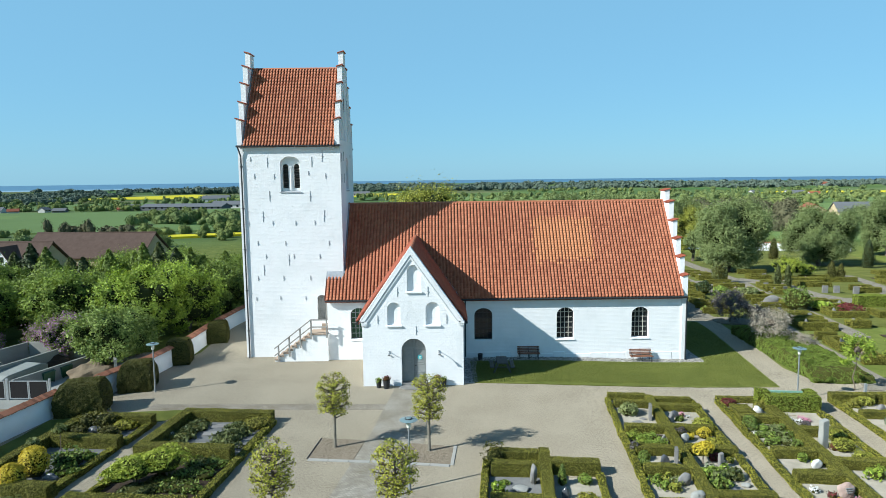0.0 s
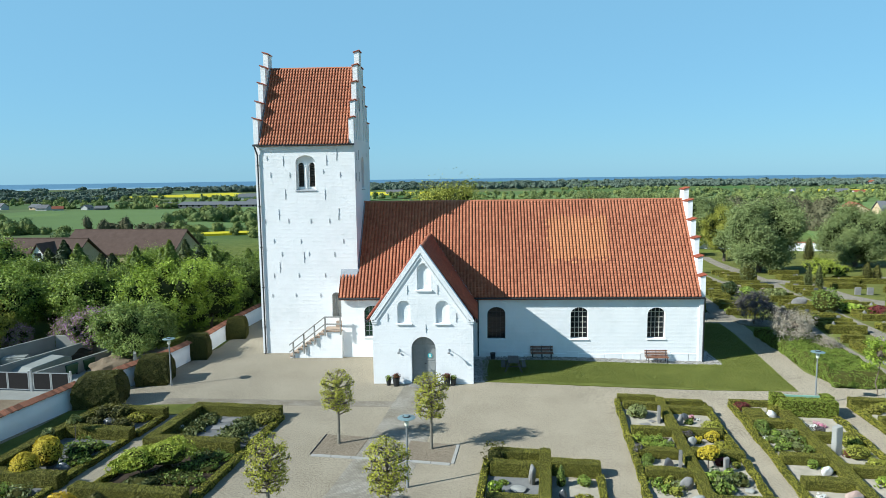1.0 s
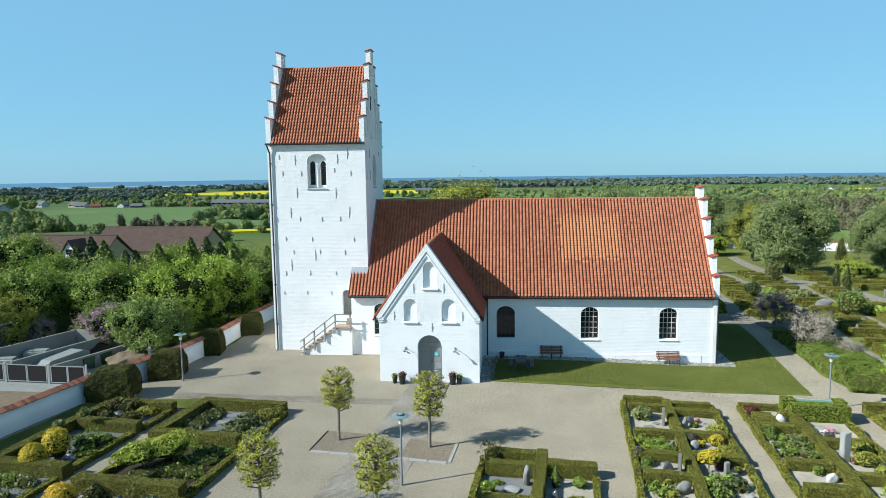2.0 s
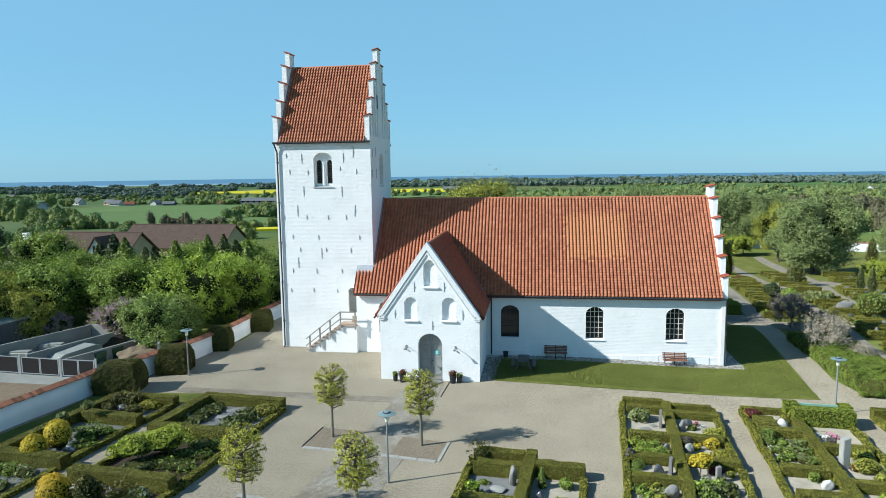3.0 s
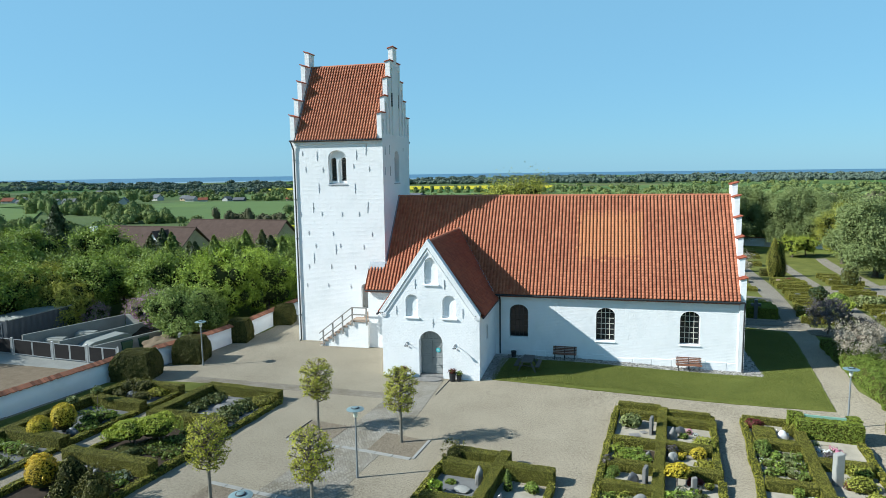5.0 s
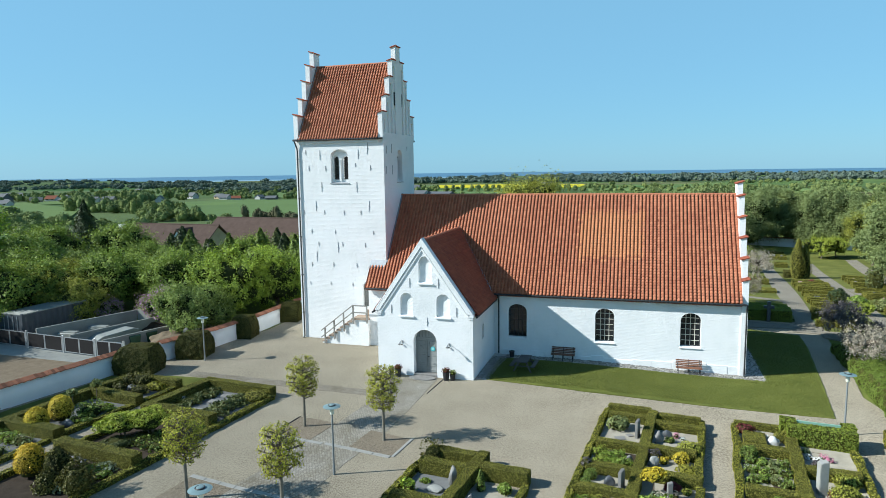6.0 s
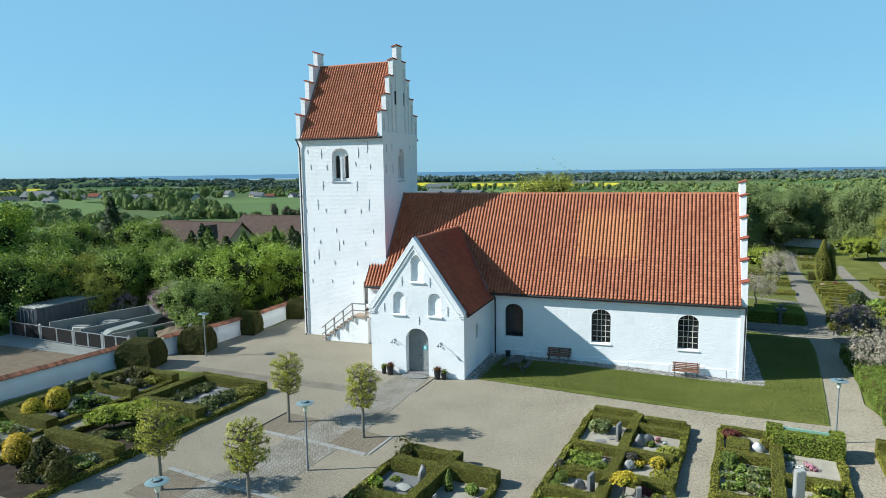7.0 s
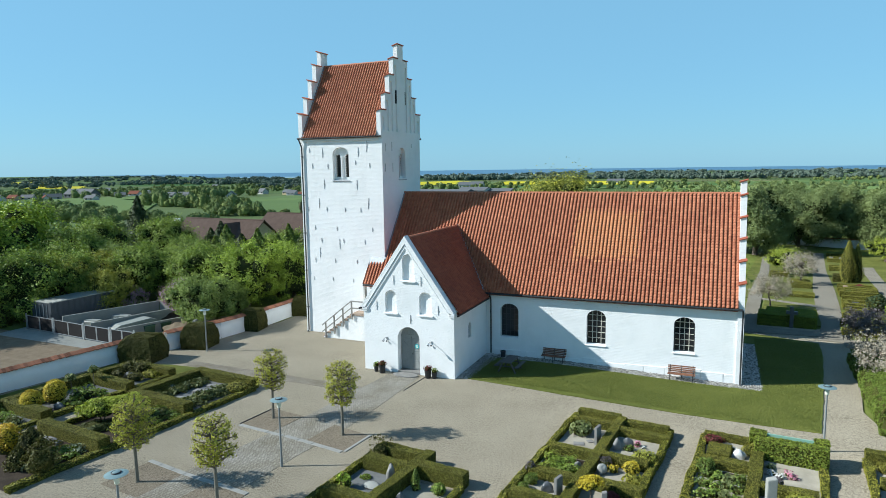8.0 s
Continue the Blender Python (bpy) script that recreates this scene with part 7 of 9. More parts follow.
for uu, vv, r, h in ((-26.0, 11.0, 0.75, 0.7), (-25.5, 11.9, 0.55, 0.5), (-27.9, 12.4, 0.55, 0.4)):
    shrub(uu, vv, r, r * 0.8, h, LEAF_DARK, 0.07, 480, "dark spreading shrub on a grave", "dwarf_conifer", core=YEW_CORE, lump=0.5, spread=1.0)
shrub(-26.0, 10.1, 0.75, 0.4, 0.32, LEAF_MID, 0.05, 420, "low green cushion on gravel")
for i in range(6):
    shrub(-27.6 + 0.9 * (i % 3), 14.9 + (i // 3) * 1.3, 0.5, 0.42, 0.45, (LEAF_DARK, LEAF_MID, LEAF_GREY)[i % 3], 0.06, 300, "mixed evergreen planting on a shaded grave", "ground_cover", lump=0.4)

# big clipped yews by the wall
for x, y, sx, sy, h in ((-20.55, 35.6, 2.6, 2.1, 1.8), (-19.3, 39.6, 2.0, 2.0, 1.75), (-18.95, 45.2, 1.7, 1.7, 1.75), (-18.2, 51.2, 1.6, 1.6, 1.7)):
    me = leafy_box("clipped_yew", sx, sy, h, 0.12, 0.035, 800, 0.035, int(y), round_top=0.42)
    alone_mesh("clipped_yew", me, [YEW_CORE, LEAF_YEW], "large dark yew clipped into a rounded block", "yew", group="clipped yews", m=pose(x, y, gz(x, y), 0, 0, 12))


# ---- trees ----
def limb(bm, p, q, r0, r1, rng, kinks=3):
    """A slightly crooked branch from p to q."""
    p, q = Vector(p), Vector(q)
    last = p
    for i in range(1, kinks + 1):
        t = i / kinks
        c = p.lerp(q, t)
        if i < kinks:
            c += Vector((rng.uniform(-1, 1), rng.uniform(-1, 1), rng.uniform(-0.5, 0.5))) * (q - p).length * 0.07
        rod(bm, last, c, r0 + (r1 - r0) * (i - 1) / kinks, r0 + (r1 - r0) * t, 7, False)
        last = c


def tree(name, label, category, group, h, r, leaf_mat, leaf, count, trunk=0.25, bare=0.2, bark=None, seed=0, clumps=30, core_mat=None, lobes=1.0, tops=None):
    """A tree at the origin: tapered trunk, limbs, and a crown of boughs, each covered in sprays of leaves with shade between them; blossom in tops covers the outer sprays."""
    rng = np.random.RandomState(seed)
    pr = random.Random(seed)
    e = thing(name, 0, 0, 0, label, category, group)
    zc, rz = h * (1 + bare) / 2, h * (1 - bare) / 2
    # boughs: rounded masses set round the middle of the crown
    nb = 26 if clumps > 40 else 12
    i = np.arange(nb) + 0.5
    up = 1 - 1.86 * i / nb
    az = 2.39996 * i + rng.normal(0, 0.35, nb)
    d = np.stack([np.sqrt(np.clip(1 - up ** 2, 0, 1)) * np.cos(az), np.sqrt(np.clip(1 - up ** 2, 0, 1)) * np.sin(az), up], 1)
    reach = rng.uniform(0.52, 0.90, (nb, 1)) * (1 + 0.12 * lobes * rng.normal(size=(nb, 1)))
    bc = d * reach * np.array([r, r, rz]) + np.array([0, 0, zc])
    br = rng.uniform(0.21, 0.40, nb) * r * (1.25 if nb < 20 else 1.0)
    squash = np.array([1.0, 1.0, min(1.0, 0.55 + 0.3 * rz / r)])
    # sprays on the boughs, leaves on the sprays
    per = max(10, count // (nb * 55))
    k = nb * per
    who = np.repeat(np.arange(nb), per)
    q = rng.normal(size=(k, 3)) + d[who] * 0.9 + np.array([0, 0, 0.35])
    q /= np.linalg.norm(q, axis=1)[:, None]
    sc = bc[who] + q * (br[who] * rng.uniform(0.72, 1.12, k))[:, None] * squash
    sr = br[who] * rng.uniform(0.22, 0.46, k)
    n = count
    w = rng.randint(0, k, n)
    t = rng.normal(0, 1.0, (n, 1))
    p = sc[w] + (rng.normal(0, 0.62, (n, 3)) + q[w] * t * 0.8 + np.array([0, 0, 0.45]) * t) * sr[w][:, None]
    p[:, 2] = np.maximum(p[:, 2], 0.06)
    v, f = cards(p, q[w] * 0.6 + np.array([0, 0, 0.4]), leaf, rng, 0.5)
    pieces = [(v, f, 1)]
    if tops is not None:
        m = rng.rand(n) < 0.8
        v, f = cards(p[m] + q[w][m] * leaf * 1.5, q[w][m], leaf * 0.9, rng, 0.9)
        pieces.append((v, f, 2))
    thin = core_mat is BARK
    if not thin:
        # a dark ball in each bough stands for the shade inside it
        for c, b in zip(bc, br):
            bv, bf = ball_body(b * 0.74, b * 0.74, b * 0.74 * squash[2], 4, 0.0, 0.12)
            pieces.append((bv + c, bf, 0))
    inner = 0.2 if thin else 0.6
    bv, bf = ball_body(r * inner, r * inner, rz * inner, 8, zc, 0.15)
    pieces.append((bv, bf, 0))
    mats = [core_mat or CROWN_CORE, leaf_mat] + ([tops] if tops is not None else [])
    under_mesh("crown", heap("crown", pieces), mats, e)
    bm = bmesh.new()
    rod(bm, (0, 0, -0.3), (0, 0, 0.3), trunk * 1.35, trunk, 10)
    limb(bm, (0, 0, 0.3), (0.1 * r, 0, zc), trunk, trunk * 0.4, pr, 4)
    for i in range(min(12, nb)):
        z0 = pr.uniform(bare * h, zc)
        limb(bm, (0.05 * r, 0, z0), bc[i * nb // min(12, nb)], trunk * 0.42, trunk * 0.12, pr)
    under("trunk", bm, bark or BARK, e)
    return e


def stand(proto, spots):
    """Sets the prototype on the first spot and copies on the others: x, y, turn, size."""
    for i, (x, y, turn, s) in enumerate(spots):
        m = pose(x, y, gz(x, y) - 0.05, 0, 0, turn) @ Matrix.Scale(s, 4)
        if i == 0:
            proto.matrix_world = m
        else:
            copy_thing(proto, m)


def lime(seed):
    """A young lime clipped to an oval: stem, fan of knobbly limbs, thin new leaves."""
    rng, pr = np.random.RandomState(seed), random.Random(seed)
    e = thing("clipped_lime_tree", 0, 0, 0, "young lime tree clipped to an oval with thin spring leaves", "lime tree", "clipped lime trees")
    bm = bmesh.new()
    rod(bm, (0, 0, -0.15), (0, 0, 0.12), 0.115, 0.085, 10)
    rod(bm, (0, 0, 0.12), (0.01, 0.01, 1.75), 0.076, 0.066, 10, False)
    under("stem", bm, PALEBARK, e)
    bm = bmesh.new()
    limb(bm, (0.01, 0.01, 1.7), (0.0, 0.02, 3.6), 0.074, 0.02, pr, 5)
    under("leader", bm, BARK, e)
    tips = []
    for i in range(46):
        a = 2.399 * i
        z0 = 1.55 + 1.9 * (i / 46)
        t = min(1.0, max(-1.0, (z0 + 0.28 - 2.78) / 1.22))
        reach = 0.88 * math.sqrt(max(0.1, 1 - t * t)) * pr.uniform(0.72, 1.0)
        tip = Vector((math.cos(a) * reach, math.sin(a) * reach, z0 + pr.uniform(0.1, 0.42)))
        bm = bmesh.new()
        limb(bm, (0, 0, z0), tip, 0.033, 0.018, pr, 3)
        rod(bm, tip - Vector((0, 0, 0.03)), tip + Vector((0, 0, 0.03)), 0.035, 0.03, 6)
        tips += [tip, tip]
        for k in range(2):
            s = Vector((0, 0, z0)).lerp(tip, pr.uniform(0.45, 0.8))
            tp = s + Vector((pr.uniform(-0.3, 0.3), pr.uniform(-0.3, 0.3), pr.uniform(0.05, 0.3)))
            limb(bm, s, tp, 0.018, 0.010, pr, 2)
            tips.append(tp)
        under("limb", bm, BARK, e)
    pts = []
    for tip in tips:
        pts.append(np.array(tip) + rng.normal(0, 0.08, (24, 3)))
    p = np.concatenate(pts)
    q = p - np.array([0, 0, 2.7])
    lim = np.abs(q[:, 0] / 0.93) ** 2.4 + np.abs(q[:, 1] / 0.93) ** 2.4 + np.abs(q[:, 2] / 1.22) ** 2.4 < 1.0
    p, q = p[lim], q[lim]
    v, f = cards(p, q / (np.linalg.norm(q, axis=1)[:, None] + 1e-9) + np.array([0, 0, 0.4]), 0.034, rng, 0.8, 1.3)
    under_mesh("crown", quads("crown", v, f), LEAF_LINDEN, e)
    return e


stand(lime(3), [(-5.28, 30.15, 0, 0.98), (-1.75, 22.1, 140, 1.0)])
stand(lime(4), [(-0.66, 29.6, 60, 1.0), (-6.25, 22.3, 200, 0.98)])


# ---- the belt of trees behind the wall ----
bright = tree("belt_tree", "bright green young maple behind the wall", "tree", "trees behind the wall", 7.0, 3.1, LEAF_LIGHT, 0.098, 27000, 0.16, 0.02, None, 31, 80)
# the last four stand unseen, added to cast shade on the sandy lot
stand(bright, [(-23.9, 50.4, 0, 0.92), (-22.0, 55.0, 130, 0.92), (-50.5, 44.5, 90, 1.55), (-57.0, 50.0, 10, 1.5), (-46.0, 27.0, 50, 1.35), (-44.0, 33.0, 120, 1.3), (-49.0, 35.5, 20, 1.5), (-43.5, 21.0, 70, 1.4)])
dusty = tree("belt_tree", "pale green small willow leaning over the wall", "tree", "trees behind the wall", 5.2, 2.7, LEAF_LIGHT2, 0.080, 26000, 0.13, 0.08, None, 32, 80)
stand(dusty, [(-23.0, 43.8, 0, 0.86), (-24.2, 46.8, 200, 0.70)])
mid = tree("belt_tree", "mixed green broadleaf tree behind the wall", "tree", "trees behind the wall", 6.8, 3.3, LEAF_MID, 0.100, 27000, 0.18, 0.0, None, 33, 85)
stand(mid, [(-40.4, 40.6, 0, 0.92), (-40.0, 45.0, 70, 0.9), (-36.5, 74.0, 40, 0.85), (-31.0, 76.5, 140, 0.85), (-31.0, 52.0, 0, 0.92), (-28.5, 57.5, 80, 0.68), (-37.5, 51.0, 150, 0.92), (-44.5, 47.0, 30, 1.00), (-40.5, 58.0, 220, 0.71), (-50.5, 53.0, 300, 1.05), (-27.0, 66.5, 100, 0.78), (-22.0, 70.0, 10, 0.79), (-58.0, 62.0, 50, 1.12), (-46.0, 66.0, 190, 0.79), (-36.5, 70.0, 20, 0.79), (-52.0, 68.0, 70, 1.10)])
dark = tree("belt_tree", "dark green dense tree in the belt behind the wall", "tree", "trees behind the wall", 6.6, 3.0, LEAF_DARK, 0.100, 27000, 0.18, 0.0, None, 34, 85)
stand(dark, [(-20.9, 59.4, 120, 0.82), (-21.2, 62.8, 250, 0.85), (-24.8, 60.0, 60, 0.86), (-20.0, 64.5, 40, 0.95), (-19.6, 70.0, 140, 0.95), (-23.0, 47.4, 10, 0.6), (-34.5, 55.5, 0, 0.98), (-33.5, 61.5, 90, 0.81), (-27.5, 53.2, 180, 0.88), (-38.5, 64.5, 20, 0.81), (-30.5, 71.0, 260, 0.81), (-24.5, 75.0, 70, 0.81), (-54.0, 58.0, 310, 1.05), (-43.5, 53.0, 200, 0.95), (-20.8, 78.0, 0, 0.72)])
olive = tree("belt_tree", "yellow green feathery shrub tree behind the wall", "tree", "trees behind the wall", 6.2, 3.1, LEAF_LIME, 0.092, 27000, 0.15, 0.0, None, 35, 80)
stand(olive, [(-41.0, 43.5, 40, 0.85), (-47.5, 41.5, 130, 1.0), (-41.5, 49.0, 0, 0.95), (-36.0, 45.5, 120, 0.78), (-48.5, 47.5, 60, 0.98), (-32.0, 66.5, 220, 0.68), (-52.0, 36.0, 40, 0.90)])
lilac = tree("lilac_bush", "lilac bush covered in purple blossom", "lilac", "lilac bushes", 4.1, 2.0, LEAF_MID, 0.08, 9000, 0.10, 0.02, None, 36, 60, None, 1.0, LILAC)
stand(lilac, [(-27.6, 46.4, 0, 0.82), (-30.2, 47.9, 90, 0.75), (-34.0, 47.0, 200, 0.65)])


def spruce(x, y, h, r, seed, label="dark old spruce standing over the trees", needles=None):
    rng = np.random.RandomState(seed)
    e = thing("spruce", x, y, gz(x, y), label, "conifer", "spruces")
    n = 7000
    t = rng.rand(n) ** 0.75
    a = rng.uniform(0, 2 * np.pi, n)
    tier = 1.0 - 0.42 * ((t * 10 + 0.08 * np.sin(3 * a)) % 1.0)
    rr = 1.15 * r * (1.02 - t) * tier * (0.8 + 0.3 * np.sin(a * 5 + t * 20)) * rng.uniform(0.4, 1.1, n)
    p = np.stack([rr * np.cos(a), rr * np.sin(a), h * (0.06 + 0.94 * t) - 0.25 * rr], 1)
    v, f = cards(p, np.stack([np.cos(a), np.sin(a), np.full(n, 0.7)], 1), 0.2, rng, 0.5, 2.6)
    bm = bmesh.new()
    rod(bm, (0, 0, -0.3), (0, 0, h * 0.97), 0.22, 0.03, 8)
    under("trunk", bm, BARK, e)
    under_mesh("crown", quads("crown", v, f), needles or LEAF_FIR, e)


spruce(-72.0, 81.5, 9.7, 4.6, 61)
spruce(-75.0, 84.0, 8.8, 4.2, 62)
for k in range(0, 26, 2):
    rg = random.Random(700 + k)
    x, y = -58.0 + 1.52 * k + rg.uniform(-0.8, 0.8), 69.0 + rg.uniform(-5.0, 5.0)
    spruce(x, y, rg.uniform(4.8, 6.6), rg.uniform(3.0, 4.0), 300 + k, "dark green fir in the belt behind the wall", (LEAF_JUNIPER, LEAF_DARK, LEAF_FIR)[k % 3])
for k, (x, y, h) in enumerate(((-33.0, 63.5, 7.8), (-29.0, 62.0, 7.2), (-25.5, 65.0, 7.6), (-31.2, 67.0, 8.2), (-36.5, 60.5, 7.0), (-22.6, 67.0, 7.0))):
    spruce(x, y, h * 0.8, 3.3, 80 + k, "young green fir among the trees behind the wall", LEAF_DARK)

# tall hedge outside the view, added to throw shade over the sandy lot
tall = leafy_box("tall_hedge", 9.0, 2.6, 3.0, 0.3, 0.10, 120, 0.12, 71, round_top=0.2)
alone_mesh("tall_hedge", tall, [YEW_CORE, LEAF_DARK], "added out-of-view tall hedge shading the sandy lot", "hedge", m=pose(-44.0, 36.8, 0, 0, 0, 12))


# ---- the compost yard beyond the wall ----
def gate(x0, x1, y0, y1):
    d = Vector((x1 - x0, y1 - y0, 0))
    e = thing("yard_gate", x0, y0, gz(x0, y0), "galvanised gate with dark screen mesh", "gate", "yard gates", math.degrees(math.atan2(d.y, d.x)))
    w = d.length
    for x in (0.0, w):
        bm = bmesh.new()
        soft_box(bm, x - 0.05, x + 0.05, -0.05, 0.05, -0.2, 1.35, 0.008)
        under("gate_post", bm, GALV, e)
    for a, b in ((0.12, w / 2 - 0.02), (w / 2 + 0.02, w - 0.12)):
        bm = bmesh.new()
        for q in ((a, b, 0.10, 0.15), (a, b, 1.17, 1.22), (a, a + 0.05, 0.15, 1.17), (b - 0.05, b, 0.15, 1.17)):
            box(bm, q[0], q[1], -0.022, 0.022, q[2], q[3])
        leaf = under("gate_leaf", bm, GALV, e)
        bm = bmesh.new()
        box(bm, a + 0.05, b - 0.05, -0.008, 0.008, 0.15, 1.17)
        under("screen", bm, SCREEN, leaf)


for xa, xb, ya, yb in ((-37.2, -33.45, 38.6, 38.25), (-33.4, -29.45, 38.25, 37.85), (-29.4, -26.25, 37.85, 37.6), (-26.2, -23.6, 37.6, 37.5)):
    gate(xa, xb, ya, yb)


def bay_wall(x0, y0, x1, y1, h):
    d = Vector((x1 - x0, y1 - y0, 0))
    bm = bmesh.new()
    soft_box(bm, 0, d.length, -0.09, 0.09, -0.2, h, 0.015)
    alone("bay_wall", bm, CONCRETE, "pale concrete bay wall in the compost yard", "wall", group="bay walls", m=pose(x0, y0, gz(x0, y0), 0, 0, math.degrees(math.atan2(d.y, d.x))))


for x0, y0, x1, y1, h in ((-33.2, 38.9, -30.6, 46.4, 1.35), (-30.5, 46.5, -24.0, 46.1, 1.35), (-29.6, 38.6, -27.4, 45.8, 1.15), (-26.6, 38.6, -24.6, 44.6, 0.95), (-24.0, 46.0, -21.6, 41.4, 1.35)):
    bay_wall(x0, y0, x1, y1, h)


def mound(x, y, rx, ry, h, material, label):
    bm = bmesh.new()
    bmesh.ops.create_icosphere(bm, subdivisions=4, radius=1.0)
    for v in bm.verts:
        n = 1 + 0.35 * noise.noise(v.co * 2.0 + Vector((x, y, 0)))
        v.co = Vector((v.co.x * rx * n, v.co.y * ry * n, max(-0.05, v.co.z) * h * n))
    alone("mound", bm, material, label, "mound", m=pose(x, y, gz(x, y)))


mound(-28.2, 45.0, 1.6, 1.1, 0.8, SOIL, "heap of dark compost between bay walls")
mound(-23.6, 42.4, 1.5, 1.7, 0.9, SANDPILE, "heap of pale gravel in a bay")
mound(-31.9, 43.6, 1.0, 1.7, 0.5, SOIL, "low heap of garden waste")


def tip_trailer(x, y, turn):
    e = thing("covered_trailer", x, y, gz(x, y), "pale grey covered trailer in the yard", "trailer", "", turn)
    bm = bmesh.new()
    prism(bm, [(-1.7, 0.35), (1.7, 0.35), (1.7, 0.8), (1.2, 0.98), (-1.2, 0.82), (-1.7, 0.6)], -0.72, 0.72)
    bmesh.ops.bevel(bm, geom=bm.edges[:], offset=0.03, segments=1, affect="EDGES")
    under("body", bm, PALEBOX, e)
    for sx in (-0.7, 0.7):
        for sy in (-0.82, 0.82):
            bm = bmesh.new()
            rod(bm, (sx, sy - 0.09, 0.28), (sx, sy + 0.09, 0.28), 0.28, 0.28, 16)
            under("wheel", bm, POTBLACK, e)


tip_trailer(-28.0, 41.2, 72)


def wheelie_bin(x, y, turn):
    e = thing("waste_bin", x, y, gz(x, y), "green plastic waste container with a lid", "waste bin", "green bins", turn)
    e.matrix_world = e.matrix_world @ Matrix.Scale(0.76, 4)
    bm = bmesh.new()
    v = box(bm, -0.55, 0.55, -0.42, 0.42, 0.12, 0.95)
    for q in v[:4]:
        q.co.x *= 0.85
        q.co.y *= 0.85
    under("body", bm, GREENBIN, e)
    bm = bmesh.new()
    prism(bm, [(-0.46, 0.96), (0.46, 0.96), (0.46, 1.0), (0.0, 1.10), (-0.46, 1.0)], -0.58, 0.58, lambda y_, x_, z: (x_, y_, z))
    under("lid", bm, GREENBIN, e)
    for sx in (-0.4, 0.4):
        bm = bmesh.new()
        rod(bm, (sx, -0.3, 0.1), (sx + 0.06, -0.3, 0.1), 0.1, 0.1, 12)
        rod(bm, (sx, 0.3, 0.1), (sx + 0.06, 0.3, 0.1), 0.1, 0.1, 12)
        under("wheel", bm, POTBLACK, e)


wheelie_bin(-25.9, 40.9, 70)
wheelie_bin(-25.5, 42.2, 70)


def container(x, y, turn):
    e = thing("shipping_container", x, y, gz(x, y), "dark blue grey steel container with pale ribbed roof", "container", "", turn)
    w, length, h = 2.44, 6.06, 2.35
    bm = bmesh.new()
    pts = []
    n = 48
    for i in range(n + 1):
        pts.append((i * length / n, (0.0, 0.035, 0.035, 0.0)[i % 4]))
    for s in (0, 1):
        yy = w * s
        sg = 1 if s == 0 else -1
        lo = [bm.verts.new((px_, yy + sg * d, 0.12)) for px_, d in pts]
        hi = [bm.verts.new((px_, yy + sg * d, h - 0.1)) for px_, d in pts]
        for i in range(n):
            bm.faces.new((lo[i], lo[i + 1], hi[i + 1], hi[i]))
    box(bm, 0.0, 0.04, 0.03, w - 0.03, 0.12, h - 0.1)
    box(bm, length - 0.04, length, 0.03, w - 0.03, 0.12, h - 0.1)
    under("body", bm, CONTAINER, e)
    bm = bmesh.new()
    box(bm, 0.02, length - 0.02, 0.02, w - 0.02, h - 0.1, h - 0.045)
    roof = under("roof", bm, PALEBOX, e)
    for i in range(24):
        bm = bmesh.new()
        soft_box(bm, i * length / 24, (i + 0.6) * length / 24, 0.06, w - 0.06, h - 0.06, h - 0.02, 0.01)
        under("roof_rib", bm, PALEBOX, roof)
    for xx, yy in ((0, 0), (length - 0.12, 0), (0, w - 0.12), (length - 0.12, w - 0.12)):
        bm = bmesh.new()
        box(bm, xx - 0.01, xx + 0.13, yy - 0.01, yy + 0.13, 0, h)
        under("corner_post", bm, CONTAINER, e)
    for yy in (0.5, 0.95, 1.45, 1.9):
        bm = bmesh.new()
        rod(bm, (-0.04, yy, 0.2), (-0.04, yy, h - 0.2), 0.025)
        under("lock_bar", bm, GALV, e)


container(-34.7, 39.05, 88)


def covered_stack(x, y, turn, length):
    e = thing("covered_stack", x, y, gz(x, y), "low stack of goods under pale sheeting in the yard", "stack", "stored goods", turn)
    bm = bmesh.new()
    soft_box(bm, -length / 2, length / 2, -0.45, 0.45, 0.0, 0.14, 0.02)
    under("pallet", bm, GREYWOOD, e)
    bm = bmesh.new()
    soft_box(bm, -length / 2 + 0.05, length / 2 - 0.05, -0.42, 0.42, 0.14, 0.85, 0.12, 3)
    for q in bm.verts:
        q.co += Vector((noise.noise(q.co * 2.0 + Vector((x, y, 0))), 0, noise.noise(q.co * 2.3 + Vector((y, x, 4))))) * 0.09
    under("sheeting", bm, PALEBOX, e)


covered_stack(-31.6, 40.4, 10, 1.7)
covered_stack(-30.9, 42.6, 14, 1.8)


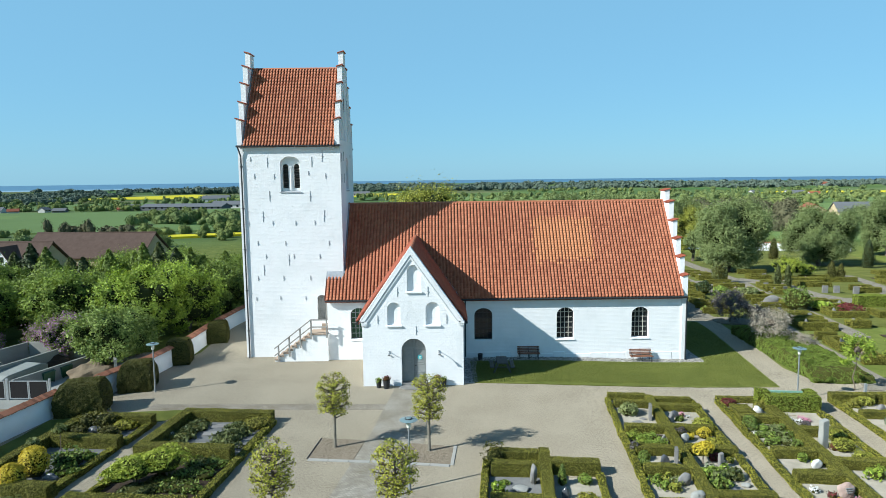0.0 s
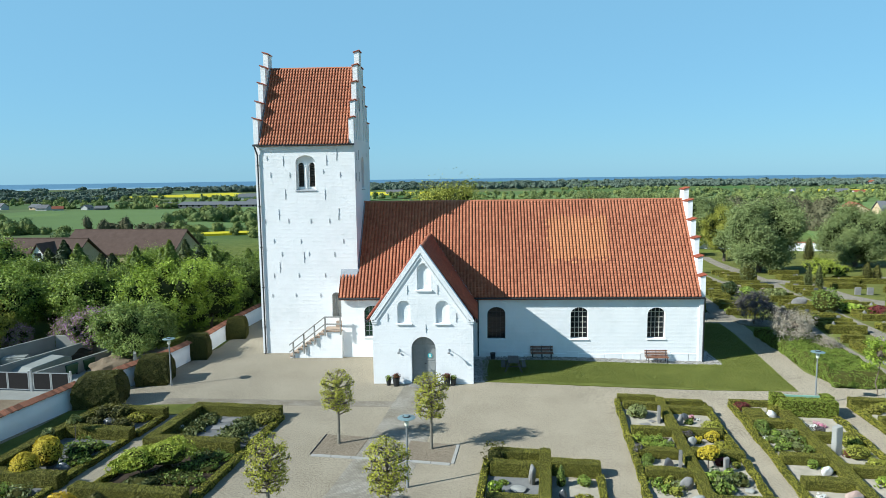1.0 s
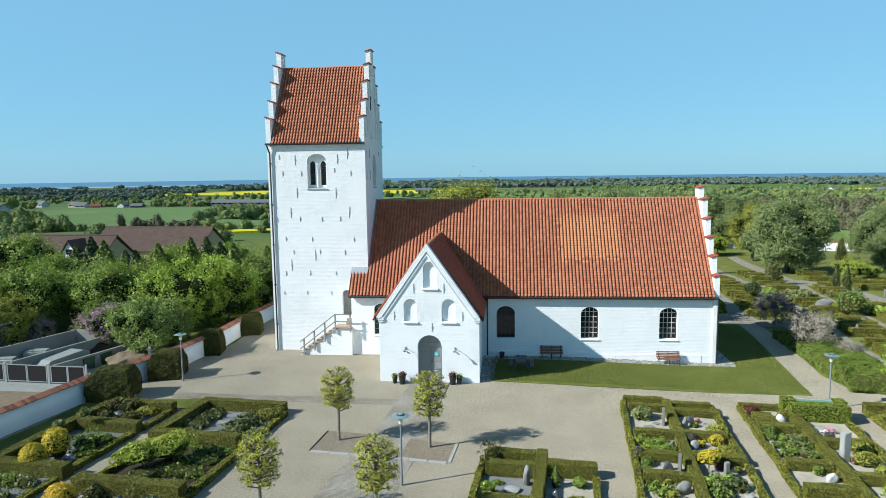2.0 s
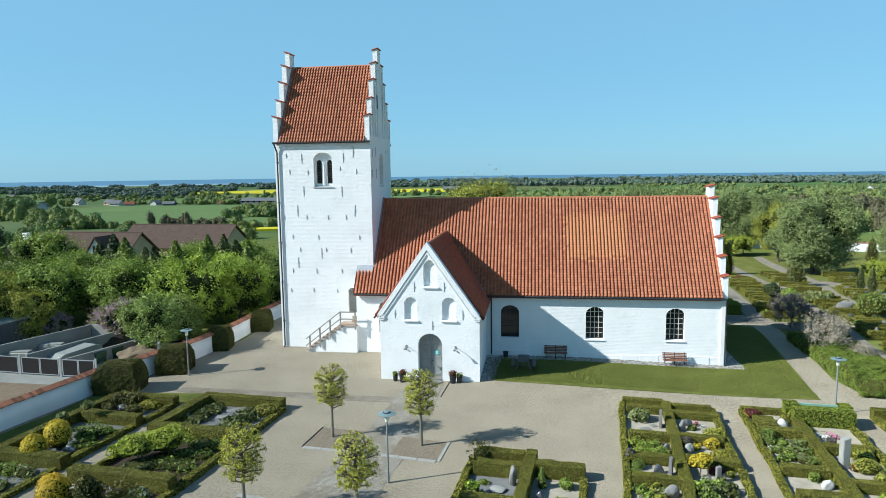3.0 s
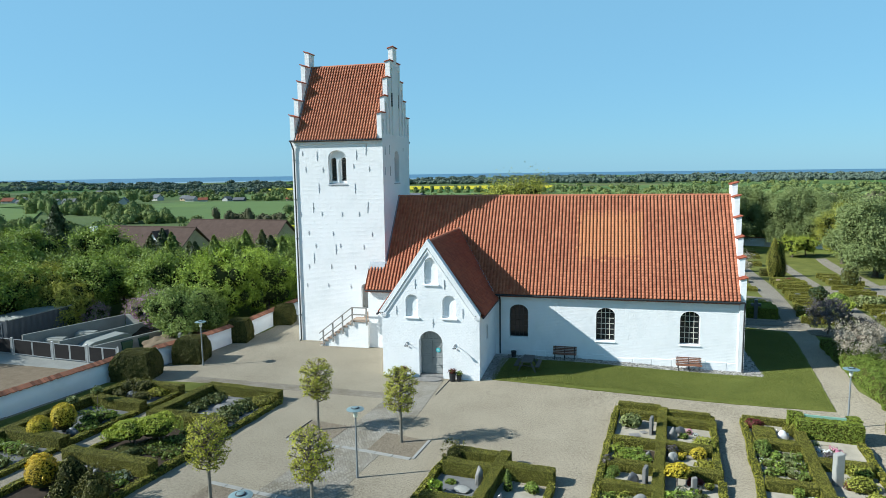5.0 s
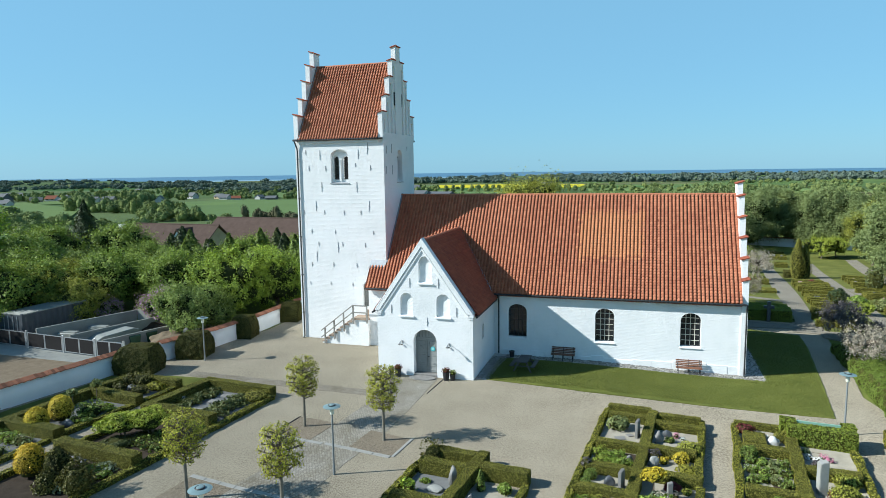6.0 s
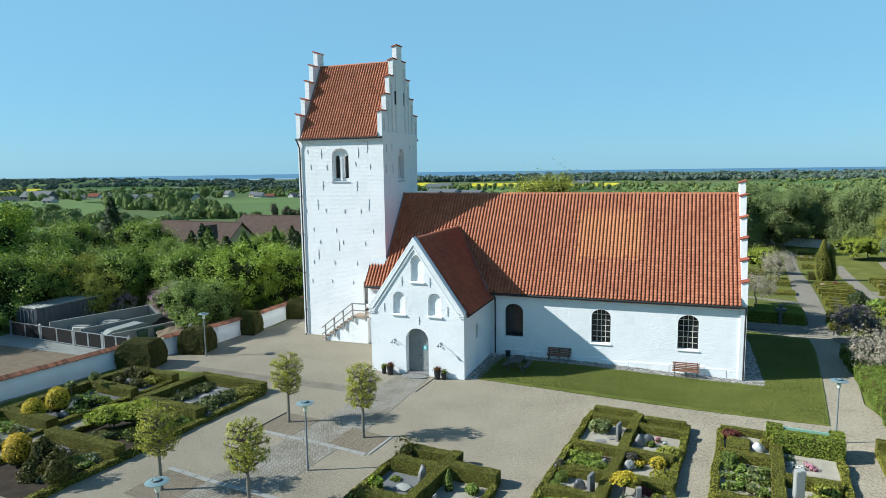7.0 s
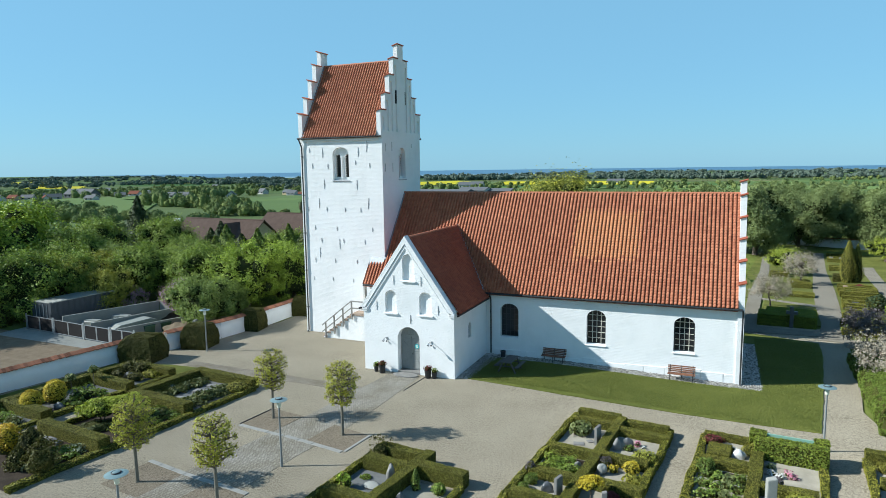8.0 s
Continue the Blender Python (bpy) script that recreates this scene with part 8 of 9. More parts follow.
def farm_house():
    """Brown roofed house among the trees, with dormers and a white chimney."""
    e = thing("brown_roofed_house", -64.0, 97.0, gz(-64, 97) - 0.4, "long low brick house with brown tiled roof and white dormers", "house", "", -4)
    for (x0, x1, y0, y1, ridge, eave) in ((-14.0, 5.6, -4.5, 4.5, 6.0, 2.7), (-9.5, 12.5, 11.9, 22.9, 5.9, 2.2), (-19.5, -13.55, -3.2, 3.2, 4.3, 2.3)):
        bm = bmesh.new()
        box(bm, x0 + 0.4, x1 - 0.4, y0 + 0.4, y1 - 0.4, -0.5, eave)
        yc = (y0 + y1) / 2
        prism(bm, [(y0 + 0.4, eave), (y1 - 0.4, eave), (yc, ridge - 0.25)], x0 + 0.4, x1 - 0.4, lambda y, x, z: (x, y, z))
        under("wall", bm, YELLOWBRICK, e)
        bm = bmesh.new()
        for s in (-1, 1):
            yy = y0 if s < 0 else y1
            prism(bm, [(yy, eave - 0.25), (yc, ridge), (yc, ridge + 0.14), (yy, eave - 0.1)], x0, x1, lambda y, x, z: (x, y, z))
        bmesh.ops.recalc_face_normals(bm, faces=bm.faces[:])
        roof = under("roof", bm, BROWNROOF, e)
        bm = bmesh.new()
        rod(bm, (x0, yc, ridge + 0.1), (x1, yc, ridge + 0.1), 0.14, 0.14, 8)
        under("ridge", bm, BROWNROOF, roof)
    for x in (0.2,):
        bm = bmesh.new()
        prism(bm, [(x - 2.0, 2.6), (x + 2.0, 2.6), (x, 5.5)], -4.2, 0.0)
        d = under("dormer", bm, WHITE, e, "white gabled dormer")
        bm = bmesh.new()
        for s in (-1, 1):
            prism(bm, [(x, 5.55), (x + s * 2.4, 2.3), (x + s * 2.4, 2.5), (x, 5.75)][::s], -4.5, 0.2)
        under("dormer_roof", bm, BROWNROOF, d)
        bm = bmesh.new()
        box(bm, x - 0.5, x + 0.5, -4.26, -4.19, 3.5, 4.3)
        under("window", bm, GLASS, d)
    bm = bmesh.new()
    soft_box(bm, -17.2, -16.2, -0.5, 0.5, 3.6, 5.9, 0.03)
    under("chimney", bm, WHITE, e, "white chimney")
    for i in range(5):
        bm = bmesh.new()
        box(bm, -11.5 + i * 2.9, -10.2 + i * 2.9, -4.16, -4.08, 0.9, 2.1)
        under("window", bm, GLASS, e)


farm_house()

# ---- the far churchyard ----
def bed_sheet(name, pts, lift, material, label, category):
    out = []
    for u, v in pts:
        p = bed(u, v)
        out.append((p.x, p.y))
    sheet(name, out, lift, material, label, category)


bed_sheet("cemetery_grass", [(13.0, -24.0), (40, -18), (60, -40), (60, -98), (3.5, -98), (3.5, -40), (6.9, -40), (6.9, -28.0), (11.5, -28.0)], 0.02, LAWN_FAR, "short grass between graves of the far churchyard", "grass")
PATH = "gravel path through the far churchyard"
bed_sheet("gravel_path", [(11.2, -23.0), (11.6, -28.8), (11.3, -36.6), (11.2, -46.6), (11.5, -66.6), (12.0, -98.0), (13.5, -98.0), (13.3, -75.4), (13.4, -53.7), (13.3, -39.4), (13.2, -30.6), (13.4, -23.0)], 0.042, GRAVEL_PATH, "long gravel path running on past the church", "path")
bed_sheet("gravel_path", [(5.9, -26.0), (8.6, -25.7), (11.7, -25.8), (11.5, -24.1), (8.7, -23.8), (5.9, -23.3)], 0.048, GRAVEL_PATH, "narrow gravel path beside the lawn", "path")
bed_sheet("gravel_path", [(5.8, -25.0), (5.2, -42.9), (4.9, -70.3), (4.3, -89.6), (5.4, -89.9), (6.1, -71.0), (6.4, -48.7), (6.9, -25.0)], 0.054, GRAVEL_PATH, PATH, "path")
bed_sheet("gravel_path", [(6.4, -40.3), (11.4, -38.0), (11.4, -36.6), (6.5, -39.2)], 0.036, GRAVEL_PATH, "thin gravel path across the grass", "path")
bed_sheet("gravel_path", [(12.9, -24.1), (15.3, -23.9), (16.8, -22.8), (17.9, -21.7), (18.2, -26.0), (17.6, -29.2), (17.4, -42.3), (17.7, -57.1), (17.9, -82.0), (19.6, -82.7), (19.3, -65.7), (18.9, -47.8), (18.8, -33.7), (19.0, -25.5), (18.9, -21.6),
                          (18.6, -17.8), (18.6, -10.9), (18.4, -3.0), (16.0, -3.0), (17.2, -8.4), (17.3, -15.2), (17.2, -19.6), (15.8, -20.8), (12.9, -21.8)], 0.060, GRAVEL_PATH, "long gravel path slanting through the grave plots", "path")
bed_sheet("gravel_path", [(19.0, -50.0), (25.3, -50.4), (23.7, -40.3), (23.5, -31.8), (23.6, -17.0), (22.4, -17.0), (22.4, -31.0), (22.5, -38.0), (22.6, -43.5), (19.0, -44.9)], 0.066, GRAVEL_PATH, PATH, "path")
bed_sheet("gravel_path", [(25.2, -47.6), (27.4, -43.7), (27.0, -37.8), (27.3, -33.5), (28.7, -31.6), (33.0, -31.4), (33.0, -33.2), (30.1, -34.4), (29.0, -37.2), (28.9, -41.8), (29.3, -47.8), (26.0, -53.5), (24.6, -52.0)], 0.072, GRAVEL_PATH, PATH, "path")
bed_sheet("gravel_path", [(42.2, -57.0), (39.4, -43.8), (36.0, -36.0), (34.6, -36.0), (37.5, -42.0), (39.5, -51.4), (40.5, -58.0)], 0.072, GRAVEL_PATH, PATH, "path")
bed_sheet("gravel_path", [(25.2, -89.5), (26.9, -90.2), (26.4, -66.0), (25.2, -50.5), (24.1, -50.5), (24.0, -61.5)], 0.078, GRAVEL_PATH, PATH, "path")

# rows of graves: a hedge along the foot, sometimes one behind and at the ends, gravel between, a stone and low plants
PLANTS = (LEAF_MID, LEAF_YEW, LEAF_HEDGE, LEAF_GREY, LEAF_JUNIPER, LEAF_EDGE)


def far_plot(k, u0, u1, v, depth=2.2, h=0.62):
    rg = random.Random(4100 + k)
    hedge(u0, u1, v - 0.48, v, h * rg.uniform(0.9, 1.12), "far")
    if depth < 0.6:
        return
    side = u0 if k % 2 else u1 - 0.42
    hedge(side, side + 0.42, v - depth + 0.02, v - 0.5, h * rg.uniform(0.85, 1.0), "far")
    if k % 3 != 1:
        hedge(u0, u1, v - depth - 0.42, v - depth, h * rg.uniform(0.9, 1.1), "far")
    patch(u0 + 0.1, u1 - 0.1, v - depth, v - 0.45, (PALEGRAVEL, SOIL, DARKGRAVEL)[k % 3])
    n = max(1, int((u1 - u0) / 1.1))
    for i in range(n):
        u = u0 + (u1 - u0) * (i + 0.5) / n + rg.uniform(-0.2, 0.2)
        vv = v - depth * rg.uniform(0.55, 0.75)
        if rg.random() < 0.6:
            stone(("slab", "boulder", "rough")[(k + i) % 3], u, vv, rg.uniform(0.38, 0.58), rg.uniform(0.42, 0.72), 0.22, (GRANITE, SLATE, REDSTONE, GRANITE)[(k * 3 + i) % 4], rg.uniform(-12, 12))
        for j in range(rg.randint(1, 2)):
            r = rg.uniform(0.22, 0.46)
            shrub(u + rg.uniform(-0.4, 0.4), v - depth * rg.uniform(0.32, 0.9), r, r * 0.9, r * rg.uniform(0.9, 1.5), PLANTS[(k + i * 2 + j) % 6], 0.06, 240, "small shrub on a far grave", "shrub", lump=0.35, group="far shrubs")


FAR_ROWS = ((12.9, 15.7, -25.5, 2.6), (13.2, 15.0, -29.5, 2.4), (13.6, 15.3, -33.4, 1.4), (13.5, 15.6, -36.7, 2.3), (13.6, 16.9, -41.6, 2.1), (13.6, 17.0, -45.4, 2.2), (13.6, 17.2, -49.0, 2.0), (13.7, 17.0, -52.6, 0.0), (13.7, 15.4, -76.0, 2.0), (13.8, 16.3, -87.0, 2.0), (13.8, 16.4, -94.0, 0.0),
            (16.3, 17.2, -15.5, 2.0), (16.3, 17.2, -11.2, 2.2), (15.6, 17.0, -8.4, 1.5), (19.0, 20.5, -9.2, 2.0), (19.0, 20.9, -12.6, 2.2), (19.0, 20.6, -16.2, 1.6), (19.2, 22.1, -19.2, 1.8), (19.2, 22.2, -22.0, 1.9), (19.3, 22.2, -24.6, 2.3), (19.2, 22.0, -28.4, 2.2),
            (19.2, 22.1, -32.8, 2.2), (19.6, 22.3, -37.6, 1.9), (19.3, 22.2, -41.2, 2.0), (19.2, 22.2, -46.2, 0.0), (19.9, 23.6, -51.6, 1.9), (20.1, 22.8, -56.0, 1.9), (20.2, 22.6, -60.5, 0.0), (23.9, 25.4, -20.4, 1.8), (24.0, 27.2, -24.2, 1.9), (24.0, 27.6, -27.8, 2.2), (24.1, 26.8, -31.2, 2.0),
            (23.9, 26.4, -37.0, 2.2), (24.3, 26.9, -41.2, 2.0), (25.6, 27.3, -45.4, 2.0), (29.4, 33.0, -43.3, 2.1), (30.0, 34.6, -48.4, 2.0), (34.8, 38.6, -48.6, 0.0), (33.6, 36.0, -38.4, 2.0), (40.6, 43.6, -46.0, 2.0), (42.6, 45.6, -51.7, 2.0), (26.9, 29.6, -52.4, 1.9), (33.4, 37.2, -52.8, 0.0),
            (28.2, 30.8, -24.4, 2.1), (28.2, 30.9, -20.6, 2.2), (27.0, 29.6, -16.4, 2.2), (24.6, 26.4, -15.8, 2.2), (31.6, 34.0, -25.0, 2.0), (6.4, 8.6, -63.5, 1.6), (9.4, 11.3, -92.0, 2.0), (9.2, 11.1, -51.0, 1.2), (46.4, 49.0, -58.0, 2.0), (28.0, 32.0, -60.5, 0.0))
for k, row in enumerate(FAR_ROWS):
    far_plot(k, *row)
hedge(28.9, 36.5, -30.6, -29.4, 1.15, "laurel", "tall fresh green hedge in the far churchyard")
hedge(6.9, 11.2, -28.6, -26.6, 0.95, "laurel", "broad evergreen hedge behind a stone cross")
hedge(7.4, 11.2, -31.4, -30.0, 0.7, "laurel", "loose fresh green hedge beyond a stone cross")
hedge(13.6, 15.4, -62.6, -60.8, 0.9, "yew", "dark clipped block of yew beside the path")
hedge(8.6, 11.3, -44.6, -42.6, 0.35, "far", "low dark carpet of cotoneaster")
hedge(8.8, 11.0, -56.5, -54.6, 0.5, "far", "low dark carpet of cotoneaster")

# low juniper carpet beside the path
jun = leafy_box("juniper_carpet", 3.6, 13.5, 0.95, 0.15, 0.04, 760, 0.09, 88, round_top=0.35)
alone_mesh("juniper_carpet", jun, [HEDGE_CORE, LEAF_CARPET], "broad low mass of green juniper beside the path", "juniper", m=pose(25.9, 46.0, gz(25.9, 46) - 0.03, 0, 0, -3))
blossom = tree("cherry_tree", "small cherry tree in pale pink and white blossom", "cherry tree", "cherry trees", 3.3, 1.75, BLOSSOM, 0.06, 4600, 0.09, 0.34, None, 41, 46, BARK, 1.3)
stand(blossom, [(25.6, 48.6, 0, 0.88), (27.0, 46.6, 80, 0.52), (25.6, 90.7, 40, 1.3), (20.9, 69.9, 160, 1.05)])
plum = tree("copper_plum", "small dark purple leafed tree", "tree", "purple trees", 3.4, 1.8, LEAF_PURPLE, 0.075, 5000, 0.09, 0.25, None, 42, 50, BARK)
stand(plum, [(26.2, 57.0, 0, 0.84), (28.2, 55.6, 90, 0.62)])
sapling = tree("young_tree", "slim young tree with fresh leaves by the path", "tree", "young trees", 3.6, 0.8, LEAF_LIGHT, 0.06, 1900, 0.04, 0.45, None, 43, 20, BARK)
stand(sapling, [(25.3, 38.0, 0, 1.0), (27.6, 36.6, 80, 1.1), (33.5, 43.5, 40, 0.9)])
white = tree("whitebeam", "large round whitebeam with grey green leaves", "tree", "large churchyard trees", 11.5, 5.6, LEAF_BEAM, 0.125, 84000, 0.42, 0.02, None, 44, 130)
stand(white, [(44.4, 98.0, 0, 0.93), (63.5, 106.5, 90, 0.9), (86.0, 122.0, 200, 1.0), (22.5, 128.0, 30, 1.12), (30.5, 141.0, 100, 1.05), (37.5, 146.0, 220, 1.05), (43.5, 141.5, 300, 1.05), (50.5, 139.0, 160, 1.0), (14.0, 132.0, 80, 1.05), (5.0, 130.0, 140, 0.95), (-3.5, 134.0, 10, 0.95), (96.0, 108.0, 0, 1.1)])
yellowtree = tree("ash_tree", "tall tree with thin yellow green new leaves", "tree", "yellow green trees", 12.2, 4.8, LEAF_LIME, 0.10, 44000, 0.35, 0.15, None, 45, 80)
stand(yellowtree, [(-2.2, 82.0, 0, 1.03), (46.5, 117.0, 100, 0.78)])
# a tree hidden behind the nave, added to cast shade on the path
shade_tree = tree("unseen_shade_tree", "added unseen tree behind the nave shading the path", "tree", "large churchyard trees", 8.6, 3.5, LEAF_MID, 0.17, 34000, 0.3, 0.12, None, 52, 60)
stand(shade_tree, [(13.3, 59.6, 0, 1.0)])
limebush = tree("low_maple", "low spreading tree with yellow green leaves", "tree", "yellow green trees", 4.4, 2.6, LEAF_MAPLE, 0.10, 9000, 0.14, 0.25, None, 46, 60)
stand(limebush, [(46.6, 84.5, 0, 0.66), (50.2, 87.1, 90, 0.66), (25.0, 102.0, 200, 1.25), (41.1, 124.5, 30, 1.25), (43.8, 126.4, 150, 1.2), (30.5, 66.0, 40, 0.4), (36.0, 47.0, 70, 0.42), (31.8, 43.5, 10, 0.36)])


def uv(x, y):
    d = Vector((x - 9.75, y - 36.53))
    return d.dot(BU), d.dot(BV)


for x, y, r, h, m in ((40.3, 75.6, 0.5, 2.9, LEAF_JUNIPER), (41.4, 75.4, 0.5, 2.9, LEAF_JUNIPER), (31.2, 95.4, 1.0, 5.3, LEAF_HEDGE), (32.2, 95.9, 0.8, 4.8, LEAF_HEDGE), (53.2, 86.1, 0.7, 2.4, LEAF_YEW), (54.4, 86.0, 0.6, 2.0, LEAF_YEW), (62.4, 119.0, 1.0, 4.0, LEAF_YEW), (68.5, 101.5, 1.0, 4.6, LEAF_FIR)):
    column(*uv(x, y), r, h, m, "dark columnar conifer in the far churchyard", "thuja", 900, 0.07)
for x, y, r, h, m in ((35.7, 81.2, 1.0, 2.9, LEAF_JUNIPER), (29.6, 71.2, 0.8, 1.6, LEAF_FIR), (30.6, 69.0, 0.8, 1.3, LEAF_MID), (34.9, 61.6, 1.35, 2.3, LEAF_DARK), (33.0, 68.6, 1.3, 1.2, LEAF_GREY), (37.2, 61.6, 0.9, 0.9, LEAF_LIGHT), (31.0, 69.8, 0.7, 1.2, LEAF_MID), (39.0, 60.0, 1.1, 0.9, LEAF_RED), (31.0, 87.5, 1.0, 0.6, LEAF_RED)):
    shrub(*uv(x, y), r, r, h, m, 0.10, 700, "rounded shrub in the far churchyard", "shrub", group="far shrubs")
stone("boulder", *uv(33.8, 64.5), 1.5, 0.95, 0.7, GRANITE, 0, label="large grey green boulder in the far churchyard")
for x, y in ((43.6, 71.6), (44.8, 71.4), (46.5, 70.6)):
    stone("slab", *uv(x, y), 0.6, 0.8, 0.25, GRANITE)


def stone_cross():
    e = bed(9.4, -26.4)
    bm = bmesh.new()
    soft_box(bm, -0.14, 0.14, -0.10, 0.10, -0.1, 1.75, 0.02)
    soft_box(bm, -0.42, 0.42, -0.095, 0.095, 1.15, 1.40, 0.02)
    alone("stone_cross", bm, SLATE, "dark stone cross before an evergreen hedge", "cross", m=Matrix.Translation(e) @ Matrix.Rotation(BED, 4, "Z"))


stone_cross()


def watering_point(x, y):
    e = thing("watering_point", x, y, gz(x, y), "grey tap post with green watering cans", "tap", "", -6)
    bm = bmesh.new()
    soft_box(bm, -0.07, 0.07, -0.07, 0.07, -0.1, 1.05, 0.01)
    under("post", bm, GALV, e)
    for dx in (-0.95, -0.4):
        bm = bmesh.new()
        lathe(bm, [(0.14, 0.0), (0.19, 0.32), (0.17, 0.36), (0.12, 0.34)], 14, (dx, 0, 0))
        rod(bm, (dx + 0.15, 0, 0.1), (dx + 0.38, 0, 0.36), 0.03, 0.025, 8)
        pipe(bm, [(dx - 0.14, 0, 0.3), (dx - 0.1, 0, 0.5), (dx + 0.12, 0, 0.45)], 0.016)
        under("watering_can", bm, GREENBIN, e)


watering_point(24.5, 35.85)
boundary_wall([(12.0, 150.0), (30.4, 146.0), (44.0, 140.0), (68.0, 133.0), (84.0, 130.0)], 1.6, 0.5, "whitewashed wall at the far end of the churchyard")


# ---- the distance ----
def far_house(x, y, w, d, h, roof, turn, wall_mat, roof_mat, label):
    k = 0.85 if w > 18 else 0.6
    w, d, h, roof = w * k, d * min(1.0, k + 0.1), h * k * 0.88, roof * k * 0.85
    e = thing("far_house", x, y, gz(x, y), label, "house", "houses in the distance", turn)
    bm = bmesh.new()
    box(bm, -w / 2, w / 2, -d / 2, d / 2, -1, h)
    prism(bm, [(-d / 2, h), (d / 2, h), (0, h + roof - 0.2)], -w / 2, w / 2, lambda y_, x_, z: (x_, y_, z))
    under("wall", bm, wall_mat, e)
    bm = bmesh.new()
    for s in (-1, 1):
        prism(bm, [(0, h + roof), (s * (d / 2 + 0.5), h - 0.3), (s * (d / 2 + 0.5), h - 0.1), (0, h + roof + 0.2)], -w / 2 - 0.4, w / 2 + 0.4, lambda y_, x_, z: (x_, y_, z))
    bmesh.ops.recalc_face_normals(bm, faces=bm.faces[:])
    under("roof", bm, roof_mat, e)
    n = max(2, int(w / 4))
    for i in range(n):
        bm = bmesh.new()
        xx = -w / 2 + (i + 0.5) * w / n
        box(bm, xx - 0.7, xx + 0.7, -d / 2 - 0.06, -d / 2 + 0.05, 0.9, min(2.2, h - 0.2))
        under("window", bm, GLASS, e)


FARWHITE = plain("far white wall", (0.52, 0.51, 0.48), 0.9)
FARGREY = plain("far grey roof", (0.12, 0.125, 0.13), 0.8)
FARRED = plain("far red roof", (0.24, 0.085, 0.05), 0.85)
for row in ((-160, 405, 62, 14, 3.0, 2.0, -6, FARGREY, FARGREY, "long grey farm building among fields"), (-139, 425, 24, 14, 3.6, 2.6, -6, FARWHITE, FARGREY, "white farm building with grey roof"), (-122, 428, 24, 12, 3.0, 1.8, -6, FARGREY, FARGREY, "low grey barn among fields"),
            (-197, 402, 12, 9, 2.6, 2.2, 10, YELLOWBRICK, FARRED, "brick farm house with red roof"), (-201, 420, 16, 9, 3.2, 3.5, 0, FARWHITE, FARGREY, "white farm house far off"), (-249, 405, 9, 7, 3.0, 3.0, 80, FARWHITE, FARGREY, "white gabled house far off"),
            (-235, 398, 12, 8, 2.4, 2.4, 10, FARGREY, FARGREY, "dark roofed house far off"), (-268, 404, 10, 8, 2.4, 2.6, 30, FARWHITE, FARRED, "red roofed house far off"), (-282, 411, 12, 9, 3.0, 4.0, 0, FARWHITE, FARGREY, "small house in distant fields"),
            (166, 250, 26, 10, 2.6, 4.8, -10, YELLOWBRICK, FARGREY, "yellow barn with grey roof in the fields"), (152, 262, 20, 8, 2.8, 3.4, 70, YELLOWBRICK, FARRED, "red brick barn in the fields")):
    far_house(*row)
for row in ((385, 660, 18, 12, 3.5, 5, 0, FARWHITE, FARRED, "white farm with red roof far off"), (362, 655, 22, 10, 4, 4, 0, FARWHITE, FARGREY, "white farm building far off"), (376, 768, 18, 10, 3.5, 4, 20, FARWHITE, FARGREY, "white farm far off"),
            (-106, 872, 26, 14, 4, 4, 0, FARWHITE, FARGREY, "white farm far off"), (-223, 643, 30, 16, 5, 4, 10, FARWHITE, FARGREY, "white barn far off"), (-20, 240, 14, 9, 3, 4.5, 20, FARWHITE, FARRED, "house with red roof beyond the church"),
            (-511, 381, 16, 10, 3.5, 5, 60, FARWHITE, FARGREY, "white gabled house in the village"), (-495, 398, 34, 12, 4, 6, 5, FARGREY, FARGREY, "large dark roofed hall in the village"), (-530, 372, 16, 10, 3, 3.5, 0, FARWHITE, FARGREY, "low house in the village"),
            (-470, 432, 16, 10, 3.5, 5, 10, FARWHITE, FARRED, "red roofed house in the village"), (-430, 425, 12, 9, 3.5, 5, 60, FARWHITE, FARRED, "red roofed house in the village"), (-384, 387, 11, 8, 2.6, 2.6, 0, FARWHITE, FARRED, "white house with red roof in the village"),
            (-420, 400, 18, 9, 3, 3, 10, FARWHITE, FARGREY, "low grey roofed house in the village"), (-450, 372, 16, 9, 3, 3.5, 0, FARWHITE, FARGREY, "house in the village"), (644, 1090, 30, 12, 4, 4, 0, FARWHITE, FARRED, "white farm on the far hills"), (-640, 720, 16, 10, 4, 4, 0, FARWHITE, FARGREY, "white farm far off")):
    far_house(*row)

for k in range(22):
    rg = random.Random(3300 + k)
    far_house(rg.uniform(-560, -250), rg.uniform(300, 470), rg.uniform(10, 17), 8, rg.uniform(3.2, 4.4), rg.uniform(3.5, 5.5), rg.uniform(-60, 60), (FARWHITE, YELLOWBRICK, FARWHITE)[k % 3], (FARGREY, FARRED, FARGREY, FARGREY)[k % 4], ("white house with a dark roof in the village", "brick house with a red roof in the village", "white house with a dark roof in the village", "small dark roofed house in the village")[k % 4])

RAPE = surface("flowering rape", (0.42, 0.36, 0.015), (0.60, 0.52, 0.03), 0.02, 0.6, 0.95, 0.5, 0.2)
WHEAT = surface("young green wheat", (0.096, 0.150, 0.046), (0.136, 0.196, 0.064), 0.01, 0.4, 0.95, 0.5, 0.2)
PALECROP = surface("pale green meadow", (0.11, 0.17, 0.045), (0.16, 0.22, 0.07), 0.01, 0.4, 0.95, 0.5, 0.2)


def crop(pts, material, label):
    sheet("crop_field", pts, 0.5, material, label, "field", cell=40.0)


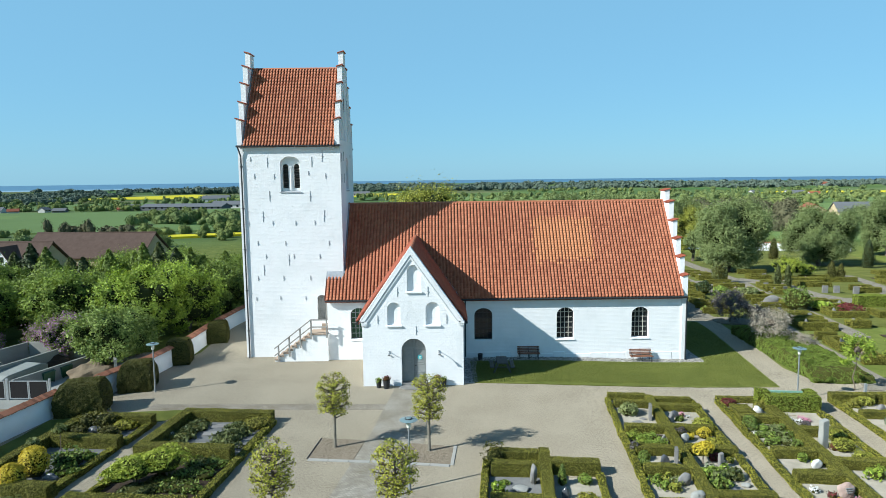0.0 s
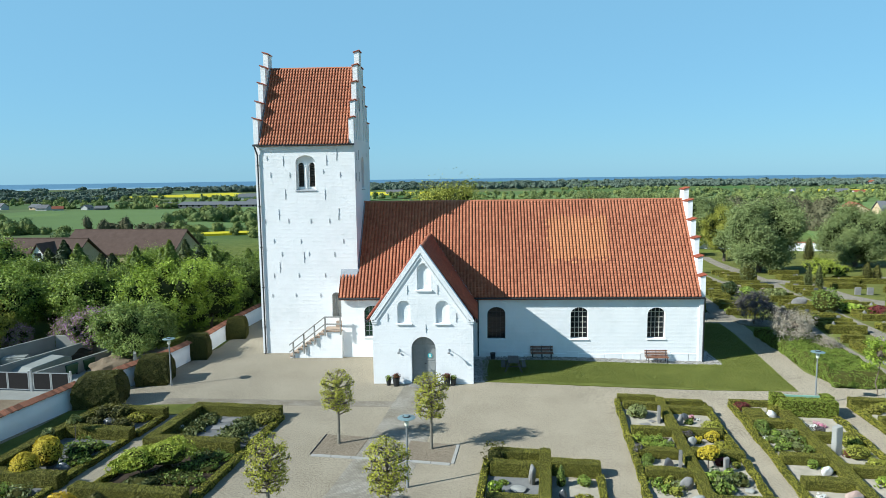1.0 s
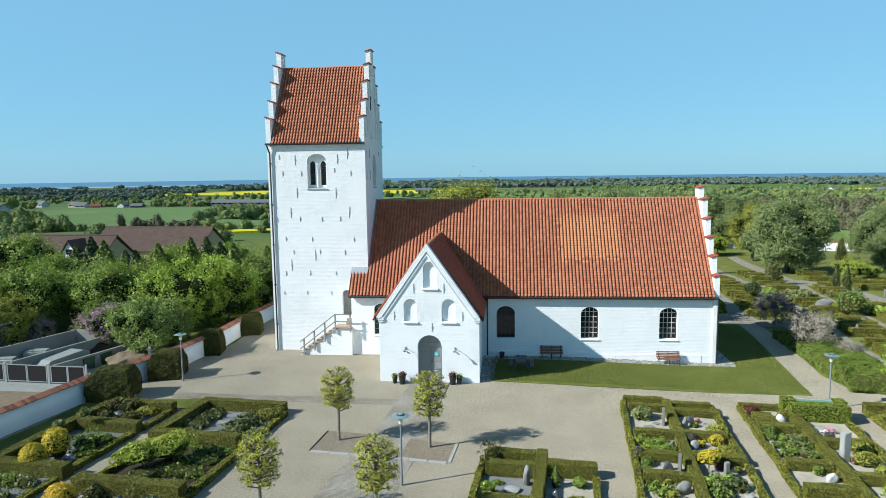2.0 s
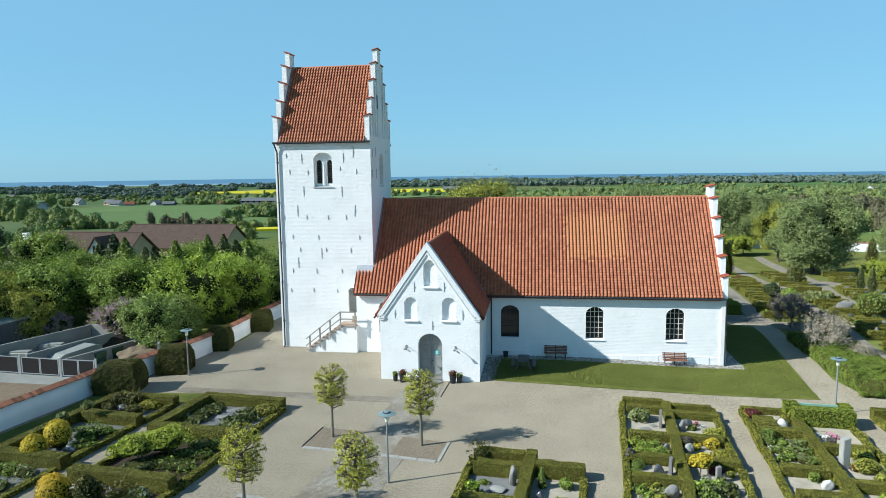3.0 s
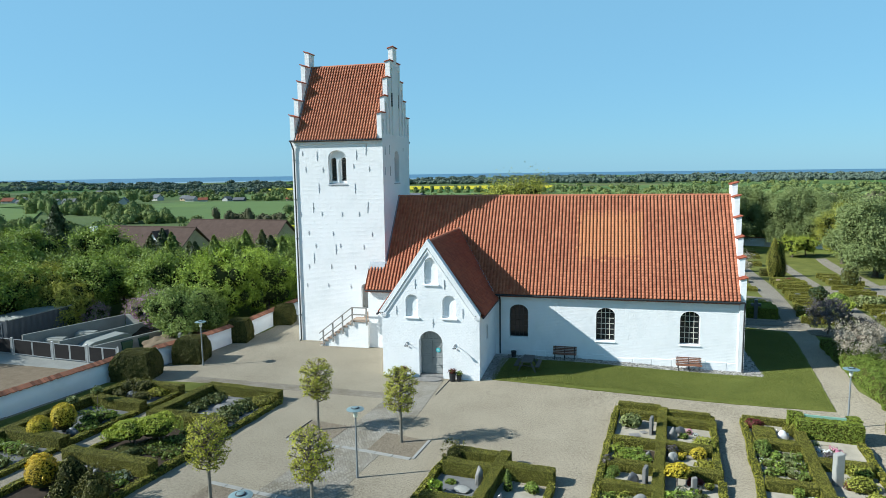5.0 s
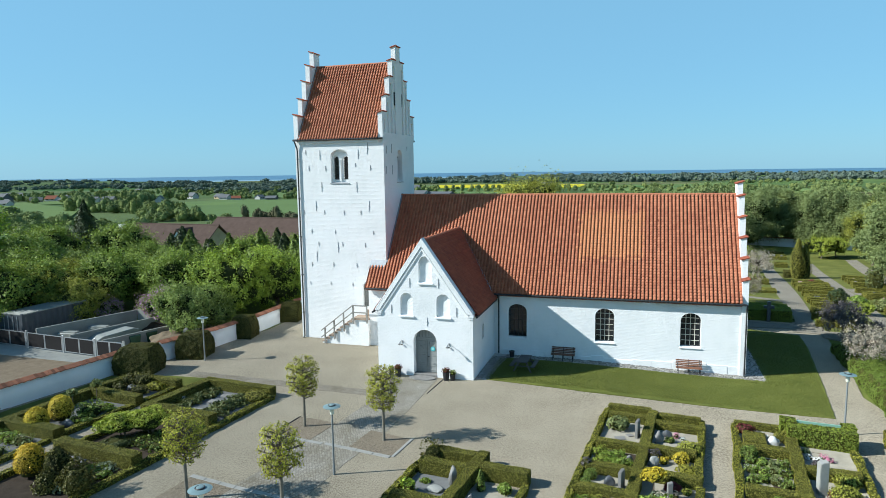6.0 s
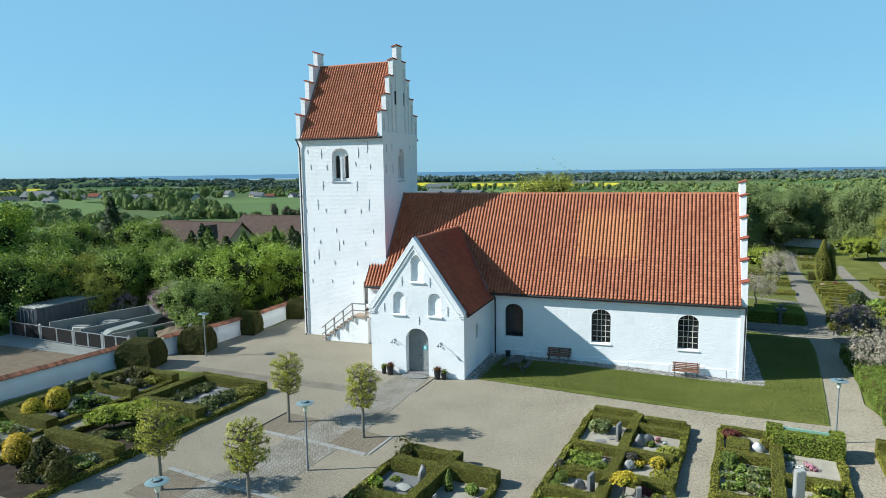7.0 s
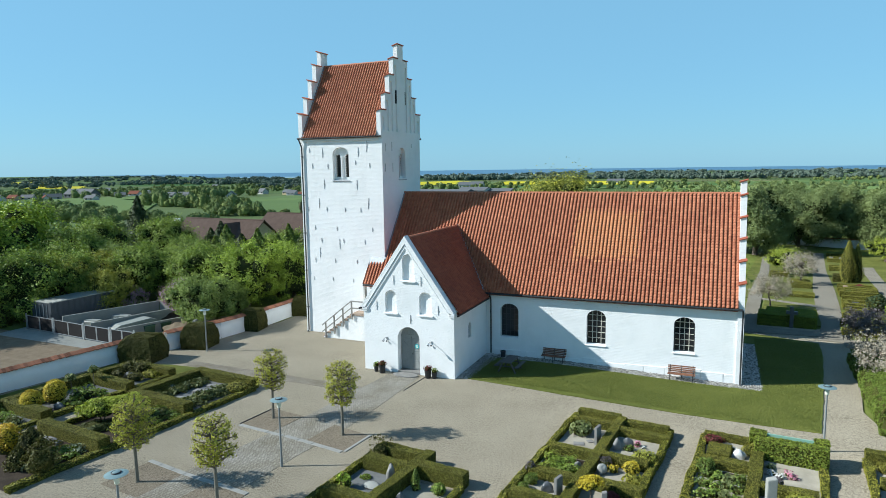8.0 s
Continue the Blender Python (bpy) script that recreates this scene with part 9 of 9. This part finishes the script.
RAPEWORDS = "yellow field of flowering rape"
crop([(-445, 800), (-407, 838), (-340, 815), (-300, 850), (-330, 960), (-400, 1050), (-453, 940), (-480, 880)], RAPE, RAPEWORDS)
crop([(-260, 815), (-60, 800), (-60, 960), (-150, 990), (-290, 980)], RAPE, RAPEWORDS)
crop([(388, 775), (520, 735), (560, 785), (430, 830)], RAPE, RAPEWORDS)
crop([(-951, 652), (-832, 654), (-960, 770), (-1079, 757)], RAPE, RAPEWORDS)
crop([(-1096, 1008), (-913, 948), (-1060, 1130), (-1260, 1200)], RAPE, RAPEWORDS)
crop([(-1412, 912), (-1390, 1001), (-1560, 1130), (-1650, 1100)], RAPE, RAPEWORDS)
crop([(-82, 171), (-55, 181), (-50, 190), (-76, 182)], RAPE, "narrow strip of flowering rape")
crop([(-265, 385), (-172, 366), (-120, 404), (-96, 330), (-130, 290), (-104, 236), (-70, 214), (-70, 198), (-150, 198), (-270, 270)], WHEAT, "broad smooth green wheat field")
crop([(-264, 273), (-267, 336), (-216, 332), (-200, 300)], PALECROP, "pale green meadow beside the wheat")
crop([(-300, 440), (-190, 410), (-110, 470), (-60, 620), (-200, 660), (-380, 650)], WHEAT, "green wheat field beyond the farm")
crop([(80, 150), (105, 148), (180, 200), (210, 300), (140, 262), (100, 200)], WHEAT, "green wheat field beyond the churchyard")
crop([(130, 270), (215, 310), (260, 400), (200, 420)], WHEAT, "green wheat field behind a barn")
crop([(-392, 345), (-262, 262), (-202, 200), (-196, 172), (-281, 222), (-400, 290)], PALECROP, "pale green meadow below the village")
crop([(-688, 543), (-674, 579), (-825, 700), (-826, 654)], surface("ploughed grey soil", (0.13, 0.13, 0.125), (0.18, 0.18, 0.17), 0.01, 0.4, 0.95, 0.4, 0.2), "bare grey field beyond the village")
crop([(-470, 330), (-400, 300), (-330, 350), (-420, 420)], PALECROP, "pale green meadow by the village")
crop([(-620, 520), (-480, 470), (-430, 560), (-600, 640)], WHEAT, "green wheat field behind the village")
crop([(-900, 560), (-760, 520), (-740, 620), (-880, 650)], PALECROP, "pale green meadow far off")
crop([(-30, 560), (160, 560), (170, 690), (-40, 700)], PALECROP, "pale green meadow")
crop([(300, 480), (420, 450), (500, 560), (340, 600)], WHEAT, "green wheat field on the slope")


FARLEAF = surface("distant tree crowns", (0.082, 0.116, 0.042), (0.245, 0.300, 0.108), 0.06, 0.8, 0.95, 1.0, 0.5, per="island", spread=0.35)
FARLIGHT = surface("distant fresh crowns", (0.095, 0.124, 0.038), (0.262, 0.305, 0.098), 0.06, 0.8, 0.95, 1.0, 0.5, per="island", spread=0.35)
FARBROWN = surface("bare budding thicket", (0.075, 0.072, 0.040), (0.150, 0.145, 0.080), 0.08, 0.9, 0.95, 1.0, 0.5, per="island", spread=0.35)
# aerial haze is put into the colour: woods paler and bluer than near leaves
FARWOOD = surface("distant wood paled by haze", (0.080, 0.115, 0.092), (0.160, 0.200, 0.150), 0.02, 0.3, 0.95, 1.0, 0.5, per="island", spread=0.35)


def crowns(spots, material, label, name="far_trees", seed=1):
    """Far trees too many to count: each a crown of several uneven bulges under leafy tufts, in one mesh."""
    rng = np.random.RandomState(seed)
    base, face = ball_body(1, 1, 1, 3, 0, 0.0)
    pieces = []
    for x, y, r, h in spots:
        r = r * 0.8
        z, off = gz(x, y), math.hypot(x, y)
        bulges, n = (7, 80) if off < 300 else (5, 44) if off < 620 else (3, 20)
        for k in range(bulges):
            s = rng.uniform(0.38, 0.66)
            a, q = rng.uniform(0, 6.28), rng.uniform(0.15, 0.62)
            up = rng.uniform(0.22, 0.80 - 0.35 * q)
            o = np.array([x + math.cos(a) * r * q, y + math.sin(a) * r * q, z + h * up])
            ext = np.array([r * s, r * s, h * 0.30 * (0.7 + s)])
            pieces.append((base * ext * 0.88 + o, face, 0))
            q = rng.normal(size=(n, 3)) + np.array([0, 0, 0.3])
            q /= np.linalg.norm(q, axis=1)[:, None]
            v, f = cards(o + q * ext * rng.uniform(0.86, 1.16, (n, 1)), q, (0.085 if off < 300 else 0.11 if off < 620 else 0.2) * r, rng, 0.7)
            pieces.append((v, f, 0))
    alone_mesh(name, heap(name, pieces), material, label, "trees", "stuff")


def scatter(n, seed, boxes, r, h):
    rng = random.Random(seed)
    out = []
    for i in range(n):
        x0, x1, y0, y1 = boxes[i % len(boxes)]
        s = rng.uniform(0.7, 1.25)
        out.append((rng.uniform(x0, x1), rng.uniform(y0, y1), r * s, h * s))
    return out


def row_of(x0, y0, x1, y1, step, r, h, seed):
    rng = random.Random(seed)
    n = max(1, int(math.hypot(x1 - x0, y1 - y0) / step))
    return [(x0 + (x1 - x0) * i / n + rng.uniform(-2, 2), y0 + (y1 - y0) * i / n + rng.uniform(-2, 2), r * rng.uniform(0.7, 1.25), h * rng.uniform(0.65, 1.25)) for i in range(n + 1)]


# bushes just past the belt of trees and the churchyard
near = row_of(-150, 184, -122, 187, 4, 3.4, 3.8, 1) + row_of(-96, 184, -84, 184, 4, 3.2, 3.0, 2) + scatter(14, 3, [(-130, -60, 118, 165), (-110, -40, 150, 180)], 3.0, 3.0)
near += scatter(44, 5, [(-114, -74, 228, 246), (-120, -98, 250, 285)], 3.8, 4.2)
crowns(near[::2], FARLEAF, "bushes and hedgerow trees beyond the houses", seed=1)
crowns(near[1::2], FARLIGHT, "lighter bushes beyond the houses", seed=6)
crowns(row_of(-114, 188, -102, 189, 3, 3.4, 4.6, 71) + row_of(-94, 184, -86, 185, 4, 3.0, 3.6, 72) + scatter(90, 73, [(66, 100, 172, 206), (78, 116, 205, 245)], 4.2, 7.0), FARBROWN, "brownish budding thicket beyond the churchyard", seed=9)
fresh = row_of(-78, 186, -56, 206, 3, 2.8, 3.6, 7) + row_of(60, 160, 100, 186, 6, 4.0, 5.0, 8) + scatter(40, 9, [(0, 60, 170, 230), (-40, 20, 150, 190)], 4.5, 5.6) + row_of(-20, 330, 150, 300, 7, 5, 6, 10)
crowns(fresh, FARLIGHT, "light green bushes and thicket beyond the churchyard", seed=2)
thicket = row_of(-300, 222, -232, 190, 9, 4.8, 5.6, 170) + row_of(-226, 182, -186, 166, 8, 4.4, 5.0, 171) + row_of(-244, 242, -184, 224, 5, 4.6, 6.0, 172) + row_of(-232, 250, -178, 232, 6, 4.4, 6.4, 173) + row_of(-166, 197, -132, 187, 4, 3.8, 4.6, 174)
thicket += row_of(-205, 150, -150, 162, 4, 3.6, 4.4, 175) + scatter(22, 70, [(-190, -120, 112, 150)], 3.6, 4.0)
crowns(thicket[::2], FARLEAF, "scrub and small trees on the slope beyond the belt", seed=7)
crowns(thicket[1::2], FARLIGHT, "fresh green scrub on the slope beyond the belt", seed=8)
# hedgerows and village trees
rows = []
for k, (a, b, c, d) in enumerate(((-304, 440, -190, 402), (-225, 405, -195, 400), (-300, 700, -200, 656), (-420, 540, -330, 640), (-300, 560, -60, 600), (-60, 600, 200, 560), (180, 480, 420, 520), (240, 560, 500, 600), (100, 430, 300, 380),
                                  (-600, 640, -440, 700), (-260, 740, 40, 760), (60, 700, 330, 720), (330, 640, 600, 620), (-760, 560, -520, 640), (-900, 480, -650, 500), (-70, 300, 60, 330), (110, 320, 200, 350))):
    rows += row_of(a, b, c, d, 8, 5.0, 5.4, 20 + k)
rows += scatter(110, 50, [(-560, -380, 350, 470), (-400, -300, 350, 420), (-640, -520, 330, 460)], 5.5, 6.5)
rows += scatter(110, 51, [(-700, -480, 500, 820), (-200, 300, 640, 900), (200, 650, 600, 900), (250, 500, 260, 420), (-460, -360, 640, 770)], 5.5, 5.8)
crowns(rows[::2], FARLEAF, "hedgerows and trees between distant fields", seed=3)
crowns(rows[1::2], FARLIGHT, "lighter hedgerow trees between distant fields", seed=5)
for k in range(26):
    rg = random.Random(2200 + k)
    x, y = rg.uniform(120, 900), rg.uniform(330, 980)
    if abs(x / y - 0.6) > 0.08:
        patchwork = row_of(x, y, x + rg.uniform(60, 240), y + rg.uniform(-30, 30), 9, 5.5, 5.5, 2300 + k)
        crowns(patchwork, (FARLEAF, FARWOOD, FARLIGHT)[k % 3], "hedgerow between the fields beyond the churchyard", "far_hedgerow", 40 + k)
woods = []
for k, (a, b, c, d, n, h) in enumerate(((-900, -620, 960, 1150, 70, 5.5), (-620, -470, 900, 1050, 60, 6), (-490, -330, 1090, 1190, 150, 9.5), (-330, -80, 1120, 1240, 110, 7), (-150, 160, 1090, 1200, 150, 9), (160, 520, 1050, 1200, 130, 7), (450, 820, 960, 1150, 130, 7), (-980, -640, 860, 1000, 120, 8), (-1250, -900, 560, 860, 90, 7),
                                     (-580, -440, 720, 820, 60, 6), (-470, -390, 640, 690, 30, 6), (-640, 600, 1280, 1400, 200, 6.5))):
    woods += scatter(n, 60 + k, [(a, b, c, d)], 9.0, h)
for k, (a, b, c, d, n) in enumerate(((-1250, -500, 1200, 1500, 45), (-500, 0, 1400, 2150, 110), (0, 700, 1500, 2150, 110), (700, 1500, 1200, 1900, 110), (-2200, -1300, 700, 1400, 160), (-2600, -1700, 1400, 2000, 90))):
    woods += scatter(n, 90 + k, [(a, b, c, d)], 15.0, 6.5)
inland = [q for q in woods if math.hypot(q[0], q[1] - 40) < coast(q[0], q[1]) - 40]
crowns(inland, FARWOOD, "woods near the coast with haze in their colour", seed=4)
